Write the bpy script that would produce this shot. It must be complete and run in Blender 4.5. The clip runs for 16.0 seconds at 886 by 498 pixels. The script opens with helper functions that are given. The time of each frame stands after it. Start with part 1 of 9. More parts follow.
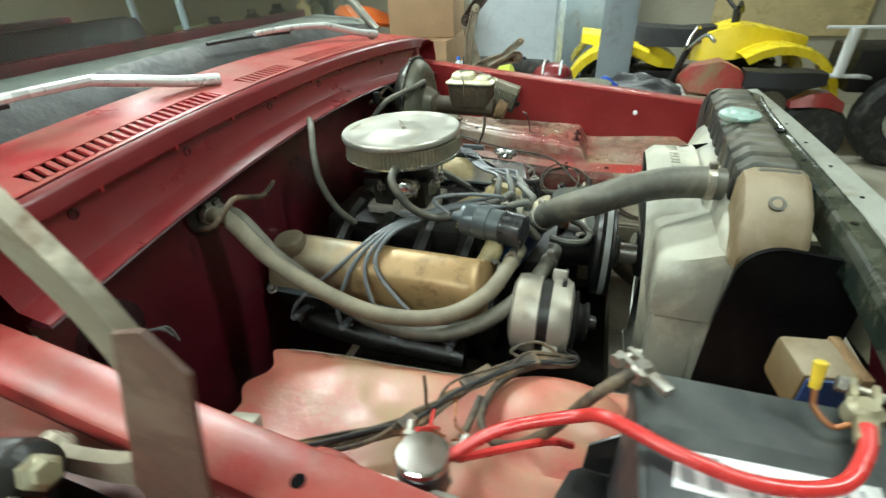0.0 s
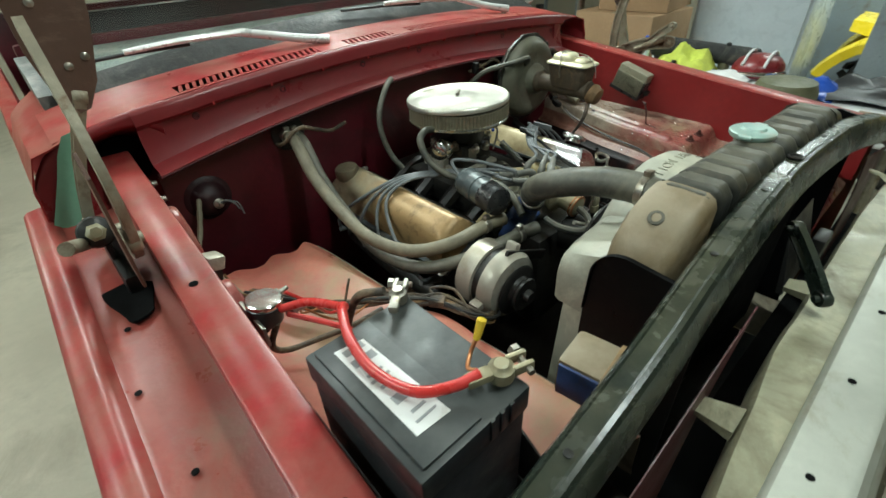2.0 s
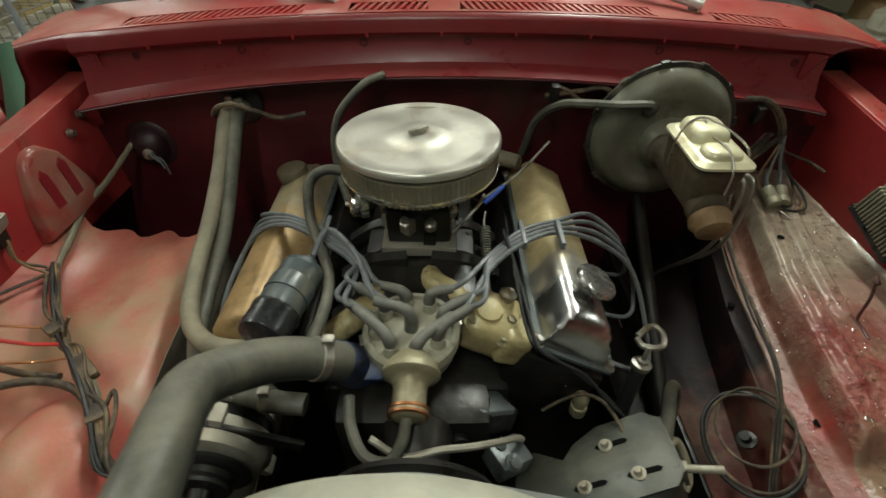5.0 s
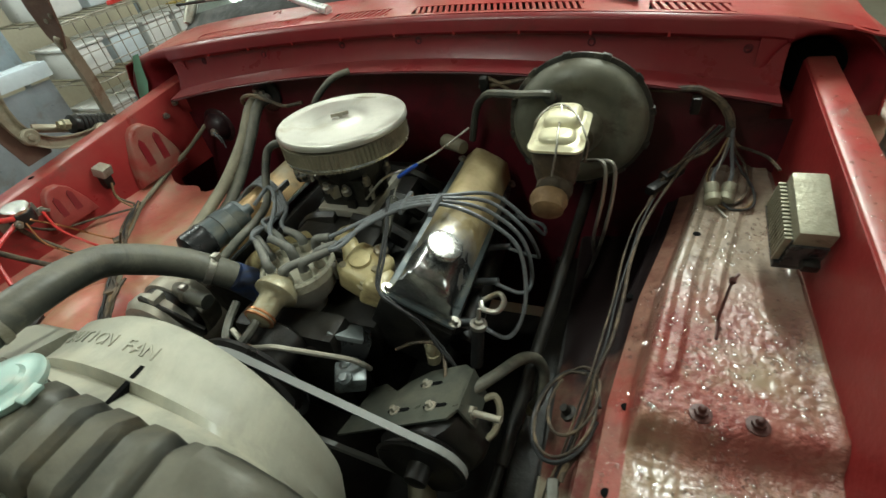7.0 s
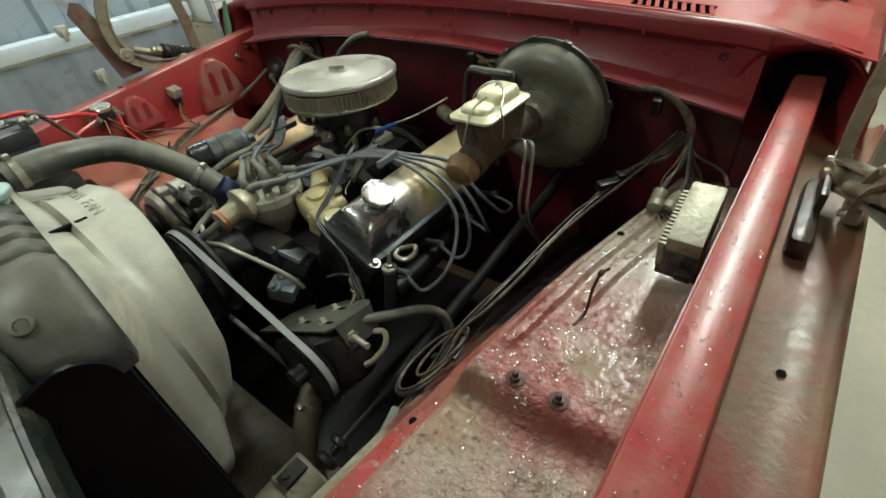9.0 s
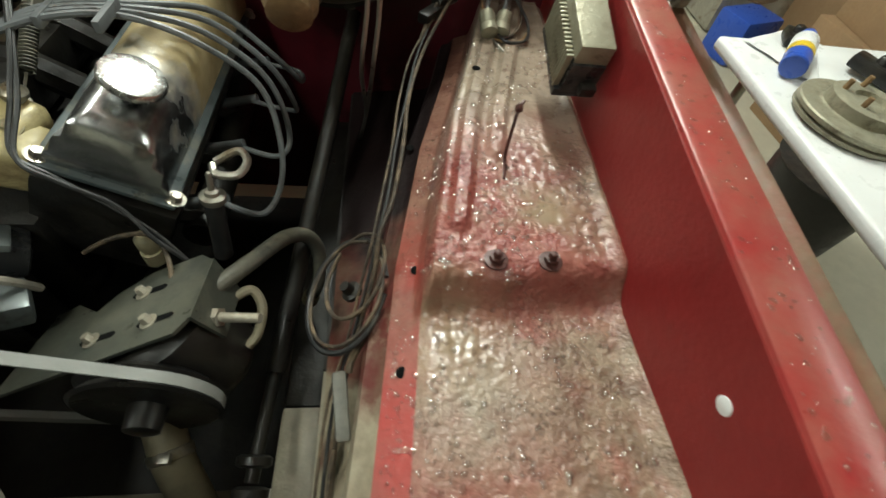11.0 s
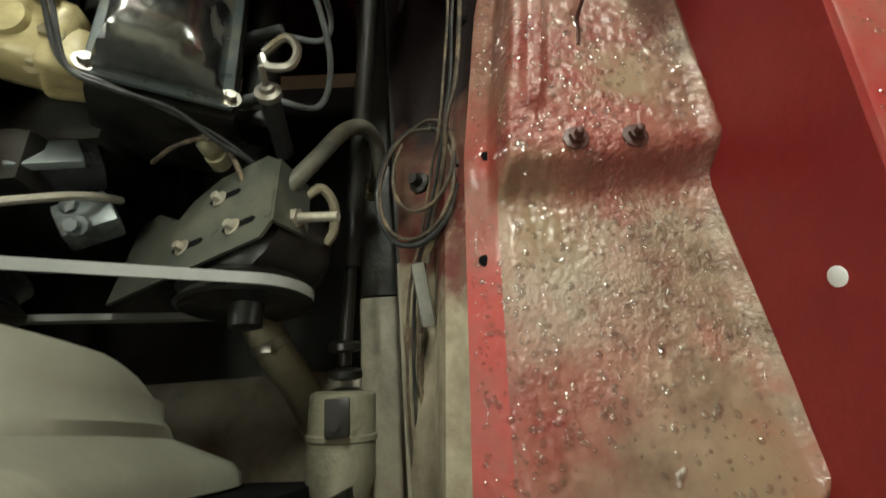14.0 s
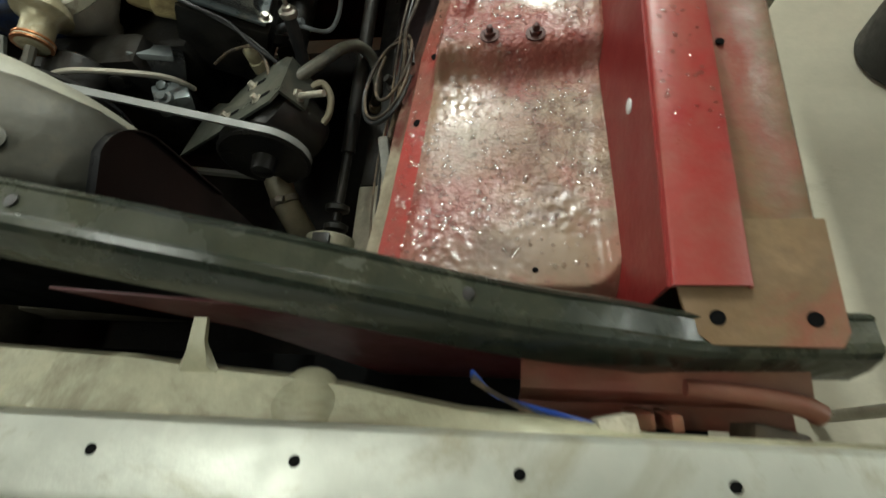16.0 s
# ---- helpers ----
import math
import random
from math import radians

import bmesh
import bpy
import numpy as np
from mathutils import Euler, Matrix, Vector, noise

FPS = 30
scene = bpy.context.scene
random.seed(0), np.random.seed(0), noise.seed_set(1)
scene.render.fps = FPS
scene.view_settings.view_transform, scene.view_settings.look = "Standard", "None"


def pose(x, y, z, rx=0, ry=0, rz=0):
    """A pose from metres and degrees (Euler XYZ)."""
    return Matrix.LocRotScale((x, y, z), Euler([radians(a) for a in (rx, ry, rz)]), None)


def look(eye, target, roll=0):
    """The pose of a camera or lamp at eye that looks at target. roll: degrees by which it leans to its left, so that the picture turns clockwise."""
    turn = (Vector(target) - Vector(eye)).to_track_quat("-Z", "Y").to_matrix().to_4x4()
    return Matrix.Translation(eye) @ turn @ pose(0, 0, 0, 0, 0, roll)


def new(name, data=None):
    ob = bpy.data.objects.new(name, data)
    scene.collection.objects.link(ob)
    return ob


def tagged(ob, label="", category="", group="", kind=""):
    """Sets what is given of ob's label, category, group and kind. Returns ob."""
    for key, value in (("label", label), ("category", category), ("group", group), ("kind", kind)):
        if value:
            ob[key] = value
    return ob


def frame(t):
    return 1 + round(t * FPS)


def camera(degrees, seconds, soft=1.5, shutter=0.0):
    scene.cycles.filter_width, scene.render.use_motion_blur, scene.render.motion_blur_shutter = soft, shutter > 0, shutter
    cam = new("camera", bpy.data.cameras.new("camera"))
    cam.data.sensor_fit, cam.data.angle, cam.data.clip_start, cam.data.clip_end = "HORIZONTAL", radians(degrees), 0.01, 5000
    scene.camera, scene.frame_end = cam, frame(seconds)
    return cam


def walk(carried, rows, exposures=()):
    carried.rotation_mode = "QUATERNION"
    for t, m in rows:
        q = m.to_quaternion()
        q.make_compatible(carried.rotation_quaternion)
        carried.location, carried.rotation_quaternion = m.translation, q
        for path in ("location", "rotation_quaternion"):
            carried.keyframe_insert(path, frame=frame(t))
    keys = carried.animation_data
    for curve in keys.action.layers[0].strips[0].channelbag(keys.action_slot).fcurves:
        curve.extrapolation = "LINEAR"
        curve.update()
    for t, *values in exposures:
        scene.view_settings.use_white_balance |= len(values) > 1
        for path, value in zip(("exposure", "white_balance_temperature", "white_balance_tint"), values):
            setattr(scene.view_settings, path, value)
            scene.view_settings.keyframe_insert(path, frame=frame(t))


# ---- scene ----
cam = camera(88.3, 16.0, shutter=0.5)
PATH = [
    (0, (-0.968, -0.404, 1.419), (0.629, 0.147, 0.348), -2.5),
    (0.5, (-0.921, -0.553, 1.411), (0.597, 0.185, 0.339), -2.4),
    (1, (-0.892, -0.625, 1.411), (0.531, 0.25, 0.313), -2.8),
    (1.5, (-0.897, -0.82, 1.454), (0.273, 0.339, 0.319), -4.0),
    (2, (-0.867, -0.857, 1.453), (0.213, 0.382, 0.313), -3.2),
    (2.5, (-0.756, -0.867, 1.461), (0.175, 0.492, 0.327), -0.1),
    (3, (-0.537, -0.874, 1.467), (0.077, 0.632, 0.304), 4.3),
    (3.5, (-0.377, -0.747, 1.44), (0.056, 0.807, 0.258), 5.1),
    (4, (-0.209, -0.675, 1.425), (0.003, 0.867, 0.169), 4.4),
    (4.5, (-0.103, -0.661, 1.44), (0.013, 0.849, 0.134), 2.3),
    (7, (0.497, -0.74, 1.458), (-0.177, 0.651, 0.19), -10.4),
    (7.5, (0.597, -0.72, 1.444), (-0.162, 0.638, 0.186), -11.7),
    (8, (0.728, -0.717, 1.449), (-0.184, 0.55, 0.199), -8.8),
    (8.5, (0.763, -0.71, 1.445), (-0.22, 0.496, 0.187), -8.3),
    (9, (0.823, -0.686, 1.421), (-0.209, 0.479, 0.165), -7.6),
    (9.2, (0.769, -0.702, 1.398), (-0.032, 0.606, 0.115), -6.0),
    (9.5, (0.709, -0.717, 1.374), (0.459, 0.624, -0.089), -3.3),
    (9.7, (0.68, -0.75, 1.303), (0.621, 0.627, -0.146), 1.9),
    (11.8, (0.376, -0.527, 1.28), (0.773, 0.564, -0.349), 16.7),
    (12, (0.345, -0.504, 1.284), (0.789, 0.583, -0.335), 18.6),
    (12.5, (0.333, -0.502, 1.304), (0.78, 0.631, -0.282), 17.4),
    (13, (0.403, -0.563, 1.263), (0.854, 0.493, -0.375), 17.8),
    (13.5, (0.446, -0.598, 1.267), (0.76, 0.292, -0.496), 13.7),
    (14, (0.459, -0.636, 1.265), (0.574, 0.138, -0.575), 3.9),
    (14.5, (0.504, -0.668, 1.276), (0.507, 0.086, -0.577), -1.9),
    (15, (0.556, -0.727, 1.301), (0.451, 0.017, -0.552), -7.6),
    (15.5, (0.599, -0.808, 1.329), (0.411, -0.056, -0.514), -12.2),
    (16, (0.645, -0.898, 1.35), (0.406, -0.099, -0.468), -15.1),
]
walk(cam, [(t, look(eye, target, roll)) for t, eye, target, roll in PATH],
     [(0.0, 0.5, 5900, 5), (1.0, 0.52, 5900, 4), (2.0, 0.06, 5950, 5), (2.5, 0.05, 6300, 9), (3.5, -0.27, 6500, 9), (4.5, -0.5, 6600, 10), (7.0, -0.14, 6300, 7), (8.5, -0.14, 6250, 6), (9.5, -0.04, 6250, 8), (12.0, 0.13, 6700, 10), (13.0, 0.12, 6750, 10),
      (14.0, 0.05, 6800, 9), (15.0, 0.0, 6800, 10), (16.0, -0.1, 6400, 11)])

# ---- light ----
world = bpy.data.worlds.new("garage_air")
scene.world = world
world.use_nodes = True
world.node_tree.nodes["Background"].inputs[0].default_value = (0.55, 0.6, 0.62, 1)
world.node_tree.nodes["Background"].inputs[1].default_value = 0.002


def tube_lamp(name, x, y, z, up, width, watts):
    d = bpy.data.lights.new(name, "AREA")
    d.shape, d.size, d.size_y, d.energy, d.color = "RECTANGLE", 1.2, width, watts, (0.92, 1.0, 0.90)
    ob = new(name, d)
    ob.matrix_world = pose(x, y, z, 180 if up else 0, 0, 90)
    return ob


# First tube follows the highlights; side and front ones are added, unseen fill.
TUBES = [(0.7, 1.20), (-0.7, 1.35), (3.6, -0.5), (-2.1, 0.2), (0.35, 3.55), (-0.2, -1.25), (-2.7, 3.2)]
POWER = [62, 18, 46, 28, 30, 17, 24]
for (lx, ly), w in zip(TUBES, POWER):
    tube_lamp("tube_light", lx, ly, 2.56, False, 0.14, w)
    tube_lamp("tube_glow", lx, ly, 2.5, True, 0.3, w * 0.06)


# ---- materials ----
def nodes_of(name):
    m = bpy.data.materials.new(name)
    m.use_nodes = True
    nt = m.node_tree
    return m, nt, nt.nodes["Principled BSDF"]


def add(nt, kind, **values):
    n = nt.nodes.new(kind)
    for k, v in values.items():
        n.inputs[k].default_value = v
    return n


def mix(nt, fac, a, b, mode="MIX"):
    n = nt.nodes.new("ShaderNodeMix")
    n.data_type, n.blend_type = "RGBA", mode
    for sock, v in ((n.inputs[0], fac), (n.inputs[6], a), (n.inputs[7], b)):
        if isinstance(v, (int, float)):
            sock.default_value = v
        elif isinstance(v, tuple):
            sock.default_value = (*v, 1) if len(v) == 3 else v
        else:
            nt.links.new(v, sock)
    return n.outputs[2]


def noise_fac(nt, scale, lo, hi, detail=6.0, rough=0.6, distort=0.0):
    tc = nt.nodes.new("ShaderNodeTexCoord")
    n = add(nt, "ShaderNodeTexNoise", Scale=scale, Detail=detail, Roughness=rough, Distortion=distort)
    nt.links.new(tc.outputs["Object"], n.inputs["Vector"])
    r = nt.nodes.new("ShaderNodeMapRange")
    r.inputs["From Min"].default_value, r.inputs["From Max"].default_value = lo, hi
    nt.links.new(n.outputs[0], r.inputs[0])
    return r.outputs[0]


def surface(name, color, rough=0.5, metal=0.0, vary=0.15, vscale=9.0, dirt=None, dirt_amount=0.0, dscale=5.0,
            dust=None, dust_amount=0.0, bump=0.1, bscale=120.0, rvary=0.15, coat=0.0, grain=60.0, spec=0.5, up=0.0, wet=0.0):
    """Painted, metal or rubber surface: two scales of colour change, dirt in patches, dust on upward faces, fine relief."""
    m, nt, b = nodes_of(name)
    dark = tuple(c * (1 - vary) for c in color)
    light = tuple(min(1, c * (1 + vary)) for c in color)
    c = mix(nt, noise_fac(nt, vscale, 0.3, 0.7), dark, light)
    c = mix(nt, noise_fac(nt, grain, 0.35, 0.75), c, tuple(x * (1 - vary * 0.8) for x in color))
    rr = nt.nodes.new("ShaderNodeMapRange")
    rr.inputs["To Min"].default_value, rr.inputs["To Max"].default_value = max(0.03, rough - rvary), min(1, rough + rvary)
    nt.links.new(noise_fac(nt, vscale * 2.3, 0.3, 0.7), rr.inputs[0])
    rough_out = rr.outputs[0]
    if dirt:
        f = noise_fac(nt, dscale, 0.62 - dirt_amount * 0.35, 0.74 - dirt_amount * 0.2, 9.0, 0.7, 0.6)
        c = mix(nt, f, c, dirt)
        ma = nt.nodes.new("ShaderNodeMath")
        ma.operation = "MAXIMUM"
        mm = nt.nodes.new("ShaderNodeMath")
        mm.operation = "MULTIPLY"
        mm.inputs[1].default_value = 0.75
        nt.links.new(f, mm.inputs[0])
        nt.links.new(rough_out, ma.inputs[0])
        nt.links.new(mm.outputs[0], ma.inputs[1])
        rough_out = ma.outputs[0]
    if dust:
        g = nt.nodes.new("ShaderNodeNewGeometry")
        s = nt.nodes.new("ShaderNodeSeparateXYZ")
        nt.links.new(g.outputs["Normal"], s.inputs[0])
        r = nt.nodes.new("ShaderNodeMapRange")
        r.inputs["From Min"].default_value, r.inputs["From Max"].default_value = up - 0.1, up + 0.75
        nt.links.new(s.outputs[2], r.inputs[0])
        mu = nt.nodes.new("ShaderNodeMath")
        mu.operation = "MULTIPLY"
        nt.links.new(r.outputs[0], mu.inputs[0])
        nt.links.new(noise_fac(nt, dscale * 1.7, 0.35 - dust_amount * 0.3, 0.75 - dust_amount * 0.25, 8.0, 0.65), mu.inputs[1])
        mu2 = nt.nodes.new("ShaderNodeMath")
        mu2.operation = "MULTIPLY"
        mu2.inputs[1].default_value = min(1.0, 0.35 + dust_amount)
        nt.links.new(mu.outputs[0], mu2.inputs[0])
        c = mix(nt, mu2.outputs[0], c, dust)
        ma = nt.nodes.new("ShaderNodeMath")
        ma.operation = "MAXIMUM"
        mm = nt.nodes.new("ShaderNodeMath")
        mm.operation = "MULTIPLY"
        mm.inputs[1].default_value = 0.8 - wet
        nt.links.new(mu2.outputs[0], mm.inputs[0])
        nt.links.new(rough_out, ma.inputs[0])
        nt.links.new(mm.outputs[0], ma.inputs[1])
        rough_out = ma.outputs[0]
    nt.links.new(c, b.inputs["Base Color"])
    nt.links.new(rough_out, b.inputs["Roughness"])
    b.inputs["Metallic"].default_value = metal
    b.inputs["Specular IOR Level"].default_value = spec
    b.inputs["Coat Weight"].default_value = coat
    b.inputs["Coat Roughness"].default_value = 0.12
    if bump:
        bn = add(nt, "ShaderNodeBump", Strength=bump, Distance=0.002)
        nt.links.new(noise_fac(nt, bscale, 0.2, 0.8, 4.0), bn.inputs["Height"])
        nt.links.new(bn.outputs[0], b.inputs["Normal"])
    return m


DUST = (0.30, 0.25, 0.17)
RED = surface("red_paint", (0.32, 0.026, 0.027), 0.34, 0, 0.14, 5, (0.17, 0.04, 0.033), 0.10, 7, DUST, 0.05, 0.10, 200, 0.08, 0.04, spec=0.38)
# Rail red darkened for the inner wall's shade, with brown dirt.
RED_INNER = surface("shaded_inner_rail_red", (0.235, 0.018, 0.018), 0.40, 0, 0.16, 5, (0.15, 0.028, 0.022), 0.08, 3, (0.2, 0.08, 0.06), 0.04, 0.2, 120, 0.1, spec=0.4)
# Body red darkened: shade under the cowl is put into this colour.
RED_SHADED = surface("shaded_red_paint", (0.078, 0.005, 0.011), 0.42, 0, 0.3, 5, (0.03, 0.007, 0.008), 0.35, 4, (0.09, 0.045, 0.035), 0.08, 0.15, 90, 0.12)
# Maroon; on the cowl and wall slots it is body red darkened for shade.
MAROON = surface("maroon_and_shaded_red_paint", (0.195, 0.014, 0.019), 0.34, 0, 0.12, 4, (0.12, 0.018, 0.018), 0.08, 6, (0.22, 0.10, 0.08), 0.05, 0.10, 200, 0.1, 0.04)
RED_DUSTY = surface("dusty_red_paint", (0.47, 0.075, 0.065), 0.40, 0, 0.25, 6, (0.33, 0.23, 0.125), 0.48, 3.6, (0.42, 0.28, 0.17), 0.30, 0.25, 70, 0.15, up=0.3)


def wet_apron():
    """Wet fender metal: red paint under brown silt, rough crust in places and smooth tan puddles in others."""
    m, nt, b = nodes_of("wet_grimy_red_apron")
    tc = nt.nodes.new("ShaderNodeTexCoord")
    wob = add(nt, "ShaderNodeTexNoise", Scale=22.0, Detail=8.0, Roughness=0.65)
    nt.links.new(tc.outputs["Object"], wob.inputs["Vector"])
    shift = nt.nodes.new("ShaderNodeVectorMath")
    shift.operation = "MULTIPLY_ADD"
    shift.inputs[1].default_value, shift.inputs[2].default_value = (0.12, 0.12, 0.0), (-0.06, -0.06, 0.0)
    nt.links.new(wob.outputs["Color"], shift.inputs[0])
    place = nt.nodes.new("ShaderNodeVectorMath")
    nt.links.new(tc.outputs["Object"], place.inputs[0])
    nt.links.new(shift.outputs[0], place.inputs[1])
    flat = nt.nodes.new("ShaderNodeVectorMath")
    flat.operation = "MULTIPLY"
    flat.inputs[1].default_value = (1, 1, 0)
    nt.links.new(place.outputs[0], flat.inputs[0])
    sep = nt.nodes.new("ShaderNodeSeparateXYZ")
    nt.links.new(flat.outputs[0], sep.inputs[0])

    def blob(x, y, r0, r1):
        d = nt.nodes.new("ShaderNodeVectorMath")
        d.operation = "DISTANCE"
        d.inputs[1].default_value = (x, y, 0)
        nt.links.new(flat.outputs[0], d.inputs[0])
        r = nt.nodes.new("ShaderNodeMapRange")
        r.inputs["From Min"].default_value, r.inputs["From Max"].default_value = r1, r0
        nt.links.new(d.outputs["Value"], r.inputs[0])
        return r.outputs[0]

    def along(y0, y1):
        r = nt.nodes.new("ShaderNodeMapRange")
        r.inputs["From Min"].default_value, r.inputs["From Max"].default_value = y0, y1
        nt.links.new(sep.outputs[1], r.inputs[0])
        return r.outputs[0]

    silt = mix(nt, noise_fac(nt, 20, 0.35, 0.65, 4), (0.145, 0.09, 0.063), (0.285, 0.20, 0.14))
    red = mix(nt, noise_fac(nt, 22, 0.35, 0.65, 4), (0.20, 0.042, 0.035), (0.30, 0.105, 0.08))
    c = mix(nt, noise_fac(nt, 11, 0.50, 0.74, 5, 0.6), red, silt)
    c = mix(nt, along(-0.37, -0.43), c, mix(nt, noise_fac(nt, 9, 0.46, 0.60, 5, 0.6), silt, red))
    pale = mix(nt, noise_fac(nt, 26, 0.35, 0.65, 4), (0.23, 0.175, 0.13), (0.36, 0.285, 0.215))
    c = mix(nt, along(-0.22, -0.06), c, pale)
    c = mix(nt, blob(0.60, -0.55, 0.0, 0.12), c, red)
    c = mix(nt, blob(0.55, -0.63, 0.0, 0.10), c, red)
    grey = mix(nt, noise_fac(nt, 40, 0.4, 0.6, 4), (0.15, 0.10, 0.067), (0.27, 0.20, 0.14))
    c = mix(nt, blob(0.79, -0.25, 0.0, 0.13), c, grey)
    c = mix(nt, blob(0.75, -0.46, 0.0, 0.14), c, grey)
    c = mix(nt, blob(0.60, -0.50, 0.02, 0.10), c, pale)
    c = mix(nt, blob(0.60, -0.37, 0.0, 0.06), c, red)
    c = mix(nt, blob(0.68, -0.385, 0.0, 0.06), c, red)
    c = mix(nt, blob(0.75, -0.375, 0.0, 0.05), c, red)
    c = mix(nt, blob(0.70, -0.345, 0.0, 0.06), c, red)
    pa, pb = blob(0.70, -0.275, 0.01, 0.055), blob(0.575, -0.43, 0.01, 0.09)
    mx = nt.nodes.new("ShaderNodeMath")
    mx.operation = "MAXIMUM"
    nt.links.new(pa, mx.inputs[0])
    nt.links.new(pb, mx.inputs[1])
    mx2 = nt.nodes.new("ShaderNodeMath")
    mx2.operation = "MAXIMUM"
    nt.links.new(mx.outputs[0], mx2.inputs[0])
    nt.links.new(blob(0.74, -0.68, 0.0, 0.09), mx2.inputs[1])
    puddle = mx2.outputs[0]
    c = mix(nt, puddle, c, (0.25, 0.175, 0.11))
    c = mix(nt, noise_fac(nt, 70, 0.66, 0.78, 3), c, (0.08, 0.042, 0.032))
    nt.links.new(c, b.inputs["Base Color"])
    rr = nt.nodes.new("ShaderNodeMapRange")
    rr.inputs["To Min"].default_value, rr.inputs["To Max"].default_value = 0.42, 0.26
    nt.links.new(noise_fac(nt, 9, 0.35, 0.6, 6), rr.inputs[0])
    nt.links.new(rr.outputs[0], b.inputs["Roughness"])
    b.inputs["Coat Weight"].default_value = 0.4
    b.inputs["Specular IOR Level"].default_value = 0.34
    b.inputs["Coat Roughness"].default_value = 0.07
    inv = nt.nodes.new("ShaderNodeMapRange")
    inv.inputs["To Min"].default_value, inv.inputs["To Max"].default_value = 1.0, 0.08
    nt.links.new(puddle, inv.inputs[0])
    bn = add(nt, "ShaderNodeBump", Distance=0.0022)
    calm = nt.nodes.new("ShaderNodeMapRange")
    calm.inputs["To Min"].default_value, calm.inputs["To Max"].default_value = 1.0, 0.25
    nt.links.new(along(-0.24, -0.10), calm.inputs[0])
    less = nt.nodes.new("ShaderNodeMath")
    less.operation = "MULTIPLY"
    nt.links.new(inv.outputs[0], less.inputs[0])
    nt.links.new(calm.outputs[0], less.inputs[1])
    front = nt.nodes.new("ShaderNodeMapRange")
    front.inputs["To Min"].default_value, front.inputs["To Max"].default_value = 0.12, 1.0
    nt.links.new(along(-0.66, -0.57), front.inputs[0])
    patch = nt.nodes.new("ShaderNodeMapRange")
    patch.inputs["To Min"].default_value, patch.inputs["To Max"].default_value = 0.5, 1.15
    nt.links.new(noise_fac(nt, 13, 0.42, 0.62, 3), patch.inputs[0])
    rough_patch = nt.nodes.new("ShaderNodeMath")
    rough_patch.operation = "MULTIPLY"
    nt.links.new(front.outputs[0], rough_patch.inputs[0])
    nt.links.new(patch.outputs[0], rough_patch.inputs[1])
    both = nt.nodes.new("ShaderNodeMath")
    both.operation = "MULTIPLY"
    nt.links.new(less.outputs[0], both.inputs[0])
    nt.links.new(rough_patch.outputs[0], both.inputs[1])
    nt.links.new(both.outputs[0], bn.inputs["Strength"])
    nt.links.new(noise_fac(nt, 125, 0.3, 0.7, 3, 0.55), bn.inputs["Height"])
    nt.links.new(bn.outputs[0], b.inputs["Normal"])
    nt.links.new(bn.outputs[0], b.inputs["Coat Normal"])
    return m


def ledge_paint():
    """Narrow ledge of the apron: clean wet red in front, brown with silt towards the firewall."""
    m, nt, b = nodes_of("wet_red_ledge")
    tc = nt.nodes.new("ShaderNodeTexCoord")
    sep = nt.nodes.new("ShaderNodeSeparateXYZ")
    nt.links.new(tc.outputs["Object"], sep.inputs[0])
    wob = nt.nodes.new("ShaderNodeMapRange")
    wob.inputs["To Min"].default_value, wob.inputs["To Max"].default_value = -0.14, 0.14
    nt.links.new(noise_fac(nt, 9, 0.3, 0.7, 9), wob.inputs[0])
    ad = nt.nodes.new("ShaderNodeMath")
    nt.links.new(sep.outputs[1], ad.inputs[0])
    nt.links.new(wob.outputs[0], ad.inputs[1])
    r = nt.nodes.new("ShaderNodeMapRange")
    r.inputs["From Min"].default_value, r.inputs["From Max"].default_value = -0.50, -0.26
    nt.links.new(ad.outputs[0], r.inputs[0])
    red = mix(nt, noise_fac(nt, 20, 0.35, 0.7, 7), (0.34, 0.030, 0.024), (0.25, 0.055, 0.04))
    brown = mix(nt, noise_fac(nt, 34, 0.35, 0.65, 8), (0.15, 0.055, 0.038), (0.24, 0.125, 0.088))
    nt.links.new(mix(nt, r.outputs[0], red, brown), b.inputs["Base Color"])
    b.inputs["Roughness"].default_value = 0.40
    b.inputs["Coat Weight"].default_value = 0.15
    bn = add(nt, "ShaderNodeBump", Strength=0.3, Distance=0.002)
    nt.links.new(noise_fac(nt, 75, 0.3, 0.7, 5), bn.inputs["Height"])
    nt.links.new(bn.outputs[0], b.inputs["Normal"])
    return m


RED_WET = ledge_paint()
MUD = surface("pale_dried_mud", (0.21, 0.185, 0.13), 0.5, 0, 0.25, 12, (0.11, 0.085, 0.055), 0.42, 10, (0.34, 0.30, 0.22), 0.2, 0.4, 60)
TANRUST = surface("tan_rusty_fender_steel", (0.17, 0.105, 0.055), 0.45, 0, 0.35, 11, (0.24, 0.03, 0.025), 0.48, 4, (0.25, 0.18, 0.10), 0.15, 0.3, 70)
FLANGE = surface("dull_olive_flange", (0.42, 0.40, 0.27), 0.42, 0.1, 0.25, 9, (0.16, 0.14, 0.085), 0.3, 7, bump=0.2)
PLATE = surface("brown_primered_steel", (0.12, 0.065, 0.045), 0.5, 0, 0.25, 12, (0.20, 0.13, 0.09), 0.25, 10, bump=0.2)
BAFFLE = surface("black_baffle_sheet", (0.004, 0.004, 0.0045), 0.42, 0, 0.3, 9, (0.012, 0.011, 0.009), 0.1, 8, bump=0.06, spec=0.12)
BRACKET = surface("dusty_olive_bracket", (0.045, 0.05, 0.042), 0.38, 0.1, 0.25, 9, (0.10, 0.095, 0.07), 0.25, 8, (0.16, 0.155, 0.115), 0.3, 0.1, 90, up=0.4)
WET_RED = wet_apron()
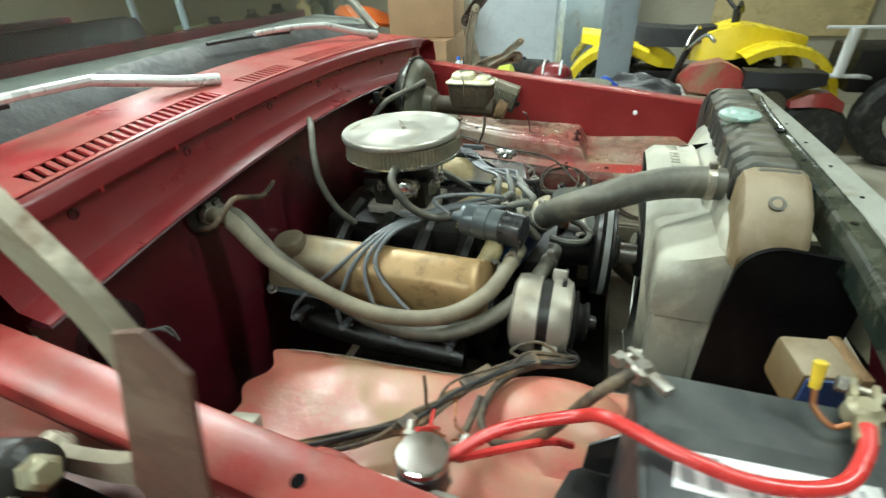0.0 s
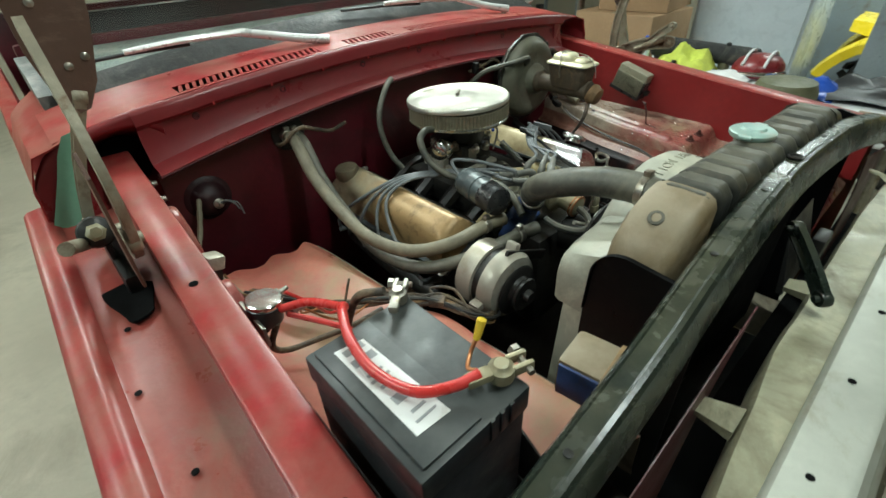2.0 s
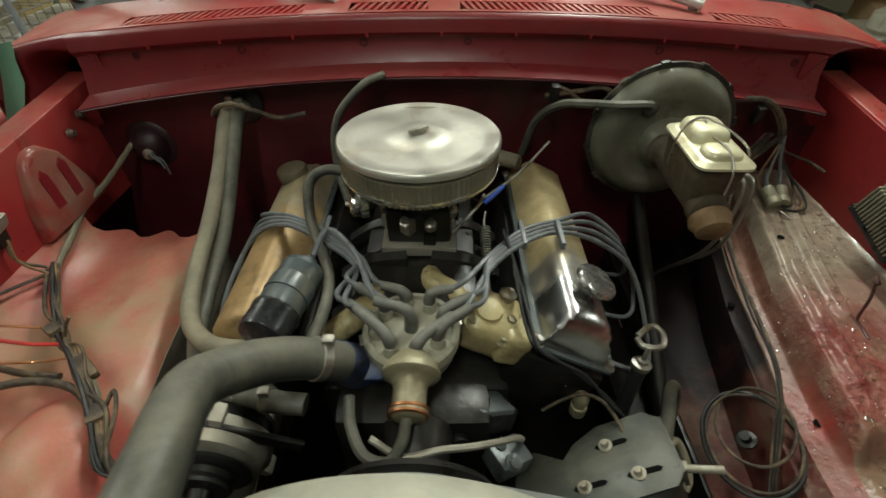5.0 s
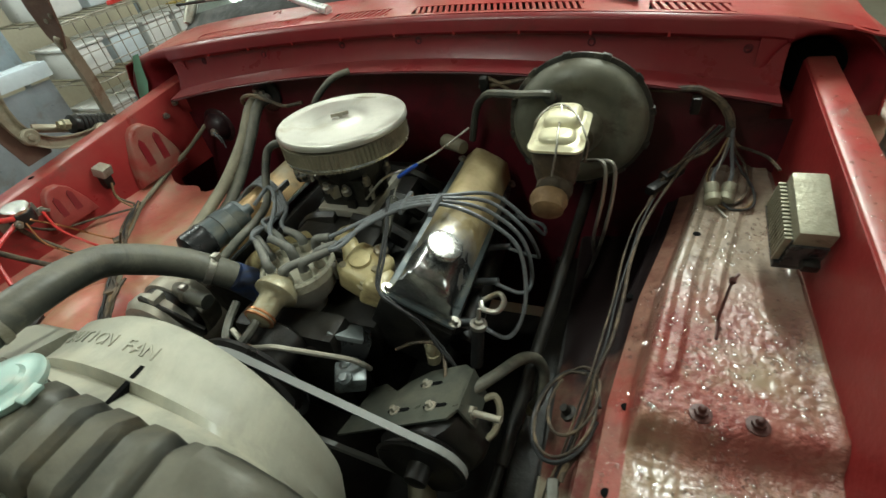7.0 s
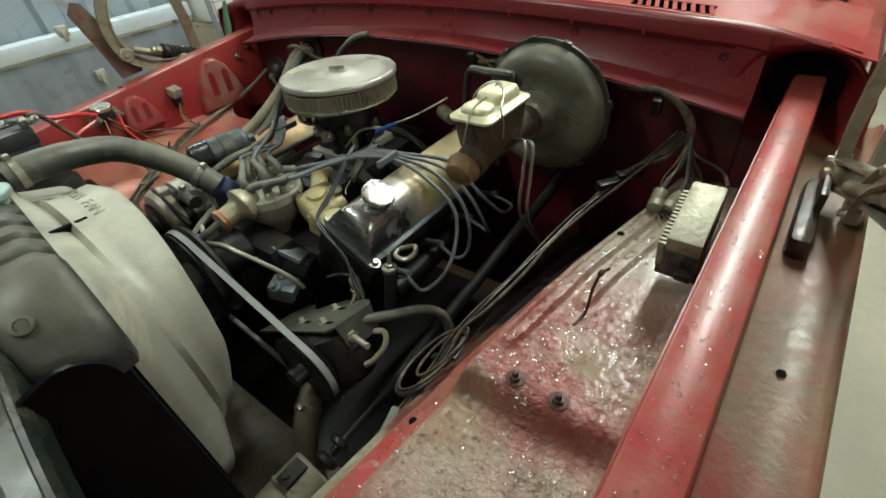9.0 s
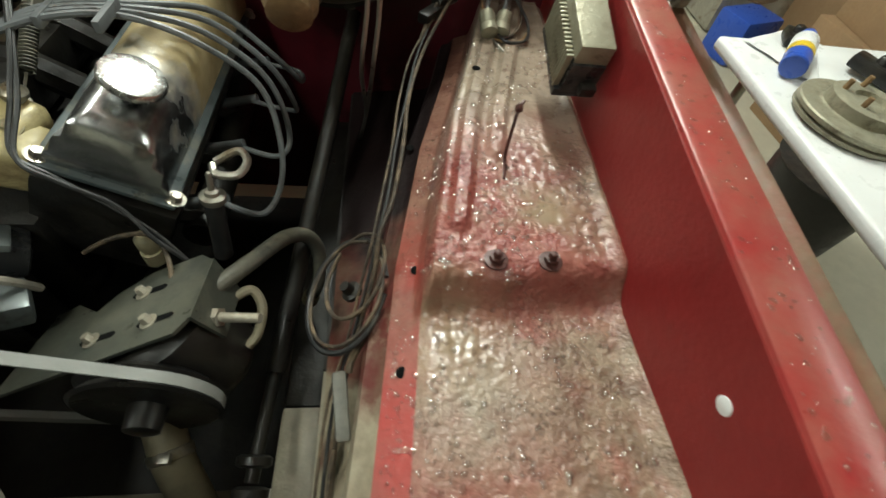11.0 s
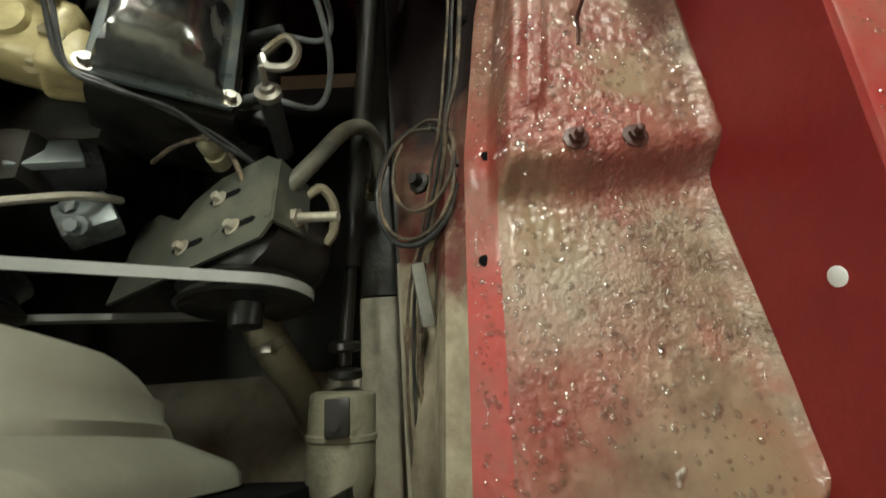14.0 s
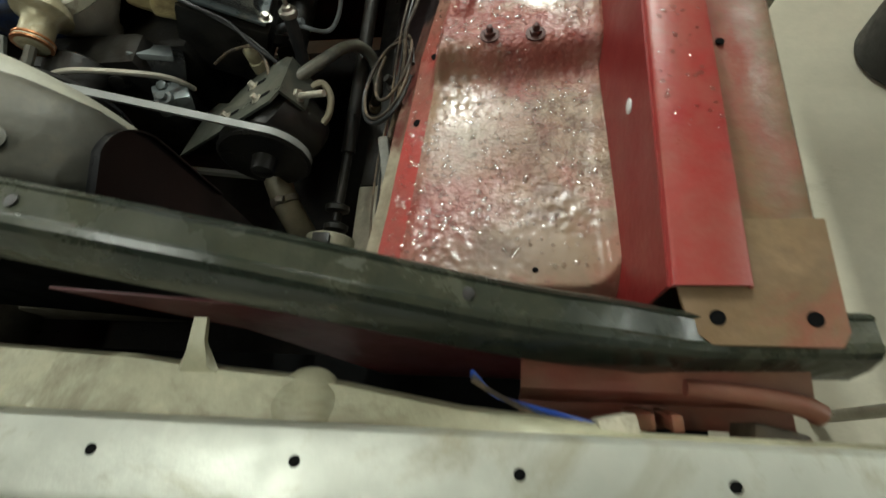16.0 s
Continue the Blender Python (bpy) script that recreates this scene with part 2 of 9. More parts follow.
RED_CHANNEL = surface("faded_red_channel", (0.30, 0.045, 0.038), 0.36, 0, 0.2, 6, (0.25, 0.12, 0.085), 0.38, 4, (0.30, 0.16, 0.11), 0.15, 0.2, 80, 0.12, up=0.4)
RUST = surface("rusty_red_metal", (0.16, 0.038, 0.024), 0.5, 0, 0.3, 10, (0.12, 0.055, 0.032), 0.4, 8, (0.2, 0.12, 0.07), 0.1, 0.3, 60)
def muddy_shaded_side():
    """Side of the apron: dried mud at the front, brown-red paint, then shade painted black towards the firewall."""
    m, nt, b = nodes_of("muddy_shaded_apron_side")
    tc = nt.nodes.new("ShaderNodeTexCoord")
    sep = nt.nodes.new("ShaderNodeSeparateXYZ")
    nt.links.new(tc.outputs["Object"], sep.inputs[0])
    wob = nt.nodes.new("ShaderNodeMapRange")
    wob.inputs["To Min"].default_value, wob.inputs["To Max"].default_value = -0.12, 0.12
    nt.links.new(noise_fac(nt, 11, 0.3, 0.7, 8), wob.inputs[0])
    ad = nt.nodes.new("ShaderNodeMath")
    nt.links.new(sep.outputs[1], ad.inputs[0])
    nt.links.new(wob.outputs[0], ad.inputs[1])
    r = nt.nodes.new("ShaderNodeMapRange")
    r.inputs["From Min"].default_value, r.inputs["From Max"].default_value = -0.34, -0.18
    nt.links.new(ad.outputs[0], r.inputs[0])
    red = mix(nt, noise_fac(nt, 26, 0.4, 0.65, 7), (0.10, 0.025, 0.02), (0.13, 0.075, 0.052))
    mud = mix(nt, noise_fac(nt, 30, 0.35, 0.65, 8), (0.20, 0.165, 0.115), (0.32, 0.28, 0.20))
    q = nt.nodes.new("ShaderNodeMapRange")
    q.inputs["From Min"].default_value, q.inputs["From Max"].default_value = -0.42, -0.50
    nt.links.new(ad.outputs[0], q.inputs[0])
    # Near-black at the rear paints in the shade beside the firewall.
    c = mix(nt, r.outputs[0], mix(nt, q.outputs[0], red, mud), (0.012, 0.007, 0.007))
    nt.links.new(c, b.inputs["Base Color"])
    b.inputs["Specular IOR Level"].default_value = 0.2
    b.inputs["Roughness"].default_value = 0.5
    bn = add(nt, "ShaderNodeBump", Strength=0.25, Distance=0.002)
    nt.links.new(noise_fac(nt, 60, 0.3, 0.7, 5), bn.inputs["Height"])
    nt.links.new(bn.outputs[0], b.inputs["Normal"])
    return m


APRON_SIDE = muddy_shaded_side()
BLACK = surface("black_painted_steel", (0.006, 0.006, 0.007), 0.38, 0, 0.4, 8, (0.02, 0.018, 0.014), 0.12, 6, (0.06, 0.053, 0.04), 0.08, 0.1, 90, spec=0.4)
GRIME = surface("greasy_black_metal", (0.006, 0.0055, 0.005), 0.42, 0.1, 0.5, 14, (0.02, 0.017, 0.013), 0.2, 12, (0.045, 0.039, 0.027), 0.08, 0.4, 60)
HEATERPLATE = surface("dark_maroon_heater_plate", (0.022, 0.006, 0.008), 0.5, 0, 0.3, 14, (0.05, 0.03, 0.025), 0.2, 12, bump=0.2)
# Near-black; on holes and recesses it stands in for their shade.
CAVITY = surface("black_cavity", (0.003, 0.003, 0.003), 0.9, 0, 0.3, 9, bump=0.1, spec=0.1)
BARMAT = surface("dusty_dark_green_bar", (0.014, 0.02, 0.015), 0.24, 0, 0.3, 8, (0.06, 0.06, 0.038), 0.2, 7, (0.17, 0.165, 0.105), 0.40, 0.15, 90, up=0.80)
TANK = surface("dusty_radiator_paint", (0.024, 0.025, 0.021), 0.5, 0.1, 0.3, 9, (0.09, 0.072, 0.042), 0.3, 6, (0.16, 0.148, 0.105), 0.5, 0.2, 80, up=0.35)
TANKEND = surface("brown_stained_tank_end", (0.165, 0.11, 0.045), 0.55, 0.1, 0.25, 9, (0.30, 0.24, 0.16), 0.3, 7, DUST, 0.5, 0.2, 80)
SHROUD = surface("dusty_grey_plastic", (0.25, 0.245, 0.195), 0.45, 0, 0.2, 5, (0.46, 0.43, 0.32), 0.28, 4, (0.46, 0.45, 0.36), 0.5, 0.15, 100, up=0.1)
CHROME = surface("dull_chrome", (0.72, 0.71, 0.66), 0.18, 1.0, 0.1, 10, (0.42, 0.36, 0.25), 0.12, 14, bump=0.05, rvary=0.08)
CAPCHROME = surface("worn_chrome_cap", (0.62, 0.62, 0.60), 0.24, 0.95, 0.08, 18, (0.45, 0.44, 0.40), 0.25, 16, bump=0.25, bscale=70, rvary=0.1)
FILTERMESH = surface("grimy_filter_screen", (0.26, 0.235, 0.165), 0.45, 0.5, 0.2, 30, (0.14, 0.12, 0.08), 0.3, 22, bump=0.2)
BOOT = surface("dusty_grey_boot", (0.11, 0.112, 0.10), 0.55, 0, 0.25, 22, (0.05, 0.045, 0.035), 0.3, 25, (0.24, 0.23, 0.19), 0.35, 0.2)
BOOSTERRIM = surface("black_booster_rim", (0.03, 0.03, 0.025), 0.4, 0.3, 0.3, 16, (0.14, 0.13, 0.10), 0.3, 14, bump=0.15)
PUMPFACE = surface("blue_grey_pump_steel", (0.16, 0.18, 0.18), 0.4, 0.4, 0.2, 16, (0.06, 0.055, 0.045), 0.3, 14, bump=0.15)
FILLERCAP = surface("dusty_tan_filler_cap", (0.17, 0.14, 0.09), 0.5, 0.2, 0.2, 16, (0.24, 0.20, 0.13), 0.35, 12, bump=0.15)
CHROMELID = surface("pitted_chrome_lid", (0.58, 0.57, 0.50), 0.42, 0.8, 0.12, 8, (0.40, 0.36, 0.26), 0.22, 7, bump=0.08, bscale=160, rvary=0.12)
STEEL = surface("weathered_bare_steel", (0.40, 0.38, 0.33), 0.4, 0.9, 0.2, 14, (0.2, 0.16, 0.1), 0.25, 12, bump=0.2)
ALU = surface("dusty_cast_aluminium", (0.44, 0.42, 0.36), 0.5, 0.55, 0.2, 12, (0.24, 0.2, 0.14), 0.3, 10, (0.34, 0.30, 0.22), 0.35, 0.2)
def sprayed_cover(name, front, spray_a, spray_b, metal, rough, y_edge):
    """Rocker cover with a metallic front, its rear under flat overspray."""
    m, nt, b = nodes_of(name)
    tc = nt.nodes.new("ShaderNodeTexCoord")
    sep = nt.nodes.new("ShaderNodeSeparateXYZ")
    nt.links.new(tc.outputs["Object"], sep.inputs[0])
    ad = nt.nodes.new("ShaderNodeMath")
    ad.operation = "ADD"
    wob = nt.nodes.new("ShaderNodeMapRange")
    wob.inputs["To Min"].default_value, wob.inputs["To Max"].default_value = -0.07, 0.07
    nt.links.new(noise_fac(nt, 14, 0.3, 0.7, 7), wob.inputs[0])
    nt.links.new(sep.outputs[1], ad.inputs[0])
    nt.links.new(wob.outputs[0], ad.inputs[1])
    r = nt.nodes.new("ShaderNodeMapRange")
    r.inputs["From Min"].default_value, r.inputs["From Max"].default_value = y_edge, y_edge + 0.10
    nt.links.new(ad.outputs[0], r.inputs[0])
    spray = mix(nt, noise_fac(nt, 26, 0.35, 0.65, 8), spray_a, spray_b)
    shine = mix(nt, noise_fac(nt, 40, 0.52, 0.70, 8), front, tuple(c * 0.55 for c in front))
    nt.links.new(mix(nt, r.outputs[0], shine, spray), b.inputs["Base Color"])
    for sock, a, z in (("Metallic", metal, 0.1), ("Roughness", rough, 0.45)):
        q = nt.nodes.new("ShaderNodeMapRange")
        q.inputs["To Min"].default_value, q.inputs["To Max"].default_value = a, z
        nt.links.new(r.outputs[0], q.inputs[0])
        nt.links.new(q.outputs[0], b.inputs[sock])
    bn = add(nt, "ShaderNodeBump", Strength=0.3, Distance=0.002)
    nt.links.new(noise_fac(nt, 26, 0.2, 0.8, 6), bn.inputs["Height"])
    nt.links.new(bn.outputs[0], b.inputs["Normal"])
    return m


GOLDCHROME = sprayed_cover("chrome_cover_with_cream_overspray", (0.52, 0.53, 0.53), (0.54, 0.44, 0.24), (0.38, 0.29, 0.14), 1.0, 0.26, -0.17)
GOLDPAINT = sprayed_cover("gold_cover_cream_at_rear", (0.36, 0.235, 0.105), (0.30, 0.26, 0.17), (0.20, 0.16, 0.10), 0.3, 0.40, 0.0)
RUBBER = surface("dusty_rubber_hose", (0.036, 0.039, 0.034), 0.5, 0, 0.2, 14, (0.12, 0.112, 0.082), 0.3, 12, (0.18, 0.168, 0.125), 0.42, 0.15, 120, up=-0.1)
TANHOSE = surface("tan_dusty_heater_hose", (0.14, 0.12, 0.08), 0.6, 0, 0.2, 12, (0.21, 0.18, 0.12), 0.4, 12, (0.28, 0.25, 0.17), 0.4, 0.2, 120, up=0.0)
BLACKRUBBER = surface("black_rubber", (0.018, 0.018, 0.018), 0.45, 0, 0.3, 14, (0.06, 0.055, 0.045), 0.25, 14, bump=0.1)
SEALRUBBER = surface("dull_black_seal_rubber", (0.03, 0.031, 0.029), 0.55, 0, 0.3, 14, (0.09, 0.085, 0.075), 0.3, 12, bump=0.4, spec=0.4)
DASHGREY = surface("dusty_grey_dash_vinyl", (0.15, 0.155, 0.145), 0.5, 0, 0.25, 9, (0.28, 0.26, 0.23), 0.35, 8, bump=0.3)
SILVERARM = surface("bright_silver_wiper_paint", (0.66, 0.67, 0.65), 0.32, 0.35, 0.08, 14, bump=0.04)
DARKRUST = surface("dark_red_rust", (0.075, 0.022, 0.016), 0.5, 0.1, 0.3, 30, (0.035, 0.014, 0.011), 0.3, 25, bump=0.3)
ARMBROWN = surface("greasy_dark_brown_steel", (0.05, 0.034, 0.024), 0.42, 0.2, 0.35, 14, (0.14, 0.10, 0.07), 0.25, 10, bump=0.25)
WIRE = surface("grey_plug_wire", (0.14, 0.15, 0.155), 0.45, 0, 0.2, 20, (0.06, 0.055, 0.045), 0.25, 25, bump=0.05)
HARNESS = surface("taped_wiring", (0.05, 0.036, 0.024), 0.65, 0, 0.4, 30, (0.17, 0.12, 0.07), 0.5, 22, bump=0.7)
REDCABLE = surface("red_cable_sleeve", (0.55, 0.035, 0.03), 0.32, 0, 0.08, 14, bump=0.03, coat=0.2)
COPPER = surface("bare_copper_wire", (0.5, 0.22, 0.1), 0.35, 0.9, 0.2, 30, bump=0.05)
BRASS = surface("corroded_brass", (0.33, 0.29, 0.18), 0.45, 0.4, 0.25, 30, (0.40, 0.38, 0.28), 0.3, 25, bump=0.3)
BATTERY = surface("black_battery_case", (0.020, 0.024, 0.026), 0.45, 0, 0.3, 10, (0.06, 0.062, 0.055), 0.2, 8, (0.10, 0.105, 0.095), 0.3, 0.08, 160, up=0.3)
LABEL = surface("white_sticker", (0.72, 0.72, 0.70), 0.35, 0, 0.05, 16, (0.5, 0.48, 0.43), 0.06, 12, bump=0.02)
PRINT = surface("grey_print", (0.30, 0.31, 0.31), 0.5, 0, 0.1, 30, bump=0)
YELLOW = surface("yellow_terminal", (0.72, 0.50, 0.03), 0.35, 0, 0.1, 14, bump=0.03)
GREENTAPE = surface("green_masking_tape", (0.20, 0.44, 0.30), 0.6, 0, 0.12, 14, bump=0.25)
BOOSTER = surface("olive_zinc_booster", (0.128, 0.128, 0.094), 0.45, 0.15, 0.25, 10, (0.05, 0.042, 0.028), 0.25, 9, (0.26, 0.235, 0.17), 0.3, 0.15, 90, up=0.3)
MCLID = surface("gold_zinc_lid", (0.66, 0.62, 0.42), 0.42, 0.35, 0.12, 16, (0.35, 0.27, 0.15), 0.25, 18, bump=0.1)
CASTDARK = surface("dark_rusty_casting", (0.075, 0.055, 0.035), 0.6, 0.2, 0.3, 22, (0.16, 0.11, 0.06), 0.3, 18, bump=0.4)
CASTRUST = surface("rusty_cast_iron", (0.20, 0.12, 0.055), 0.65, 0.2, 0.3, 22, (0.33, 0.21, 0.10), 0.4, 18, bump=0.4)
FINMAT = surface("grimy_ribbed_alloy", (0.33, 0.31, 0.22), 0.5, 0.4, 0.25, 30, (0.12, 0.1, 0.06), 0.3, 22, (0.34, 0.32, 0.24), 0.4, 0.4, 120)
FRAMEMAT = surface("muddy_frame_metal", (0.16, 0.14, 0.105), 0.5, 0.1, 0.25, 12, (0.09, 0.07, 0.05), 0.35, 9, bump=0.3)
CREAM = surface("weathered_silver_grille", (0.52, 0.53, 0.46), 0.42, 0.3, 0.15, 8, (0.30, 0.26, 0.16), 0.3, 6, bump=0.1)
HINGE = surface("rusty_tan_hinge_steel", (0.36, 0.32, 0.235), 0.45, 0.35, 0.25, 16, (0.17, 0.105, 0.06), 0.3, 12, bump=0.3)
BELT = surface("worn_fan_belt", (0.22, 0.225, 0.21), 0.5, 0, 0.15, 30, bump=0.15)
COILCAN = surface("blue_grey_coil_can", (0.075, 0.092, 0.095), 0.38, 0.2, 0.2, 12, (0.16, 0.15, 0.11), 0.25, 10, bump=0.06)
CLEARDARK = surface("black_plastic", (0.02, 0.021, 0.022), 0.3, 0, 0.3, 14, (0.07, 0.065, 0.055), 0.2, 12, bump=0.05)
MANIFOLD = surface("stained_cream_manifold_paint", (0.46, 0.38, 0.19), 0.42, 0.05, 0.25, 22, (0.16, 0.11, 0.05), 0.35, 16, bump=0.3, bscale=90)
DISTCAP = surface("dusty_cream_bakelite", (0.40, 0.38, 0.29), 0.45, 0, 0.2, 18, (0.1, 0.09, 0.06), 0.3, 18, bump=0.1)
BLUEPAINT = surface("blue_engine_paint", (0.03, 0.06, 0.17), 0.45, 0, 0.3, 16, (0.05, 0.045, 0.035), 0.45, 14, bump=0.2)
CAPTEAL = surface("teal_pressure_cap", (0.32, 0.45, 0.40), 0.4, 0.2, 0.12, 18, (0.45, 0.45, 0.38), 0.3, 20, bump=0.05)
CONCRETE = surface("stained_concrete", (0.48, 0.445, 0.345), 0.6, 0, 0.12, 1.5, (0.30, 0.265, 0.20), 0.22, 1.2, bump=0.25, bscale=60, grain=18)
WALLMAT = surface("beige_wall_board", (0.43, 0.40, 0.31), 0.7, 0, 0.1, 1.4, (0.30, 0.26, 0.19), 0.15, 1.1, bump=0.1)
CEILMAT = surface("white_ceiling_board", (0.42, 0.41, 0.37), 0.8, 0, 0.06, 1.2, bump=0.1)
WHITE = surface("white_plastic", (0.74, 0.75, 0.74), 0.35, 0, 0.05, 8, bump=0.03)
CARD = surface("brown_cardboard", (0.30, 0.19, 0.10), 0.75, 0, 0.12, 6, bump=0.15)
BLUESHEET = surface("pale_blue_enamel_panel", (0.60, 0.68, 0.73), 0.3, 0, 0.08, 5, (0.66, 0.70, 0.71), 0.15, 4, bump=0.02)
ATVYELLOW = surface("yellow_plastic_fender", (0.80, 0.60, 0.015), 0.3, 0, 0.06, 6, bump=0.03)
TYRE = surface("black_tyre", (0.02, 0.02, 0.019), 0.7, 0, 0.3, 16, (0.08, 0.075, 0.06), 0.3, 12, bump=0.5)
SEAT = surface("black_vinyl", (0.018, 0.018, 0.019), 0.45, 0, 0.2, 12, bump=0.2)
ORANGE = surface("orange_plastic", (0.75, 0.16, 0.03), 0.4, 0, 0.08, 8, bump=0.05)
WOOD = surface("pale_pine_board", (0.62, 0.50, 0.26), 0.6, 0, 0.2, 5, (0.36, 0.27, 0.12), 0.25, 4, bump=0.2)
STEELBLUE = surface("grey_blue_steel_panel", (0.33, 0.39, 0.43), 0.42, 0.2, 0.12, 6, (0.24, 0.23, 0.19), 0.2, 5, bump=0.08)
BLUE = surface("blue_plastic", (0.03, 0.09, 0.45), 0.35, 0, 0.1, 10, bump=0.03)
LIME = surface("lime_cloth", (0.52, 0.58, 0.08), 0.8, 0, 0.2, 14, bump=0.5)
GREEN = surface("green_leaves", (0.03, 0.12, 0.03), 0.5, 0, 0.4, 14, bump=0.3)
OLIVE = surface("olive_drab_plastic", (0.13, 0.13, 0.07), 0.5, 0, 0.2, 10, bump=0.15)
PAPER = surface("printed_paper_filter", (0.46, 0.42, 0.32), 0.6, 0, 0.1, 40, (0.2, 0.17, 0.12), 0.25, 30, bump=0.1)


def glass_material(name, color, rough=0.02):
    m, nt, b = nodes_of(name)
    b.inputs["Base Color"].default_value = (*color, 1)
    b.inputs["Transmission Weight"].default_value = 1.0
    b.inputs["Roughness"].default_value = rough
    b.inputs["IOR"].default_value = 1.45
    return m


GLASS = glass_material("windscreen_glass", (0.86, 0.93, 0.89))
WATER = bpy.data.materials.new("water_drop")
WATER.use_nodes = True
wn = WATER.node_tree
wn.nodes.remove(wn.nodes["Principled BSDF"])
w_clear, w_gloss, w_mix = wn.nodes.new("ShaderNodeBsdfTransparent"), wn.nodes.new("ShaderNodeBsdfGlossy"), wn.nodes.new("ShaderNodeMixShader")
w_clear.inputs[0].default_value = (1.0, 0.99, 0.98, 1)
w_gloss.inputs["Roughness"].default_value = 0.04
w_mix.inputs[0].default_value = 0.22
wn.links.new(w_clear.outputs[0], w_mix.inputs[1])
wn.links.new(w_gloss.outputs[0], w_mix.inputs[2])
wn.links.new(w_mix.outputs[0], wn.nodes["Material Output"].inputs[0])
m_tube, nt_tube, b_tube = nodes_of("lit_tube")
b_tube.inputs["Emission Color"].default_value = (1.0, 0.97, 0.86, 1)
b_tube.inputs["Emission Strength"].default_value = 9.0
LIT = m_tube


# ---- building helpers ----
def link(name, bm, material, smooth=40.0):
    me = bpy.data.meshes.new(name)
    bmesh.ops.recalc_face_normals(bm, faces=bm.faces)
    bm.to_mesh(me)
    bm.free()
    me.materials.append(material)
    if smooth:
        me.shade_smooth()
        me.set_sharp_from_angle(angle=radians(smooth))
    return new(name, me)


def thing(name, at, label, category, group="", kind=""):
    e = new(name)
    e.empty_display_size = 0.05
    e.location = at
    return tagged(e, label, category, group, kind)


def part(name, bm, material, parent, label="", smooth=40.0):
    ob = link(name, bm, material, smooth)
    ob.parent = parent
    if parent.type == "EMPTY":
        ob.matrix_parent_inverse = Matrix.Translation(-Vector(parent.location))
    return tagged(ob, label)


def solo(name, bm, material, label, category, group="", kind="", smooth=40.0):
    return tagged(link(name, bm, material, smooth), label, category, group, kind)


def frame_of(axis):
    z = Vector(axis).normalized()
    x = z.orthogonal().normalized()
    if abs(z.z) < 0.99:
        x = Vector((0, 0, 1)).cross(z).normalized()
    y = z.cross(x)
    return Matrix((x, y, z)).transposed()


def bm_new():
    return bmesh.new()


def box(bm, c, s, rot=None, bevel=0.0, seg=2):
    """Box of size s round c, turned by rot (degrees XYZ), with rounded edges."""
    m = Matrix.LocRotScale(c, Euler([radians(a) for a in (rot or (0, 0, 0))]), s)
    r = bmesh.ops.create_cube(bm, size=1.0, matrix=m)
    if bevel:
        es = list({e for v in r["verts"] for e in v.link_edges})
        bmesh.ops.bevel(bm, geom=es, offset=bevel, segments=seg, affect="EDGES", profile=0.6)
    return bm


def rings(bm, loops, cap0=True, cap1=True, closed=True):
    """Skin over loops of points, all of one length."""
    vs = [[bm.verts.new(p) for p in lp] for lp in loops]
    n = len(vs[0])
    for a, b in zip(vs, vs[1:]):
        for i in range(n if closed else n - 1):
            j = (i + 1) % n
            bm.faces.new((a[i], a[j], b[j], b[i]))
    if cap0 and closed:
        bm.faces.new(vs[0])
    if cap1 and closed:
        bm.faces.new(list(reversed(vs[-1])))
    return bm


def turned(bm, base, axis, profile, seg=32, cap0=True, cap1=True):
    """Turned body: profile of (radius, height) along axis from base."""
    f = frame_of(axis)
    b = Vector(base)
    loops = []
    for r, h in profile:
        loops.append([b + f @ Vector((max(r, 1e-4) * math.cos(t * math.tau / seg), max(r, 1e-4) * math.sin(t * math.tau / seg), h)) for t in range(seg)])
    return rings(bm, loops, cap0, cap1)


def cyl(bm, a, b, r, r2=None, seg=20, bevel=0.0):
    a, b = Vector(a), Vector(b)
    r2 = r if r2 is None else r2
    h = (b - a).length
    if bevel:
        prof = [(r - bevel, 0), (r, bevel), (r2, h - bevel), (r2 - bevel, h)]
    else:
        prof = [(r, 0), (r2, h)]
    return turned(bm, a, b - a, prof, seg)


def smooth_path(pts, step=8):
    pts = [Vector(p) for p in pts]
    if len(pts) < 3:
        return pts
    out = []
    ext = [pts[0] * 2 - pts[1]] + pts + [pts[-1] * 2 - pts[-2]]
    for i in range(1, len(ext) - 2):
        p0, p1, p2, p3 = ext[i - 1:i + 3]
        for k in range(step):
            t = k / step
            out.append(0.5 * ((2 * p1) + (p2 - p0) * t + (2 * p0 - 5 * p1 + 4 * p2 - p3) * t * t + (3 * p1 - p0 - 3 * p2 + p3) * t ** 3))
    out.append(pts[-1])
    return out


def tube(bm, pts, r, seg=10, step=8, wob=0.0, r_end=None):
    """Round hose or wire through the points."""
    path = smooth_path(pts, step)
    n = len(path)
    tang = [(path[min(i + 1, n - 1)] - path[max(i - 1, 0)]).normalized() for i in range(n)]
    up = tang[0].orthogonal().normalized()
    loops = []
    for i, (p, t) in enumerate(zip(path, tang)):
        up = (up - t * up.dot(t)).normalized()
        side = t.cross(up)
        rr = r if r_end is None else r + (r_end - r) * i / (n - 1)
        if wob:
            rr *= 1 + wob * noise.noise(p * 60)
        loops.append([p + (up * math.cos(a * math.tau / seg) + side * math.sin(a * math.tau / seg)) * rr for a in range(seg)])
    return rings(bm, loops)


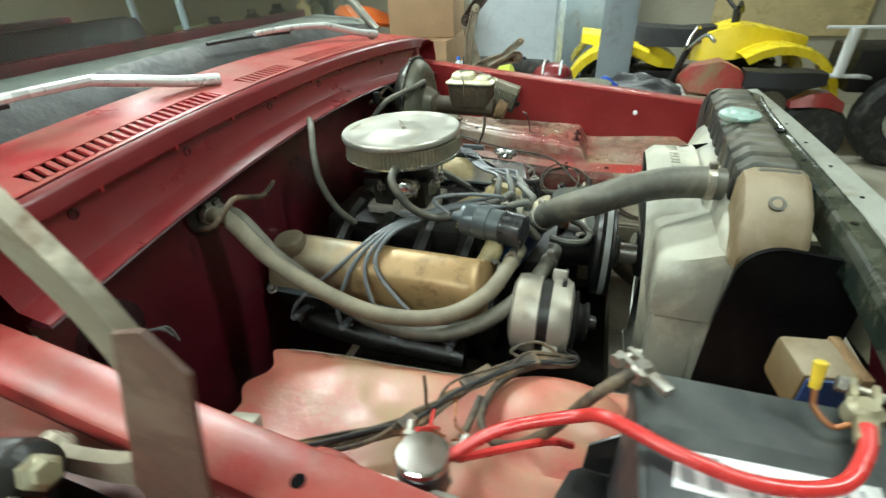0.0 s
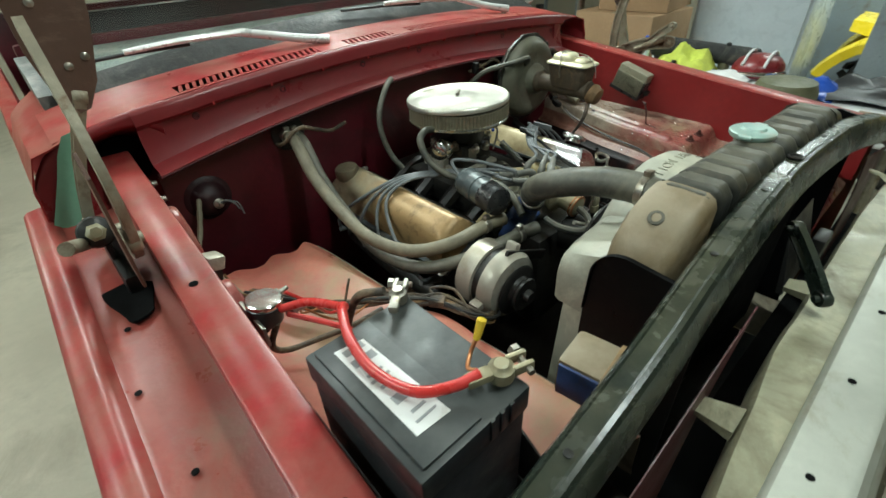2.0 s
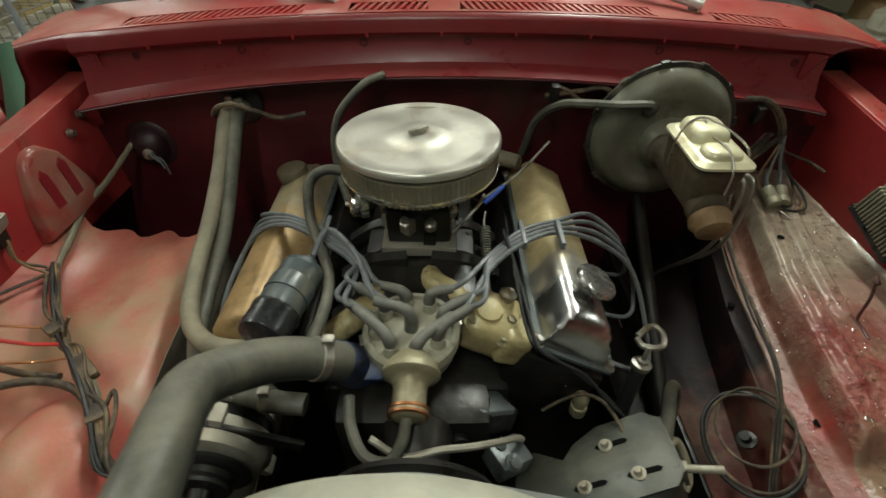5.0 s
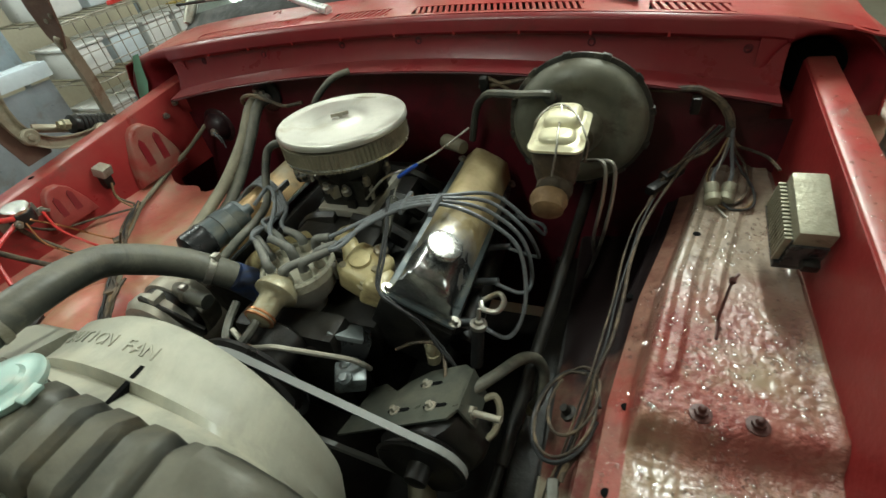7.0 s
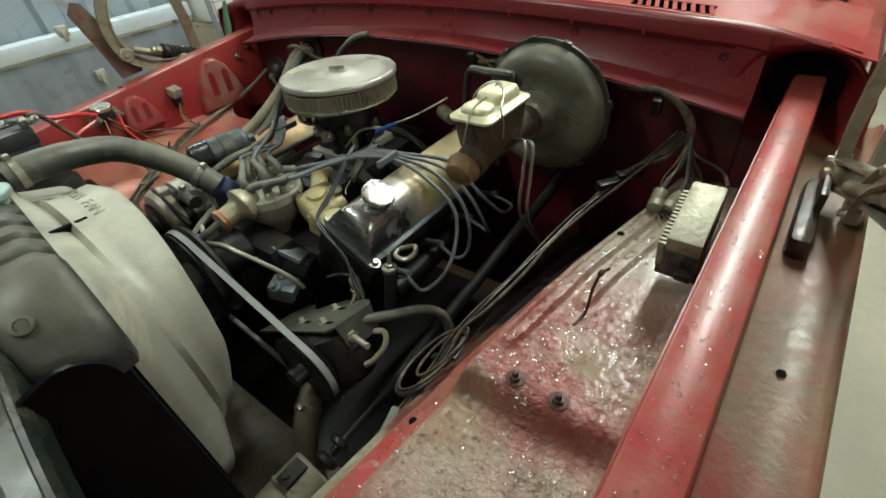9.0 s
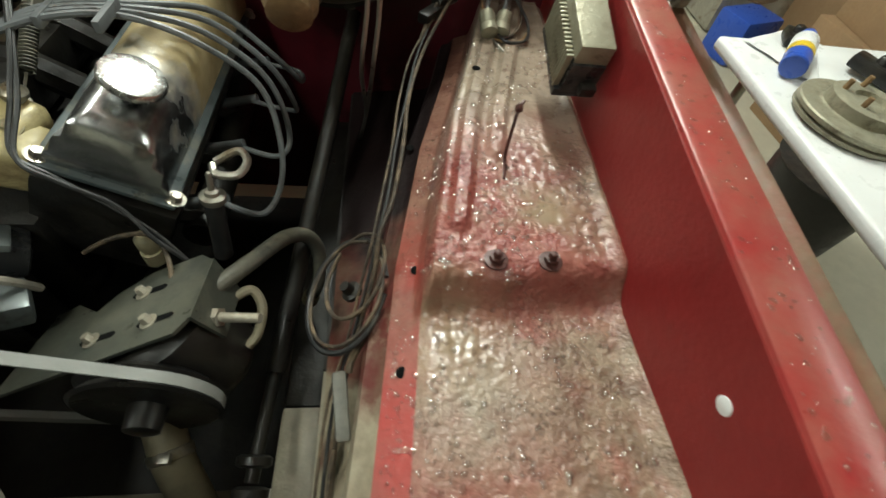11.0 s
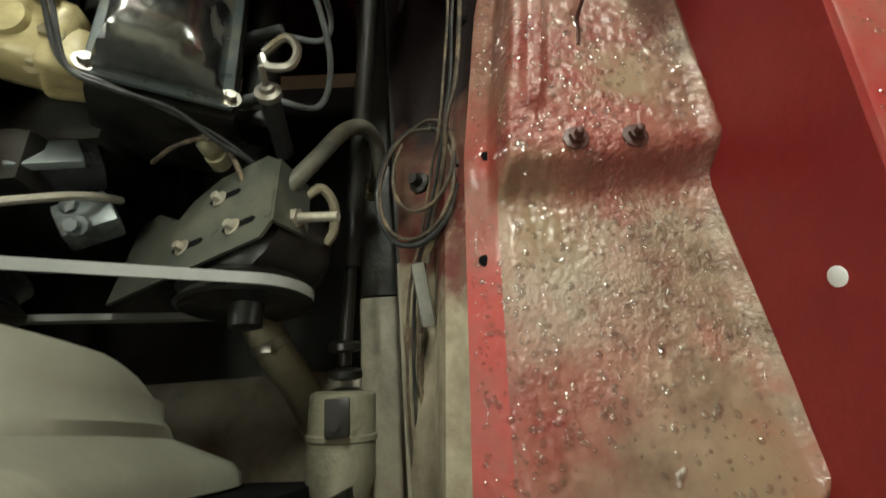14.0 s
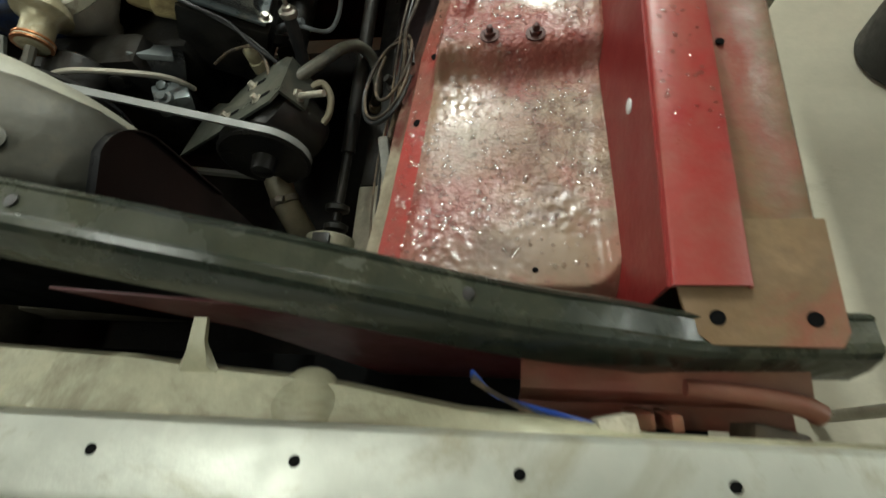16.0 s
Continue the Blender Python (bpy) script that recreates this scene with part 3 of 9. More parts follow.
def sheet(bm, rows, thick=0.0015):
    """Thin curved metal sheet over rows of points, with real thickness."""
    v = [[bm.verts.new(p) for p in r] for r in rows]
    fs = []
    for a, b in zip(v, v[1:]):
        for i in range(len(a) - 1):
            fs.append(bm.faces.new((a[i], a[i + 1], b[i + 1], b[i])))
    bmesh.ops.recalc_face_normals(bm, faces=fs)
    bmesh.ops.solidify(bm, geom=fs, thickness=thick)
    return bm


def slab(bm, outline, z0, z1, plane="xy", at=0.0):
    """Flat plate from an outline of 2D points, from z0 to z1 along the third axis."""
    def place(p, h):
        if plane == "xy":
            return (p[0], p[1], h)
        if plane == "yz":
            return (h, p[0], p[1])
        return (p[0], h, p[1])
    return rings(bm, [[place(p, z0) for p in outline], [place(p, z1) for p in outline]])


def lerp(a, b, t):
    return a + (b - a) * t


def table(x, *pairs):
    """Straight lines through pairs (x, value)."""
    if x <= pairs[0][0]:
        return pairs[0][1]
    for (a, va), (b, vb) in zip(pairs, pairs[1:]):
        if x <= b:
            return va + (vb - va) * (x - a) / (b - a)
    return pairs[-1][1]


def bolt(bm, p, axis=(0, 0, 1), r=0.006, h=0.006, washer=True):
    f = frame_of(axis)
    p = Vector(p)
    if washer:
        turned(bm, p, axis, [(r * 1.7, 0), (r * 1.7, 0.0015), (r * 1.2, 0.0018)], 14)
    turned(bm, p, axis, [(r, 0), (r, h * 0.8), (r * 0.8, h)], 6)
    return bm


# ---- garage ----
X0, X1, Y0, Y1, ZC = -3.4, 5.6, -4.2, 6.0, 2.7
bm = bm_new()
box(bm, ((X0 + X1) / 2, (Y0 + Y1) / 2, -0.05), (X1 - X0, Y1 - Y0, 0.1))
solo("floor", bm, CONCRETE, "stained beige concrete garage floor", "floor", kind="structure", smooth=0)
bm = bm_new()
box(bm, ((X0 + X1) / 2, (Y0 + Y1) / 2, ZC + 0.05), (X1 - X0 + 0.2, Y1 - Y0 + 0.2, 0.1))
solo("ceiling", bm, CEILMAT, "plain off-white garage ceiling", "ceiling", kind="structure", smooth=0)
for nm, c, s in (("wall_east", (X1 + 0.05, (Y0 + Y1) / 2, ZC / 2), (0.1, Y1 - Y0, ZC)), ("wall_west", (X0 - 0.05, (Y0 + Y1) / 2, ZC / 2), (0.1, Y1 - Y0, ZC)),
                 ("wall_north", ((X0 + X1) / 2, Y1 + 0.05, ZC / 2), (X1 - X0 + 0.2, 0.1, ZC)), ("wall_south", ((X0 + X1) / 2, Y0 - 0.05, ZC / 2), (X1 - X0 + 0.2, 0.1, ZC))):
    bm = bm_new()
    box(bm, c, s)
    solo(nm, bm, WALLMAT, "plain beige garage wall board", "wall", kind="structure", smooth=0)


def tube_fixture(lx, ly):
    t = thing("ceiling_light", (lx, ly, ZC), "unseen white fluorescent tube fixture on the ceiling", "ceiling light", "ceiling tube lights")
    b = bm_new()
    box(b, (lx, ly, ZC - 0.03), (0.16, 1.26, 0.05), bevel=0.008)
    part("housing", b, WHITE, t)
    for d in (-0.04, 0.04):
        b = bm_new()
        cyl(b, (lx + d, ly - 0.6, ZC - 0.085), (lx + d, ly + 0.6, ZC - 0.085), 0.013)
        part("tube", b, LIT, t)
        for e in (-0.605, 0.605):
            b = bm_new()
            box(b, (lx + d, ly + e, ZC - 0.07), (0.03, 0.02, 0.05))
            part("socket", b, WHITE, t)


# A fixture for every lamp, the added fill ones too.
for lx, ly in TUBES:
    tube_fixture(lx, ly)

# ---- truck body ----
truck = thing("pickup_truck", (0, 0.6, 0), "old red pickup truck front with its bonnet off", "truck")


def zr(y):
    """Height of the fender rails' top."""
    return 1.060 + 0.1106 * y


def rail_in(side, y):
    return 0.801 + 0.017 * y if side > 0 else -0.752 + 0.030 * y


def rail_out(side, y):
    return 0.853 + 0.0 * y if side > 0 else -0.812 + 0.036 * y


YS = [0.31, 0.245, 0.15, 0.0, -0.15, -0.3, -0.45, -0.6, -0.7, -0.765]


def rail(side):
    rows = []
    for y in YS:
        xi, xo, z = rail_in(side, y), rail_out(side, y), zr(y)
        s = side
        zb = 0.815 if s > 0 else 0.85
        row = [(xi - s * 0.006, y, zb), (xi - s * 0.002, y, lerp(zb, z, 0.5)), (xi, y, z - 0.006), (xi + s * 0.0015, y, z - 0.0018), (xi + s * 0.005, y, z),
               (xo - s * 0.005, y, z), (xo - s * 0.0015, y, z - 0.0018), (xo, y, z - 0.006)]
        row += [(xo + s * 0.004, y, z - 0.05)] if s > 0 else [(xo, y, z - 0.026), (xo - s * 0.002, y, z - 0.030), (xo - s * 0.016, y, z - 0.030), (xo - s * 0.017, y, z - 0.08)]
        rows.append(row)
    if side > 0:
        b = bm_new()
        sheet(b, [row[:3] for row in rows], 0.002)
        part("rail_wall", b, RED_INNER, truck, "inner rail wall in red darkened for shade and dirt")
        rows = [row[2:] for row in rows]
    b = bm_new()
    sheet(b, rows, 0.002)
    part("fender_rail", b, RED, truck, "glossy red boxed fender rail")
    rows, lip = [], []
    for y in YS:
        xo, z = rail_out(side, y), zr(y)
        s = side
        w = 0.10 if s > 0 else 0.152
        if s > 0:
            rows.append([(xo + s * 0.003, y, z - 0.048), (xo + s * 0.008, y, z - 0.075), (xo + s * (w * 0.5), y, z - 0.082), (xo + s * (w - 0.012), y, z - 0.075),
                         (xo + s * (w - 0.004), y, z - 0.066), (xo + s * w, y, z - 0.07), (xo + s * (w + 0.004), y, z - 0.085), (xo + s * (w + 0.012), y, z - 0.2), (xo + s * (w + 0.015), y, z - 0.42), (xo + s * (w + 0.01), y, 0.32)])
        else:
            rows.append([(xo - s * 0.014, y, z - 0.072), (xo + s * 0.004, y, z - 0.079), (xo + s * 0.05, y, z - 0.084), (xo + s * (w - 0.050), y, z - 0.083), (xo + s * (w - 0.042), y, z - 0.079)])
            lip.append([(xo + s * (w - 0.042), y, z - 0.078), (xo + s * (w - 0.034), y, z - 0.070), (xo + s * (w - 0.028), y, z - 0.0655), (xo + s * (w - 0.020), y, z - 0.064), (xo + s * (w + 0.002), y, z - 0.067),
                        (xo + s * (w + 0.010), y, z - 0.074), (xo + s * (w + 0.014), y, z - 0.09), (xo + s * (w + 0.020), y, z - 0.2), (xo + s * (w + 0.022), y, z - 0.42), (xo + s * (w + 0.015), y, 0.32)])
    b = bm_new()
    sheet(b, rows, 0.002)
    part("fender_channel", b, TANRUST if side > 0 else RED_CHANNEL, truck, "faded red outer fender channel")
    if lip:
        b = bm_new()
        sheet(b, lip, 0.002)
        part("fender_edge", b, RED, truck, "bright red outer fender edge")


rail(1)
rail(-1)


def apron_in(y):
    return table(y, (-0.74, 0.487), (-0.59, 0.50), (-0.33, 0.522), (-0.1, 0.56), (0.1, 0.61), (0.25, 0.64))


def fold(y):
    """Edge between the apron's narrow ledge and its top."""
    return apron_in(y) + 0.034


def apron_z(x, y):
    """Right inner apron: a ledge, a raised rear part with two pressed ribs, a step, a lower front part."""
    xi = apron_in(y)
    yo = y + 0.006 * math.sin((x - xi) * 14) + 0.024 * max(0.0, 1 - (x - xi - 0.025) / 0.040) ** 2 * (1 if x > xi + 0.025 else 0.0)
    step = 1 / (1 + math.exp(max(-60.0, min(60.0, -(yo + 0.379) / 0.0058))))
    z = 0.830 - 0.06 * min(0, y + 0.40)
    u = min(1, max(0, (x - xi - 0.025) / 0.019))
    z += step * u * u * (3 - 2 * u) * (0.044 + 0.03 * max(0, y + 0.37))
    if x < xi + 0.045:
        z -= 0.020 * (1 - (x - xi) / 0.045)
    wall = (rail_in(1, y) - x) / 0.03
    if wall < 1:
        z += 0.018 * (1 - max(0, wall)) ** 2
    if y > -0.33:
        for cx, y_end in ((xi + 0.068, -0.325), (xi + 0.108, -0.20)):
            d = math.hypot((x - cx) / 0.0165, min(0.0, y - y_end - 0.03) / 0.03)
            if d < 1:
                z += 0.0075 * min(1.0, 1.9 * (1 - d)) ** 1.3
    if y < -0.722:
        z -= 0.02 * ((-0.722 - y) / 0.03)
    corner = math.hypot(max(0, x - 0.735), max(0, -0.675 - y)) - 0.05
    if corner > 0:
        z -= min(0.04, corner * 1.6)
    top = 1.0 if x > xi + 0.047 else 0.25
    crust = top * min(1.0, max(0.12, (y + 0.68) / 0.08, (0.70 - x) / 0.05)) * max(0.0, noise.noise(Vector((x * 11, y * 7, 2))) + 0.35)
    return z + 0.002 * noise.noise(Vector((x * 14, y * 14, 1))) + crust * (1 if y < -0.14 else 0.4) * (0.0028 * noise.noise(Vector((x * 100, y * 100, 4))) + 0.0012 * max(0.0, noise.noise(Vector((x * 170, y * 170, 8)))))


def apron_sheet(x0, x1, n, m_, name, lab):
    rows = []
    for k in range(361):
        y = lerp(0.245, -0.757, k / 360)
        a, b_ = x0(y), x1(y)
        rows.append([(lerp(a, b_, i / n), y, apron_z(lerp(a, b_, i / n), y)) for i in range(n + 1)])
    b = bm_new()
    sheet(b, rows, 0.002)
    part(name, b, m_, truck, lab)


apron_sheet(fold, lambda y: rail_in(1, y) - 0.004, 100, WET_RED, "inner_apron", "wet grimy red inner fender apron")
apron_sheet(apron_in, fold, 16, RED_WET, "apron_ledge", "wet red ledge along the apron")
for ya, yb, m_, lab in ((0.245, -0.757, APRON_SIDE, "muddy dark red side of the inner apron, rear shade painted black"),):
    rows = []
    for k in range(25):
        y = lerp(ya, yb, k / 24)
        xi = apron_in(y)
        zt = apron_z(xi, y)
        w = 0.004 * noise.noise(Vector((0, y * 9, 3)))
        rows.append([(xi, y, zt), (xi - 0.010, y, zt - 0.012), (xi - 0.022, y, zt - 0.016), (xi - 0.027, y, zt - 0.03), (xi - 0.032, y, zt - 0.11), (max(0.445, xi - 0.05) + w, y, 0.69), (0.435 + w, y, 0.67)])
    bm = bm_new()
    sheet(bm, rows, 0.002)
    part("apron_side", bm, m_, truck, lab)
bm = bm_new()
sheet(bm, [[(0.462, y, 0.672), (0.455, y, 0.668), (0.43, y, 0.664), (0.425, y, 0.60)] for y in (-0.40, -0.55, -0.74)], 0.003)
part("apron_flange", bm, MUD, truck, "muddy flange below the apron")
# Rear flange and rail in near-black: deep shade put into the colour.
bm = bm_new()
sheet(bm, [[(0.462, y, 0.672), (0.455, y, 0.668), (0.43, y, 0.664), (0.425, y, 0.60)] for y in (0.24, -0.1, -0.398)], 0.003)
part("apron_flange", bm, GRIME, truck, "rear flange below the apron, black for shade")
bm = bm_new()
box(bm, (0.40, -0.71, 0.53), (0.07, 0.58, 0.10), bevel=0.006)
part("frame_rail", bm, MUD, truck, "muddy frame rail")
bm = bm_new()
box(bm, (0.40, -0.06, 0.53), (0.068, 0.718, 0.098), bevel=0.006)
part("frame_rail", bm, GRIME, truck, "rear frame rail, black for shade")
bm = bm_new()
box(bm, (-0.37, -0.35, 0.53), (0.07, 1.3, 0.10), bevel=0.006)
part("frame_rail", bm, FRAMEMAT, truck, "muddy frame rail")
bm = bm_new()
box(bm, (0.0, -0.60, 0.50), (0.9, 0.16, 0.09), bevel=0.01)
part("crossmember", bm, MUD, truck, "muddy front crossmember")


# left apron with bulge
def left_in(y):
    return table(y, (-0.76, -0.40), (-0.45, -0.425), (-0.22, -0.455), (0.07, -0.475))


def left_z(x, y):
    z = 0.842 + 0.01 * max(0, y + 0.2)
    d = ((x + 0.515) / 0.085) ** 2 + ((y + 0.41) / 0.11) ** 2
    if d < 1:
        z += 0.045 * (1 - d) ** 0.7
    wall = (x - rail_in(-1, y)) / 0.10
    if wall < 1:
        z += 0.05 * (1 - max(0, wall)) ** 1.6
    e = (left_in(y) - x) / 0.03
    if e < 1:
        z -= 0.02 * (1 - max(0, e)) ** 1.5
    if y > 0.02:
        z -= 0.1 * (y - 0.02)
    return z + 0.003 * noise.noise(Vector((x * 11, y * 11, 7)))


rows = []
for k in range(81):
    y = lerp(0.075, -0.745, k / 80)
    a, b_ = left_in(y), rail_in(-1, y) + 0.004
    rows.append([(lerp(a, b_, i / 40), y + (0.012 * math.sin(i * 0.5) if k == 0 else 0), left_z(lerp(a, b_, i / 40), y)) for i in range(41)])
bm = bm_new()
sheet(bm, rows, 0.002)
part("inner_apron", bm, RED_DUSTY, truck, "faded dusty red inner fender apron")
rows = []
for k in range(31):
    y = lerp(0.075, -0.745, k / 30)
    a = left_in(y)
    zt = left_z(a, y)
    rows.append([(a, y, zt), (a + 0.006, y, zt - 0.02), (a + 0.012, y, 0.72), (-0.345, y, 0.60), (-0.34, y, 0.58)])
bm = bm_new()
sheet(bm, rows, 0.002)
part("apron_side", bm, FRAMEMAT, truck, "grey dusty side of the inner apron")


# firewall with a pressed lip, and the cowl above it
def seam_z(x):
    return 1.127 - 0.128 * x * x


def cowl_z(x):
    return 1.224 - 0.075 * x * x - 0.25 * max(0, abs(x) - 0.72) ** 1.6


rows = []
for i in range(61):
    x = lerp(-0.72, 0.76, i / 60)
    zs = seam_z(x)
    col = []
    for k in range(12):
        t = k / 11
        z = lerp(0.35, zs - 0.012, t)
        col.append((x, 0.238 - 0.02 * math.exp(-((x + 0.35) / 0.12) ** 2 - ((z - 0.85) / 0.12) ** 2) + (0.02 if z < 0.6 else 0), z))
    col += [(x, 0.224, zs - 0.009), (x, 0.19, zs - 0.006), (x, 0.186, zs - 0.002), (x, 0.189, zs + 0.001)]
    rows.append(col)
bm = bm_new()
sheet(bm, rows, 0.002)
part("firewall", bm, RED_SHADED, truck, "firewall in red darkened for shade, with a pressed lip")
rows = []
for i in range(61):
    x = lerp(-0.72, 0.76, i / 60)
    zs, zc = seam_z(x), cowl_z(x)
    e = min(1.0, max(0.0, (0.70 - abs(x)) / 0.05))
    y1 = 0.243 - 0.008 * e
    rows.append([(x, 0.187, zs + 0.0025), (x, 0.205, zs + 0.006), (x, 0.236, zs + 0.012), (x, 0.252, lerp(zs, zc, 0.4)), (x, 0.253, zc - 0.042), (x, y1 + 0.004, zc - 0.036), (x, y1, zc - 0.031),
                 (x, y1 + 0.001, zc - 0.010), (x, y1 + 0.004, zc - 0.004), (x, y1 + 0.012, zc)])
bm = bm_new()
sheet(bm, rows, 0.002)
part("cowl_face", bm, MAROON, truck, "cowl face in red darkened for shade, with a ledge")
# top of the cowl: front strip, rear strip, and slotted strip between
VENTS = [(-0.615, -0.262, 23), (-0.175, -0.025, 10), (0.035, 0.40, 27), (0.52, 0.66, 9)]


def cowl_top_strip(name, y0, y1, x0, x1, n, dz0=0.0, dz1=0.0):
    rr = []
    for i in range(n + 1):
        x = lerp(x0, x1, i / n)
        rr.append([(x, y0, cowl_z(x) + dz0), (x, (y0 + y1) / 2, cowl_z(x) + (dz0 + dz1) / 2 + 0.0005), (x, y1, cowl_z(x) + dz1)])
    b = bm_new()
    sheet(b, rr, 0.002)
    part(name, b, RED, truck, "glossy red cowl top")


cowl_top_strip("cowl_panel", 0.255, 0.264, -0.86, 0.88, 80, 0.0, 0.0012)
cowl_top_strip("cowl_panel", 0.308, 0.44, -0.86, 0.88, 80, 0.0045, 0.016)
solid = [(-0.86, VENTS[0][0])] + [(VENTS[i][1], VENTS[i + 1][0]) for i in range(3)] + [(VENTS[3][1], 0.88)]
for a, b_ in solid:
    cowl_top_strip("cowl_panel", 0.264, 0.308, a, b_, 8, 0.0012, 0.0045)
for a, b_, n in VENTS:
    bm = bm_new()
    w = (b_ - a) / (2 * n)
    for i in range(n):
        x = a + (2 * i + 1.5) * w
        sk = 0.006 if a < 0 else -0.006
        z = cowl_z(x)
        rings(bm, [[(x - w * 0.5 - sk, 0.263, z - 0.004), (x + w * 0.5 - sk, 0.263, z - 0.004), (x + w * 0.5 - sk, 0.263, z + 0.0015), (x - w * 0.5 - sk, 0.263, z + 0.0015)],
                   [(x - w * 0.5 + sk, 0.309, z - 0.002), (x + w * 0.5 + sk, 0.309, z - 0.002), (x + w * 0.5 + sk, 0.309, z + 0.004), (x - w * 0.5 + sk, 0.309, z + 0.004)]])
    part("vent_grille", bm, RED, truck, "red louvre bars over the cowl intake")
# Flat black plate paints in the shade below the louvres.
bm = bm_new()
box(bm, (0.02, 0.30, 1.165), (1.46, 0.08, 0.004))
part("vent_shade_plate", bm, CAVITY, truck, "black plate for the shade in the cowl intake")


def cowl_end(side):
    """End of the cowl with the rounded funnel that the fender rail runs into."""
    s = side
    cx = 0.822 if s > 0 else -0.752
    cz, rx, rz = 1.072, 0.056, 0.052
    xin, xout = (0.712 if s > 0 else -0.672), (0.925 if s > 0 else -0.925)
    b = bm_new()
    rr = []
    for i in range(45):
        x = lerp(xin, xout, i / 44)
        zt = cowl_z(x) - 0.012 - 0.06 * max(0, (abs(x) - 0.84) / 0.085) ** 2
        col = []
        for j in range(45):
            z = lerp(0.955, zt, j / 44)
            r = (abs((x - cx) / rx) ** 2.6 + abs((z - cz) / rz) ** 2.6) ** (1 / 2.6)
            q = max(0.0, min(1.0, (1.75 - r) / 1.05))
            col.append((x, 0.247 + 0.11 * q * q * (3 - 2 * q), z))
        col += [(x, 0.248, zt + 0.006), (x, 0.252, zt + 0.0105), (x, 0.262, zt + 0.0125)]
        rr.append(col)
    sheet(b, rr, 0.002)
    part("cowl_end", b, MAROON, truck, "cowl end round the rail opening, red darkened for shade")
    # Black disc stands in for the shaded depth of the funnel.
    b = bm_new()
    n = 40
    ring = [(cx + rx * 0.98 * math.cos(k * math.tau / n), 0.318, cz + rz * 0.98 * math.sin(k * math.tau / n)) for k in range(n)]
    rings(b, [ring, [(x, y + 0.012, z) for x, y, z in ring]], True, True)
    part("rail_opening_shade", b, CAVITY, truck, "black disc for the shade inside the cowl end")
    rr = []
    for k in range(9):
        y = 0.243 + 0.05 * k
        rr.append([(s * 0.84, y, cowl_z(0.84) + 0.003 * k), (s * 0.872, y, cowl_z(0.86) - 0.006 + 0.002 * k), (s * 0.90, y, 1.145), (s * 0.922, y, 1.09), (s * 0.93, y, 1.0), (s * 0.935, y, 0.8), (s * 0.935, y, 0.32)])
    b = bm_new()
    sheet(b, rr, 0.003)
    part("body_side", b, RED, truck, "red body side behind the fender")


cowl_end(1)
cowl_end(-1)
bm = bm_new()
sheet(bm, [[(-0.935, 0.232, 0.98), (-0.84, 0.232, 0.98), (-0.84, 0.232, 1.0)], [(-0.935, 0.236, 0.97), (-0.84, 0.236, 0.97), (-0.84, 0.236, 0.99)]], 0.002)
part("fender_lip", bm, RED, truck)
# cab: pillars, roof, rear wall, dashboard, windscreen
for s in (1, -1):
    bm = bm_new()
    tube(bm, [(s * 0.80, 0.44, 1.20), (s * 0.77, 0.62, 1.42), (s * 0.72, 0.80, 1.63)], 0.016, 10, 4)
    part("pillar", bm, STEEL, truck, "slim steel-trimmed windscreen pillar")
    bm = bm_new()
    box(bm, (s * 0.90, 1.40, 0.70), (0.05, 1.4, 0.8), bevel=0.02)
    part("door", bm, RED, truck, "red cab door")
bm = bm_new()
box(bm, (0, 1.45, 1.68), (1.56, 1.45, 0.05), bevel=0.02)
part("roof", bm, RED, truck, "red cab roof")
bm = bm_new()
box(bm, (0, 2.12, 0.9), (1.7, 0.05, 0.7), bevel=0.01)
part("cab_back", bm, RED_SHADED, truck, "dark red cab rear wall")
bm = bm_new()
rings(bm, [[(x, 0.47, 1.20), (x, 0.52, 1.235), (x, 0.72, 1.25), (x, 0.76, 1.20), (x, 0.74, 0.95), (x, 0.5, 0.9)] for x in (-0.84, 0.0, 0.84)])
part("dashboard", bm, DASHGREY, truck, "dusty grey dashboard top")
bm = bm_new()
box(bm, (0, 0.775, 1.235), (1.66, 0.03, 0.07), bevel=0.008)
part("dash_rail", bm, RED_SHADED, truck, "dark red dashboard rail")
bm = bm_new()
box(bm, (0, 1.6, 0.85), (1.5, 0.3, 0.8), rot=(-12, 0, 0), bevel=0.05)
part("bench_seat", bm, SEAT, truck, "black vinyl bench seat")
rows = []
for i in range(25):
    x = lerp(-0.78, 0.78, i / 24)
    bow = -0.06 * (x / 0.78) ** 2
    rows.append([(x, 0.447 - bow * 0.4, 1.246 + bow * 0.4), (x * 0.96, 0.62 - bow * 0.4, 1.44), (x * 0.92, 0.80 - bow * 0.4, 1.63)])
bm = bm_new()
sheet(bm, rows, 0.004)
ws = part("windscreen", bm, GLASS, truck, "dusty reflective windscreen glass")
ws.visible_shadow = False
bm = bm_new()
rings(bm, [[(x, 0.400, 1.228 - 0.06 * (x / 0.8) ** 2), (x, 0.408, 1.240 - 0.06 * (x / 0.8) ** 2), (x, 0.470, 1.278 - 0.06 * (x / 0.8) ** 2), (x, 0.478, 1.270 - 0.06 * (x / 0.8) ** 2), (x, 0.470, 1.236 - 0.06 * (x / 0.8) ** 2)] for x in [lerp(-0.80, 0.80, i / 24) for i in range(25)]])
part("windscreen_seal", bm, SEALRUBBER, truck, "black rubber windscreen seal")

# Added sheets that block stray light so the bay stays dark below.
for s in (1, -1):
    bm = bm_new()
    sheet(bm, [[(s * 0.93, y, 0.30), (s * 0.93, y, 0.97)] for y in (0.26, 0.235)], 0.002)
    sheet(bm, [[(x, 0.245, 0.30), (x, 0.245, 1.0)] for x in (s * 0.70, s * 0.93)], 0.002)
    part("firewall_corner", bm, RED_SHADED, truck, "shaded red sheet added to close the firewall corner")
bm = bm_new()
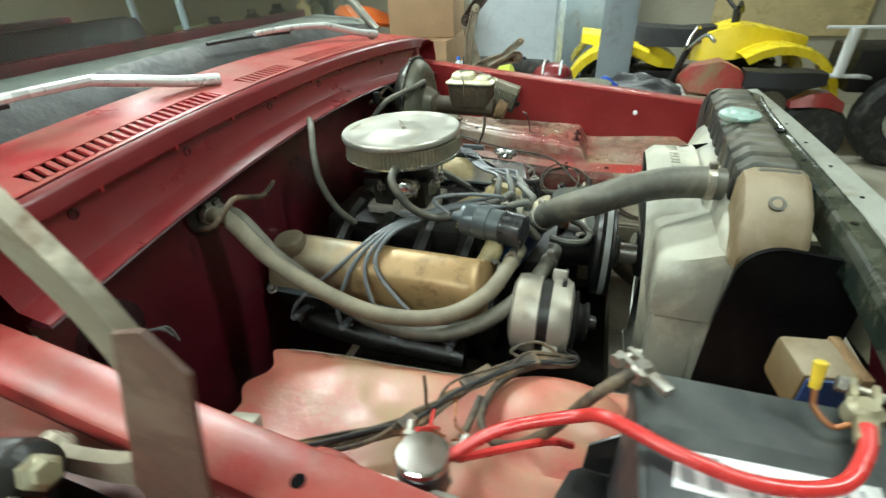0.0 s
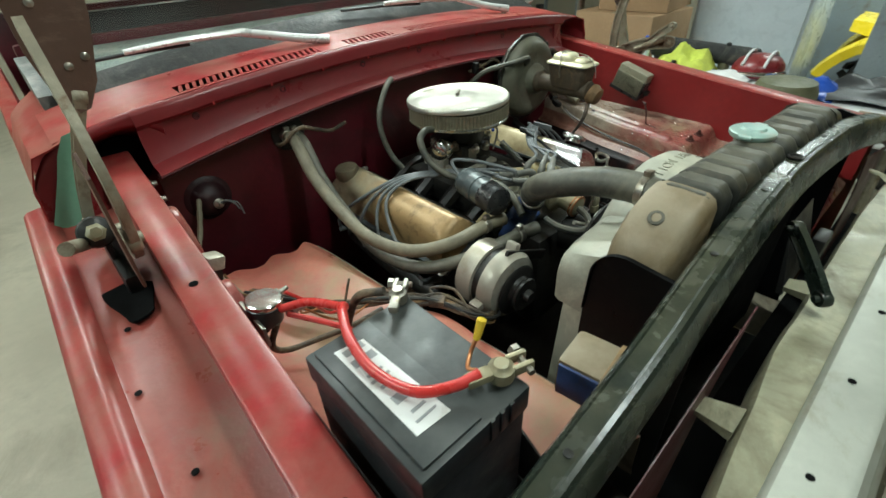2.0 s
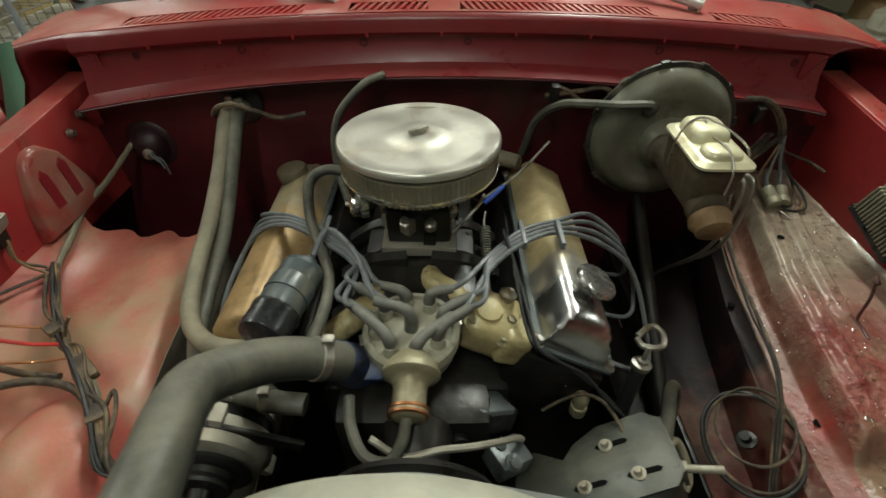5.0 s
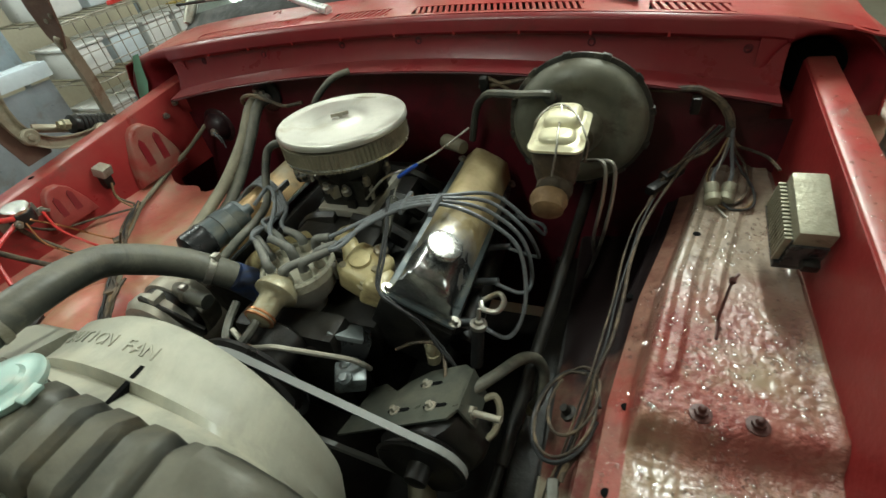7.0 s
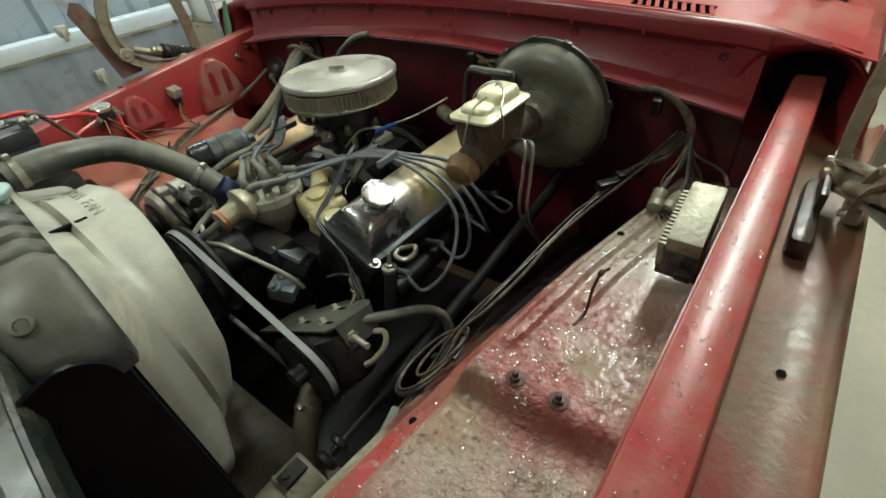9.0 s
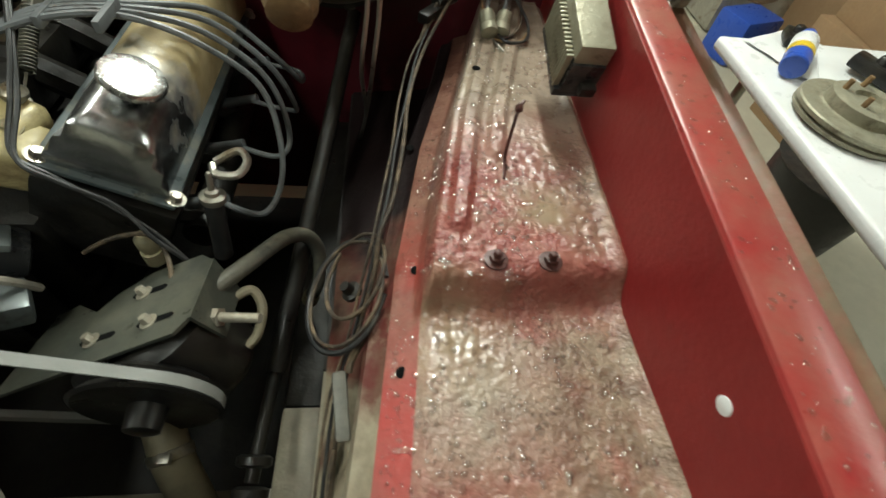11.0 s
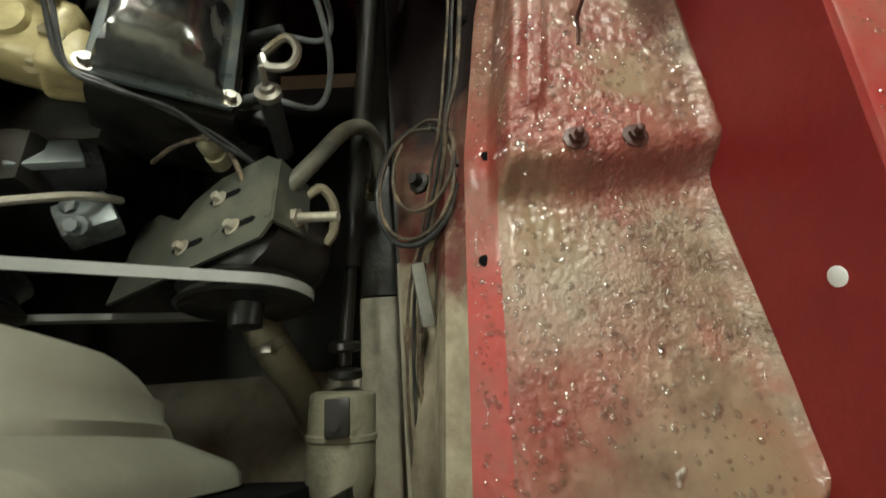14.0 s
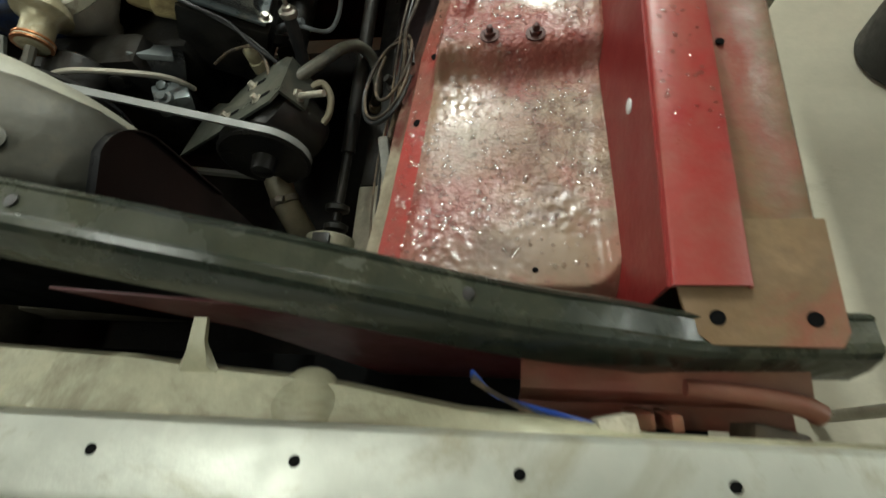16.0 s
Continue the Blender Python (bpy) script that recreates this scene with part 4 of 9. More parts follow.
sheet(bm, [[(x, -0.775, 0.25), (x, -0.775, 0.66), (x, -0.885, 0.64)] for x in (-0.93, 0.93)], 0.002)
part("front_light_block", bm, CAVITY, truck, "black front sheet added to keep light out below")
bm = bm_new()
sheet(bm, [[(x, 0.26, 0.30), (x, 0.0, 0.28), (x, -0.45, 0.28), (x, -0.80, 0.30)] for x in (-0.60, 0.0, 0.60)], 0.002)
part("light_block_pan", bm, GRIME, truck, "black pan added to darken the view under the engine")
# front: upper bar, cross panel, grille
BAR = [(-0.93, -0.775, 0.972), (-0.84, -0.772, 0.990), (-0.70, -0.765, 1.042), (-0.50, -0.762, 1.086), (-0.35, -0.755, 1.113), (-0.2, -0.748, 1.126), (0, -0.745, 1.131),
       (0.2, -0.757, 1.128), (0.3, -0.772, 1.122), (0.46, -0.793, 1.092), (0.65, -0.812, 1.030), (0.74, -0.815, 0.998), (0.82, -0.815, 0.964), (0.95, -0.81, 0.952)]
path = smooth_path(BAR, 6)
bm = bm_new()
rings(bm, [[(p.x, p.y + dy, p.z + dz) for dy, dz in ((0.036, -0.04), (0.034, -0.012), (0.030, -0.003), (0.026, 0.0), (0.024, -0.0015), (0.006, -0.0012), (0.003, 0.0005), (-0.002, -0.001), (-0.006, -0.006), (-0.012, -0.022), (-0.016, -0.05), (-0.010, -0.058), (0.02, -0.058), (0.024, -0.042))] for p in path])
part("radiator_support_bar", bm, BARMAT, truck, "dusty dark green radiator support bar", 18)
for s in (1, -1):
    bm = bm_new()
    rr = []
    for k in range(9):
        t = k / 8
        rr.append([(s * lerp(0.30, 0.78, t), -0.80, lerp(1.05, 0.93, t)), (s * lerp(0.40, 0.80, t), -0.80, lerp(0.93, 0.75, t)), (s * lerp(0.52, 0.82, t), -0.80, 0.50)])
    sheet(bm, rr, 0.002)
    part("support_panel", bm, RED_SHADED, truck, "radiator support side panel in red darkened for shade")
    bm = bm_new()
    slab(bm, [(s * 0.795, -0.762), (s * 0.80, -0.80), (s * 0.815, -0.812), (s * 0.91, -0.812), (s * 0.918, -0.80), (s * 0.925, -0.70), (s * 0.79, -0.70)], zr(-0.77) - 0.012, zr(-0.77) - 0.008)
    part("fender_tab", bm, TANRUST, truck, "rusty fender end tab with bolt holes")
    for hx in (0.822, 0.895):
        bm = bm_new()
        turned(bm, (s * hx, -0.79, zr(-0.77) - 0.0078), (0, 0, 1), [(0.0065, 0), (0.0065, 0.0006), (0.002, 0.0007)], 16)
        part("bolt_hole", bm, CAVITY, truck)
rows, rows2 = [], []
for i in range(41):
    x = lerp(-0.95, 0.95, i / 40)
    w = 0.015 * (x / 0.9) ** 2
    e = -0.832 - 0.05 * min(1, max(0, (abs(x) - 0.25) / 0.5)) ** 1.3 + 0.004 * noise.noise(Vector((x * 9, 0, 5)))
    rows2.append([(x, min(e, -0.832) + 0.002, 0.90 - w), (x, e, 0.975 - w), (x, e - 0.004, 0.982 - w), (x, -0.885, 0.985 - w)])
    rows.append([(x, -0.884, 0.984 - w), (x, -0.886, 0.999 - w), (x, -0.890, 1.004 - w), (x, -0.940, 1.010 - w), (x, -0.947, 1.006 - w), (x, -0.951, 0.99 - w), (x, -0.958, 0.982 - w), (x, -0.962, 0.93 - w)])
bm = bm_new()
sheet(bm, rows2, 0.002)
part("grille_flange", bm, FLANGE, truck, "dull olive flange behind the grille panel")
bm = bm_new()
sheet(bm, rows, 0.002)
part("grille_panel", bm, CREAM, truck, "weathered silver upper grille panel")
bm = bm_new()
tube(bm, [(-0.95, -0.963, 0.955), (0, -0.966, 0.97), (0.95, -0.963, 0.955)], 0.007, 8, 10)
part("grille_trim", bm, CHROME, truck, "chrome grille moulding")
bm = bm_new()
for k in range(6):
    box(bm, (0, -0.965, 0.92 - 0.06 * k), (1.7, 0.012, 0.018), bevel=0.003)
part("grille_bars", bm, BLACK, truck, "black grille bars")
bucket = bm_new()
rr = []
for k in range(13):
    x = lerp(0.665, 0.905, k / 12)
    dip = 0.006 * math.sin(k * 1.1)
    rr.append([(x, -0.818, 0.962 - 0.03 * k / 12), (x, -0.826, 0.948 - 0.02 * k / 12), (x, -0.838, 0.936 - 0.012 * k / 12 + dip * 0.4), (x, -0.846, 0.934 - 0.010 * k / 12), (x, -0.850, 0.925 - 0.010 * k / 12), (x, -0.852, 0.89), (x, -0.872, 0.885 + dip)])
sheet(bucket, rr, 0.002)
bucket = part("headlamp_bucket", bucket, RUST, truck, "rusty red headlamp bucket plate")
bm = bm_new()
tube(bm, [(0.80, -0.842, 0.936), (0.85, -0.846, 0.934), (0.89, -0.852, 0.930), (0.905, -0.858, 0.926)], 0.0075, 10, 5, 0.1, 0.0095)
part("rolled_edge", bm, RUST, bucket)
for x, w_ in ((0.765, 0.016), (0.79, 0.010)):
    bm = bm_new()
    box(bm, (x, -0.866, 0.915), (w_, 0.014, 0.045), rot=(12, 0, 4), bevel=0.003)
    part("lug", bm, TANRUST, bucket)
bm = bm_new()
box(bm, (0.875, -0.880, 0.900), (0.05, 0.024, 0.035), rot=(0, 12, -10), bevel=0.005)
tube(bm, [(0.85, -0.884, 0.915), (0.89, -0.888, 0.905), (0.93, -0.90, 0.885)], 0.006, 8, 5)
part("adjuster", bm, CASTDARK, bucket, "dark rusty adjuster")
bm = bm_new()
box(bm, (0, -1.02, 0.48), (1.95, 0.1, 0.16), bevel=0.03)
part("bumper", bm, CHROME, truck, "chrome front bumper")
for s in (1, -1):
    for wy in (-0.32,):
        bm = bm_new()
        turned(bm, (s * 0.72, wy, 0.36), (s, 0, 0), [(0.20, 0), (0.33, 0.0), (0.36, 0.03), (0.365, 0.1), (0.36, 0.17), (0.33, 0.2), (0.2, 0.2)], 40)
        part("wheel", bm, TYRE, truck, "black tyre")


# ---- engine ----
engine = thing("engine", (-0.04, -0.05, 0.5), "dusty V8 engine block with greasy heads", "engine")
CX = -0.038
bm = bm_new()
box(bm, (CX, -0.03, 0.70), (0.30, 0.52, 0.26), bevel=0.03)
part("block", bm, GRIME, engine, "greasy black engine block")
for s in (1, -1):
    bm = bm_new()
    box(bm, (CX + s * 0.20, -0.03, 0.80), (0.15, 0.48, 0.13), rot=(0, s * 28, 0), bevel=0.012)
    part("cylinder_head", bm, GRIME, engine, "greasy cylinder head")
bm = bm_new()
box(bm, (CX, -0.02, 0.875), (0.20, 0.40, 0.07), bevel=0.02)
part("intake_manifold", bm, GRIME, engine, "greasy intake manifold")
for k in range(4):
    for s in (1, -1):
        bm = bm_new()
        tube(bm, [(CX + s * 0.02, 0.12 - 0.1 * k, 0.91), (CX + s * 0.08, 0.12 - 0.1 * k, 0.90), (CX + s * 0.13, 0.13 - 0.1 * k, 0.86)], 0.02, 8, 4)
        part("intake_runner", bm, GRIME, engine)



def valve_cover(s, mat):
    """Pressed rocker cover: flat top, long outer flank, steep inner flank, upright front, and a flange."""
    ang = radians(28) * s
    cx, cz = (0.200, 0.877) if s > 0 else (-0.289, 0.873)
    y0, y1 = -0.262, 0.205
    f = Matrix.Rotation(ang, 3, "Y")
    shape = ((-0.063, 0.0), (-0.0615, 0.012), (-0.057, 0.034), (-0.050, 0.052), (-0.043, 0.061), (-0.033, 0.0655), (-0.006, 0.067),
             (0.014, 0.0655), (0.026, 0.060), (0.036, 0.050), (0.049, 0.030), (0.058, 0.012), (0.062, 0.0))

    def prof(k, h, y):
        pts = []
        for px, pz in shape:
            v = f @ Vector((s * (px * k), 0, max(0.001, min(pz, 0.067 * h) if h < 1 else pz)))
            pts.append((cx + v.x, y, cz + v.z))
        return pts
    loops = [prof(1.0, 0.02, y0), prof(0.995, 0.25, y0 + 0.003), prof(0.97, 0.55, y0 + 0.009), prof(0.945, 0.80, y0 + 0.016), prof(0.93, 0.93, y0 + 0.023), prof(0.93, 1, y0 + 0.034)]
    loops += [prof(0.95, 1, lerp(y0, y1, t)) for t in (0.2, 0.35, 0.5, 0.65, 0.8)]
    loops += [prof(0.94, 1, y1 - 0.05), prof(0.95, 0.94, y1 - 0.026), prof(0.96, 0.75, y1 - 0.012), prof(0.99, 0.35, y1 - 0.003), prof(1.0, 0.02, y1)]
    b = bm_new()
    rings(b, loops)
    cover = part("valve_cover", b, mat, engine, "gold painted valve cover, cream at the rear" if s < 0 else "chrome valve cover with cream overspray")
    b = bm_new()
    v = f @ Vector((0, 0, -0.003))
    box(b, (cx + v.x, (y0 + y1) / 2, cz + v.z), (0.140, y1 - y0 + 0.016, 0.007), rot=(0, math.degrees(ang), 0), bevel=0.003)
    part("flange", b, COILCAN, cover, "dark cover flange")
    for e, yy in ((-1, y0 + 0.006), (1, y0 + 0.006), (-1, y1 - 0.01), (1, y1 - 0.01)):
        p = f @ Vector((e * 0.0665, 0, 0.0))
        b = bm_new()
        bolt(b, (cx + p.x, yy, cz + p.z), f @ Vector((0, 0, 1)), 0.007, 0.009)
        part("cover_bolt", b, STEEL, cover)
    return f


f = valve_cover(1, GOLDCHROME)
bm = bm_new()
n = f @ Vector((0, 0, 1))
p = Vector((0.236, -0.186, 0.966)) - n * 0.021
turned(bm, p, n, [(0.021, 0), (0.021, 0.008), (0.030, 0.009), (0.0335, 0.012), (0.0335, 0.017), (0.0315, 0.020), (0.027, 0.0212), (0.014, 0.0216), (0.004, 0.0217)], 40)
oil_cap = part("oil_cap", bm, CAPCHROME, engine, "worn chrome push-in oil cap")
f = valve_cover(-1, GOLDPAINT)
bm = bm_new()
turned(bm, (-0.305, 0.152, 0.892), (-0.12, 0, 1), [(0.040, 0), (0.036, 0.016), (0.025, 0.024), (0.024, 0.032), (0.030, 0.033), (0.032, 0.038), (0.032, 0.056), (0.029, 0.062), (0.012, 0.064)], 30)
part("oil_filler_cap", bm, FILLERCAP, engine, "dusty tan oil filler cap on a neck")
# cream painted water outlet casting between the heads, with its bolts and stub pipe
bm = bm_new()
box(bm, (0.075, -0.212, 0.895), (0.085, 0.085, 0.070), rot=(6, 18, -10), bevel=0.020, seg=3)
box(bm, (0.105, -0.235, 0.885), (0.050, 0.060, 0.060), rot=(0, 24, 8), bevel=0.014, seg=3)
turned(bm, (0.070, -0.215, 0.915), (0.15, -0.15, 1), [(0.032, 0), (0.030, 0.008), (0.022, 0.012), (0.020, 0.022), (0.012, 0.024)], 22)
tube(bm, [(0.045, -0.20, 0.90), (0.02, -0.17, 0.915), (-0.01, -0.14, 0.91), (-0.02, -0.10, 0.89)], 0.020, 12, 6, 0.06)
casting = part("water_outlet_casting", bm, MANIFOLD, engine, "cream painted water outlet casting")
for q in ((0.047, -0.236, 0.925), (0.105, -0.225, 0.915), (0.092, -0.252, 0.905)):
    bm = bm_new()
    bolt(bm, q, (0.2, -0.2, 1), 0.008, 0.010)
    part("casting_bolt", bm, BRASS, casting)
bm = bm_new()
turned(bm, (0.098, -0.190, 0.918), (0.3, 0.1, 1), [(0.010, 0), (0.010, 0.014), (0.014, 0.015), (0.014, 0.020), (0.006, 0.028)], 12)
part("sender", bm, STEEL, casting)
bm = bm_new()
tube(bm, [(-0.20, -0.22, 0.86), (-0.165, -0.24, 0.90), (-0.135, -0.235, 0.925), (-0.11, -0.20, 0.92), (-0.10, -0.15, 0.90)], 0.021, 12, 6, 0.08)
part("water_crossover", bm, MANIFOLD, engine, "cream painted crossover pipe")
# coil of the throttle return spring beside the covers
rs = thing("return_spring", (0.079, -0.10, 0.92), "dark coiled throttle return spring by the valve cover", "spring")
a_, b_ = Vector((0.074, -0.040, 0.965)), Vector((0.080, -0.146, 0.905))
d_ = (b_ - a_).normalized()
s_ = d_.cross(Vector((1, 0, 0))).normalized()
bm = bm_new()
tube(bm, [a_ + (b_ - a_) * (0.12 + 0.68 * k / 108) + (Vector((1, 0, 0)) * math.cos(k * math.tau / 6) + s_ * math.sin(k * math.tau / 6)) * 0.0085 for k in range(109)], 0.0017, 5, 2)
part("coil", bm, RUBBER, rs)
bm = bm_new()
tube(bm, [a_ - d_ * 0.012 + Vector((0.004, 0, 0.006)), a_, a_ + (b_ - a_) * 0.14], 0.0018, 6, 4)
tube(bm, [a_ + (b_ - a_) * 0.80, b_, b_ + d_ * 0.008 + Vector((0.006, 0, -0.004))], 0.0018, 6, 4)
part("hook", bm, STEEL, rs)
# plugs and exhaust manifolds
for s in (1, -1):
    for k in range(4):
        y = -0.20 + 0.115 * k
        bm = bm_new()
        x = CX + s * 0.285
        cyl(bm, (x - s * 0.03, y, 0.77), (x + s * 0.045, y, 0.79), 0.009, 0.007, 10)
        part("plug_boot", bm, WIRE, engine, "grey spark plug boot")
    bm = bm_new()
    tube(bm, [(CX + s * 0.27, 0.16, 0.74), (CX + s * 0.285, 0.0, 0.735), (CX + s * 0.285, -0.22, 0.73)], 0.026, 10, 5)
    for k in range(4):
        y = -0.20 + 0.115 * k
        tube(bm, [(CX + s * 0.22, y, 0.77), (CX + s * 0.26, y, 0.765), (CX + s * 0.285, y + 0.02, 0.74)], 0.02, 8, 4)
    part("exhaust_manifold", bm, GRIME, engine, "greasy black exhaust manifold")
# carburettor
carb = thing("carburettor", (CX, 0.0, 0.91), "grimy alloy four-barrel carburettor under the air cleaner", "carburettor")
bm = bm_new()
box(bm, (CX, 0.0, 0.925), (0.13, 0.16, 0.02), bevel=0.004)
part("base_flange", bm, ALU, carb)
bm = bm_new()
box(bm, (CX, 0.0, 0.965), (0.11, 0.13, 0.07), bevel=0.01)
part("bowl", bm, GRIME, carb)
for k in range(10):
    a = k * 0.63
    bm = bm_new()
    box(bm, (CX + 0.058 * math.cos(a), 0.066 * math.sin(a), 0.955 + 0.02 * math.sin(k * 2.1)), (0.022, 0.022, 0.03), rot=(0, 0, k * 33), bevel=0.003)
    part("lever_boss", bm, (GRIME, ALU, GRIME, STEEL)[k % 4], carb)
bm = bm_new()
turned(bm, (CX, 0.0, 0.99), (0, 0, 1), [(0.066, 0), (0.068, 0.02), (0.062, 0.045), (0.062, 0.06)], 28)
part("air_horn", bm, GRIME, carb)
for sx, sy, sz in ((-0.06, -0.045, 0.99), (0.055, -0.05, 0.985), (0.06, 0.03, 0.97), (-0.055, 0.04, 0.975), (0.02, -0.075, 0.975), (-0.02, -0.078, 0.98)):
    bm = bm_new()
    turned(bm, (CX + sx, sy, sz), (sx, sy, 0.3), [(0.010, 0), (0.010, 0.012), (0.006, 0.014), (0.005, 0.022)], 10)
    part("screw", bm, STEEL, carb)
bm = bm_new()
turned(bm, (-0.125, -0.035, 1.0), (-1, -0.25, 0), [(0.026, 0), (0.027, 0.012), (0.024, 0.016), (0.024, 0.026), (0.019, 0.03), (0.006, 0.031), (0.005, 0.037)], 26)
part("choke_housing", bm, CHROME, carb, "bright choke housing")
bm = bm_new()
tube(bm, [(0.02, -0.07, 0.96), (0.06, -0.05, 1.0), (0.075, 0.0, 0.99)], 0.003, 6, 5)
tube(bm, [(0.075, -0.01, 0.99), (0.14, 0.04, 1.01), (0.2, 0.10, 1.04)], 0.0025, 6, 5)
part("throttle_rod", bm, STEEL, carb)
bm = bm_new()
cyl(bm, (0.075, -0.02, 0.985), (0.11, 0.012, 1.0), 0.004, 0.004, 8)
part("return_spring_clip", bm, BLUE, carb, "blue plastic clip")

# air cleaner
ac = thing("air_cleaner", (-0.036, 0.003, 1.035), "round chrome air cleaner with a pitted lid", "air cleaner")
A = (-0.036, 0.003)
TILT_AC = (0.0, 0.03, 1)
bm = bm_new()
turned(bm, (A[0], A[1], 1.049), TILT_AC, [(0.05, 0), (0.118, 0.0), (0.131, 0.002), (0.132, 0.007), (0.124, 0.008)], 64)
part("base_pan", bm, CHROME, ac)
bm = bm_new()
ribs = []
for i in range(180):
    r = 0.1195 if i % 2 else 0.1225
    ribs.append(r)
loops = []
for h, k in ((0.016, 1.0), (0.018, 1.065), (0.058, 1.065), (0.060, 1.0)):
    loops.append([(A[0] + ribs[i] * k * math.cos(i * math.tau / 180), A[1] + ribs[i] * k * math.sin(i * math.tau / 180) - 0.03 * h, 1.035 + h + 0.03 * ribs[i] * math.sin(i * math.tau / 180)) for i in range(180)])
rings(bm, loops)
part("filter_element", bm, FILTERMESH, ac, "ribbed grimy filter screen")
bm = bm_new()
turned(bm, (A[0], A[1], 1.035), TILT_AC, [(0.126, 0.0575), (0.1325, 0.0575), (0.1335, 0.0605), (0.1332, 0.0665), (0.1305, 0.0695), (0.126, 0.0695), (0.119, 0.067), (0.104, 0.0665), (0.06, 0.0675), (0.045, 0.0685), (0.04, 0.0705), (0.02, 0.071)], 72)
ac_lid = part("lid", bm, CHROMELID, ac, "pitted chrome lid")
bm = bm_new()
cyl(bm, (A[0], A[1], 1.104), (A[0], A[1] + 0.0005, 1.116), 0.004, 0.004, 10)
box(bm, (A[0], A[1], 1.1125), (0.036, 0.006, 0.008), rot=(0, 0, 35), bevel=0.002)
part("wing_nut", bm, STEEL, ac_lid)

# distributor
dist = thing("distributor", (-0.045, -0.248, 0.86), "tan distributor with a dusty cap and leads", "distributor")
DX, DY = -0.042, -0.254
bm = bm_new()
turned(bm, (DX, DY, 0.80), (0, 0, 1), [(0.025, 0), (0.028, 0.04), (0.040, 0.058), (0.056, 0.075), (0.063, 0.090), (0.065, 0.115), (0.062, 0.118)], 36)
part("body", bm, ALU, dist, "dusty alloy bowl")
bm = bm_new()
turned(bm, (DX, DY, 0.914), (0, 0, 1), [(0.066, 0), (0.0695, 0.003), (0.0695, 0.020), (0.066, 0.024), (0.061, 0.0235), (0.059, 0.017), (0.03, 0.019), (0.01, 0.020)], 40)
cap_ = part("cap", bm, DISTCAP, dist, "dusty cream distributor cap")
for a in (15, 195):
    bm = bm_new()
    box(bm, (DX + 0.071 * math.cos(radians(a)), DY + 0.071 * math.sin(radians(a)), 0.915), (0.006, 0.020, 0.034), rot=(0, 0, a), bevel=0.002)
    part("cap_clip", bm, STEEL, dist)
TOWERS = []
for k in range(8):
    a = k * math.tau / 8 - 1.37
    q = Vector((DX + 0.046 * math.cos(a), DY + 0.046 * math.sin(a), 0.930))
    bm = bm_new()
    cyl(bm, q, q + Vector((0, 0, 0.020)), 0.0115, 0.0105, 14, 0.002)
    part("tower", bm, DISTCAP, cap_)
    side = 1 if k < 4 else -1
    j = k if k < 4 else 7 - k
    top = q + Vector((0, 0, 0.033 + 0.004 * (k % 2)))
    end = top + Vector((side * (0.050 - 0.005 * j), 0.004 + 0.012 * (3 - j), 0.006 + 0.003 * (k % 3)))
    bm = bm_new()
    tube(bm, [q + Vector((0, 0, 0.008)), q + Vector((0, 0, 0.022)), top + Vector((side * 0.003, 0, -0.003)), top + (end - top) * 0.3, end], 0.0102, 10, 5, 0.05, 0.0072)
    part("boot", bm, BOOT, cap_, "dusty grey lead boot")
    TOWERS.append(end)
bm = bm_new()
tube(bm, [(DX, DY, 0.93), (DX, DY, 0.965), (DX - 0.012, DY + 0.004, 0.974), (DX - 0.05, DY + 0.012, 0.980)], 0.0102, 10, 5, 0.05, 0.0075)
part("coil_boot", bm, BOOT, cap_, "dusty grey coil lead boot")


def plug_wire(pts, r=0.0042):
    b = bm_new()
    tube(b, pts, r, 8, 8)
    return b


leads = thing("spark_plug_leads", (CX, -0.2, 0.95), "bundle of grey spark plug leads across the engine", "plug leads")
for k in range(4):
    w = Vector(TOWERS[k])
    y = -0.20 + 0.115 * k
    o = 0.009 * k
    part("lead", plug_wire([w, w + Vector((0.02, 0.012, 0.006)), (0.075, -0.175 + o, 0.978), (0.130, -0.128 + o * 1.1, 0.988), (0.195, -0.090 + o * 1.1, 0.978), (0.270, -0.080 + o * 0.8 + 0.02 * k, 0.945), (0.338, -0.085 + 0.03 * k, 0.885), (0.362, y * 0.6 - 0.03, 0.81), (0.345, y - 0.02, 0.785), (0.275, y, 0.785)]), WIRE, leads)
    w = Vector(TOWERS[7 - k])
    part("lead", plug_wire([w, w + Vector((-0.015, 0.012, 0.006)), (-0.13, -0.165 + o, 0.972), (-0.20, -0.10 + o, 0.972), (-0.27, -0.055 + o, 0.966), (-0.335, -0.05 + o + 0.015 * k, 0.93), (-0.375, y * 0.7, 0.86), (-0.365, y, 0.80), (-0.34, y, 0.785)]), WIRE, leads)
for x in (0.13, 0.19, -0.19):
    bm = bm_new()
    box(bm, (x, -0.105 if x > 0 else -0.075, 0.986 if x > 0 else 0.972), (0.008, 0.06, 0.014), bevel=0.002)
    part("wire_loom", bm, WIRE, leads)
# coil
coil = thing("ignition_coil", (-0.21, -0.24, 0.96), "black cylindrical ignition coil with a metal band", "ignition coil")
c0, c1 = Vector((-0.228, -0.312, 0.985)), Vector((-0.196, -0.165, 0.985))
dv = (c1 - c0).normalized()
bm = bm_new()
turned(bm, c0 + dv * 0.04, dv, [(0.031, 0), (0.031, 0.078), (0.0325, 0.08), (0.031, 0.088), (0.013, 0.096), (0.011, 0.11)], 30)
part("can", bm, COILCAN, coil, "dusty blue-grey coil can")
bm = bm_new()
turned(bm, c0, dv, [(0.012, -0.004), (0.022, 0), (0.030, 0.003), (0.032, 0.008), (0.032, 0.036), (0.0335, 0.038), (0.0335, 0.044), (0.031, 0.046)], 30)
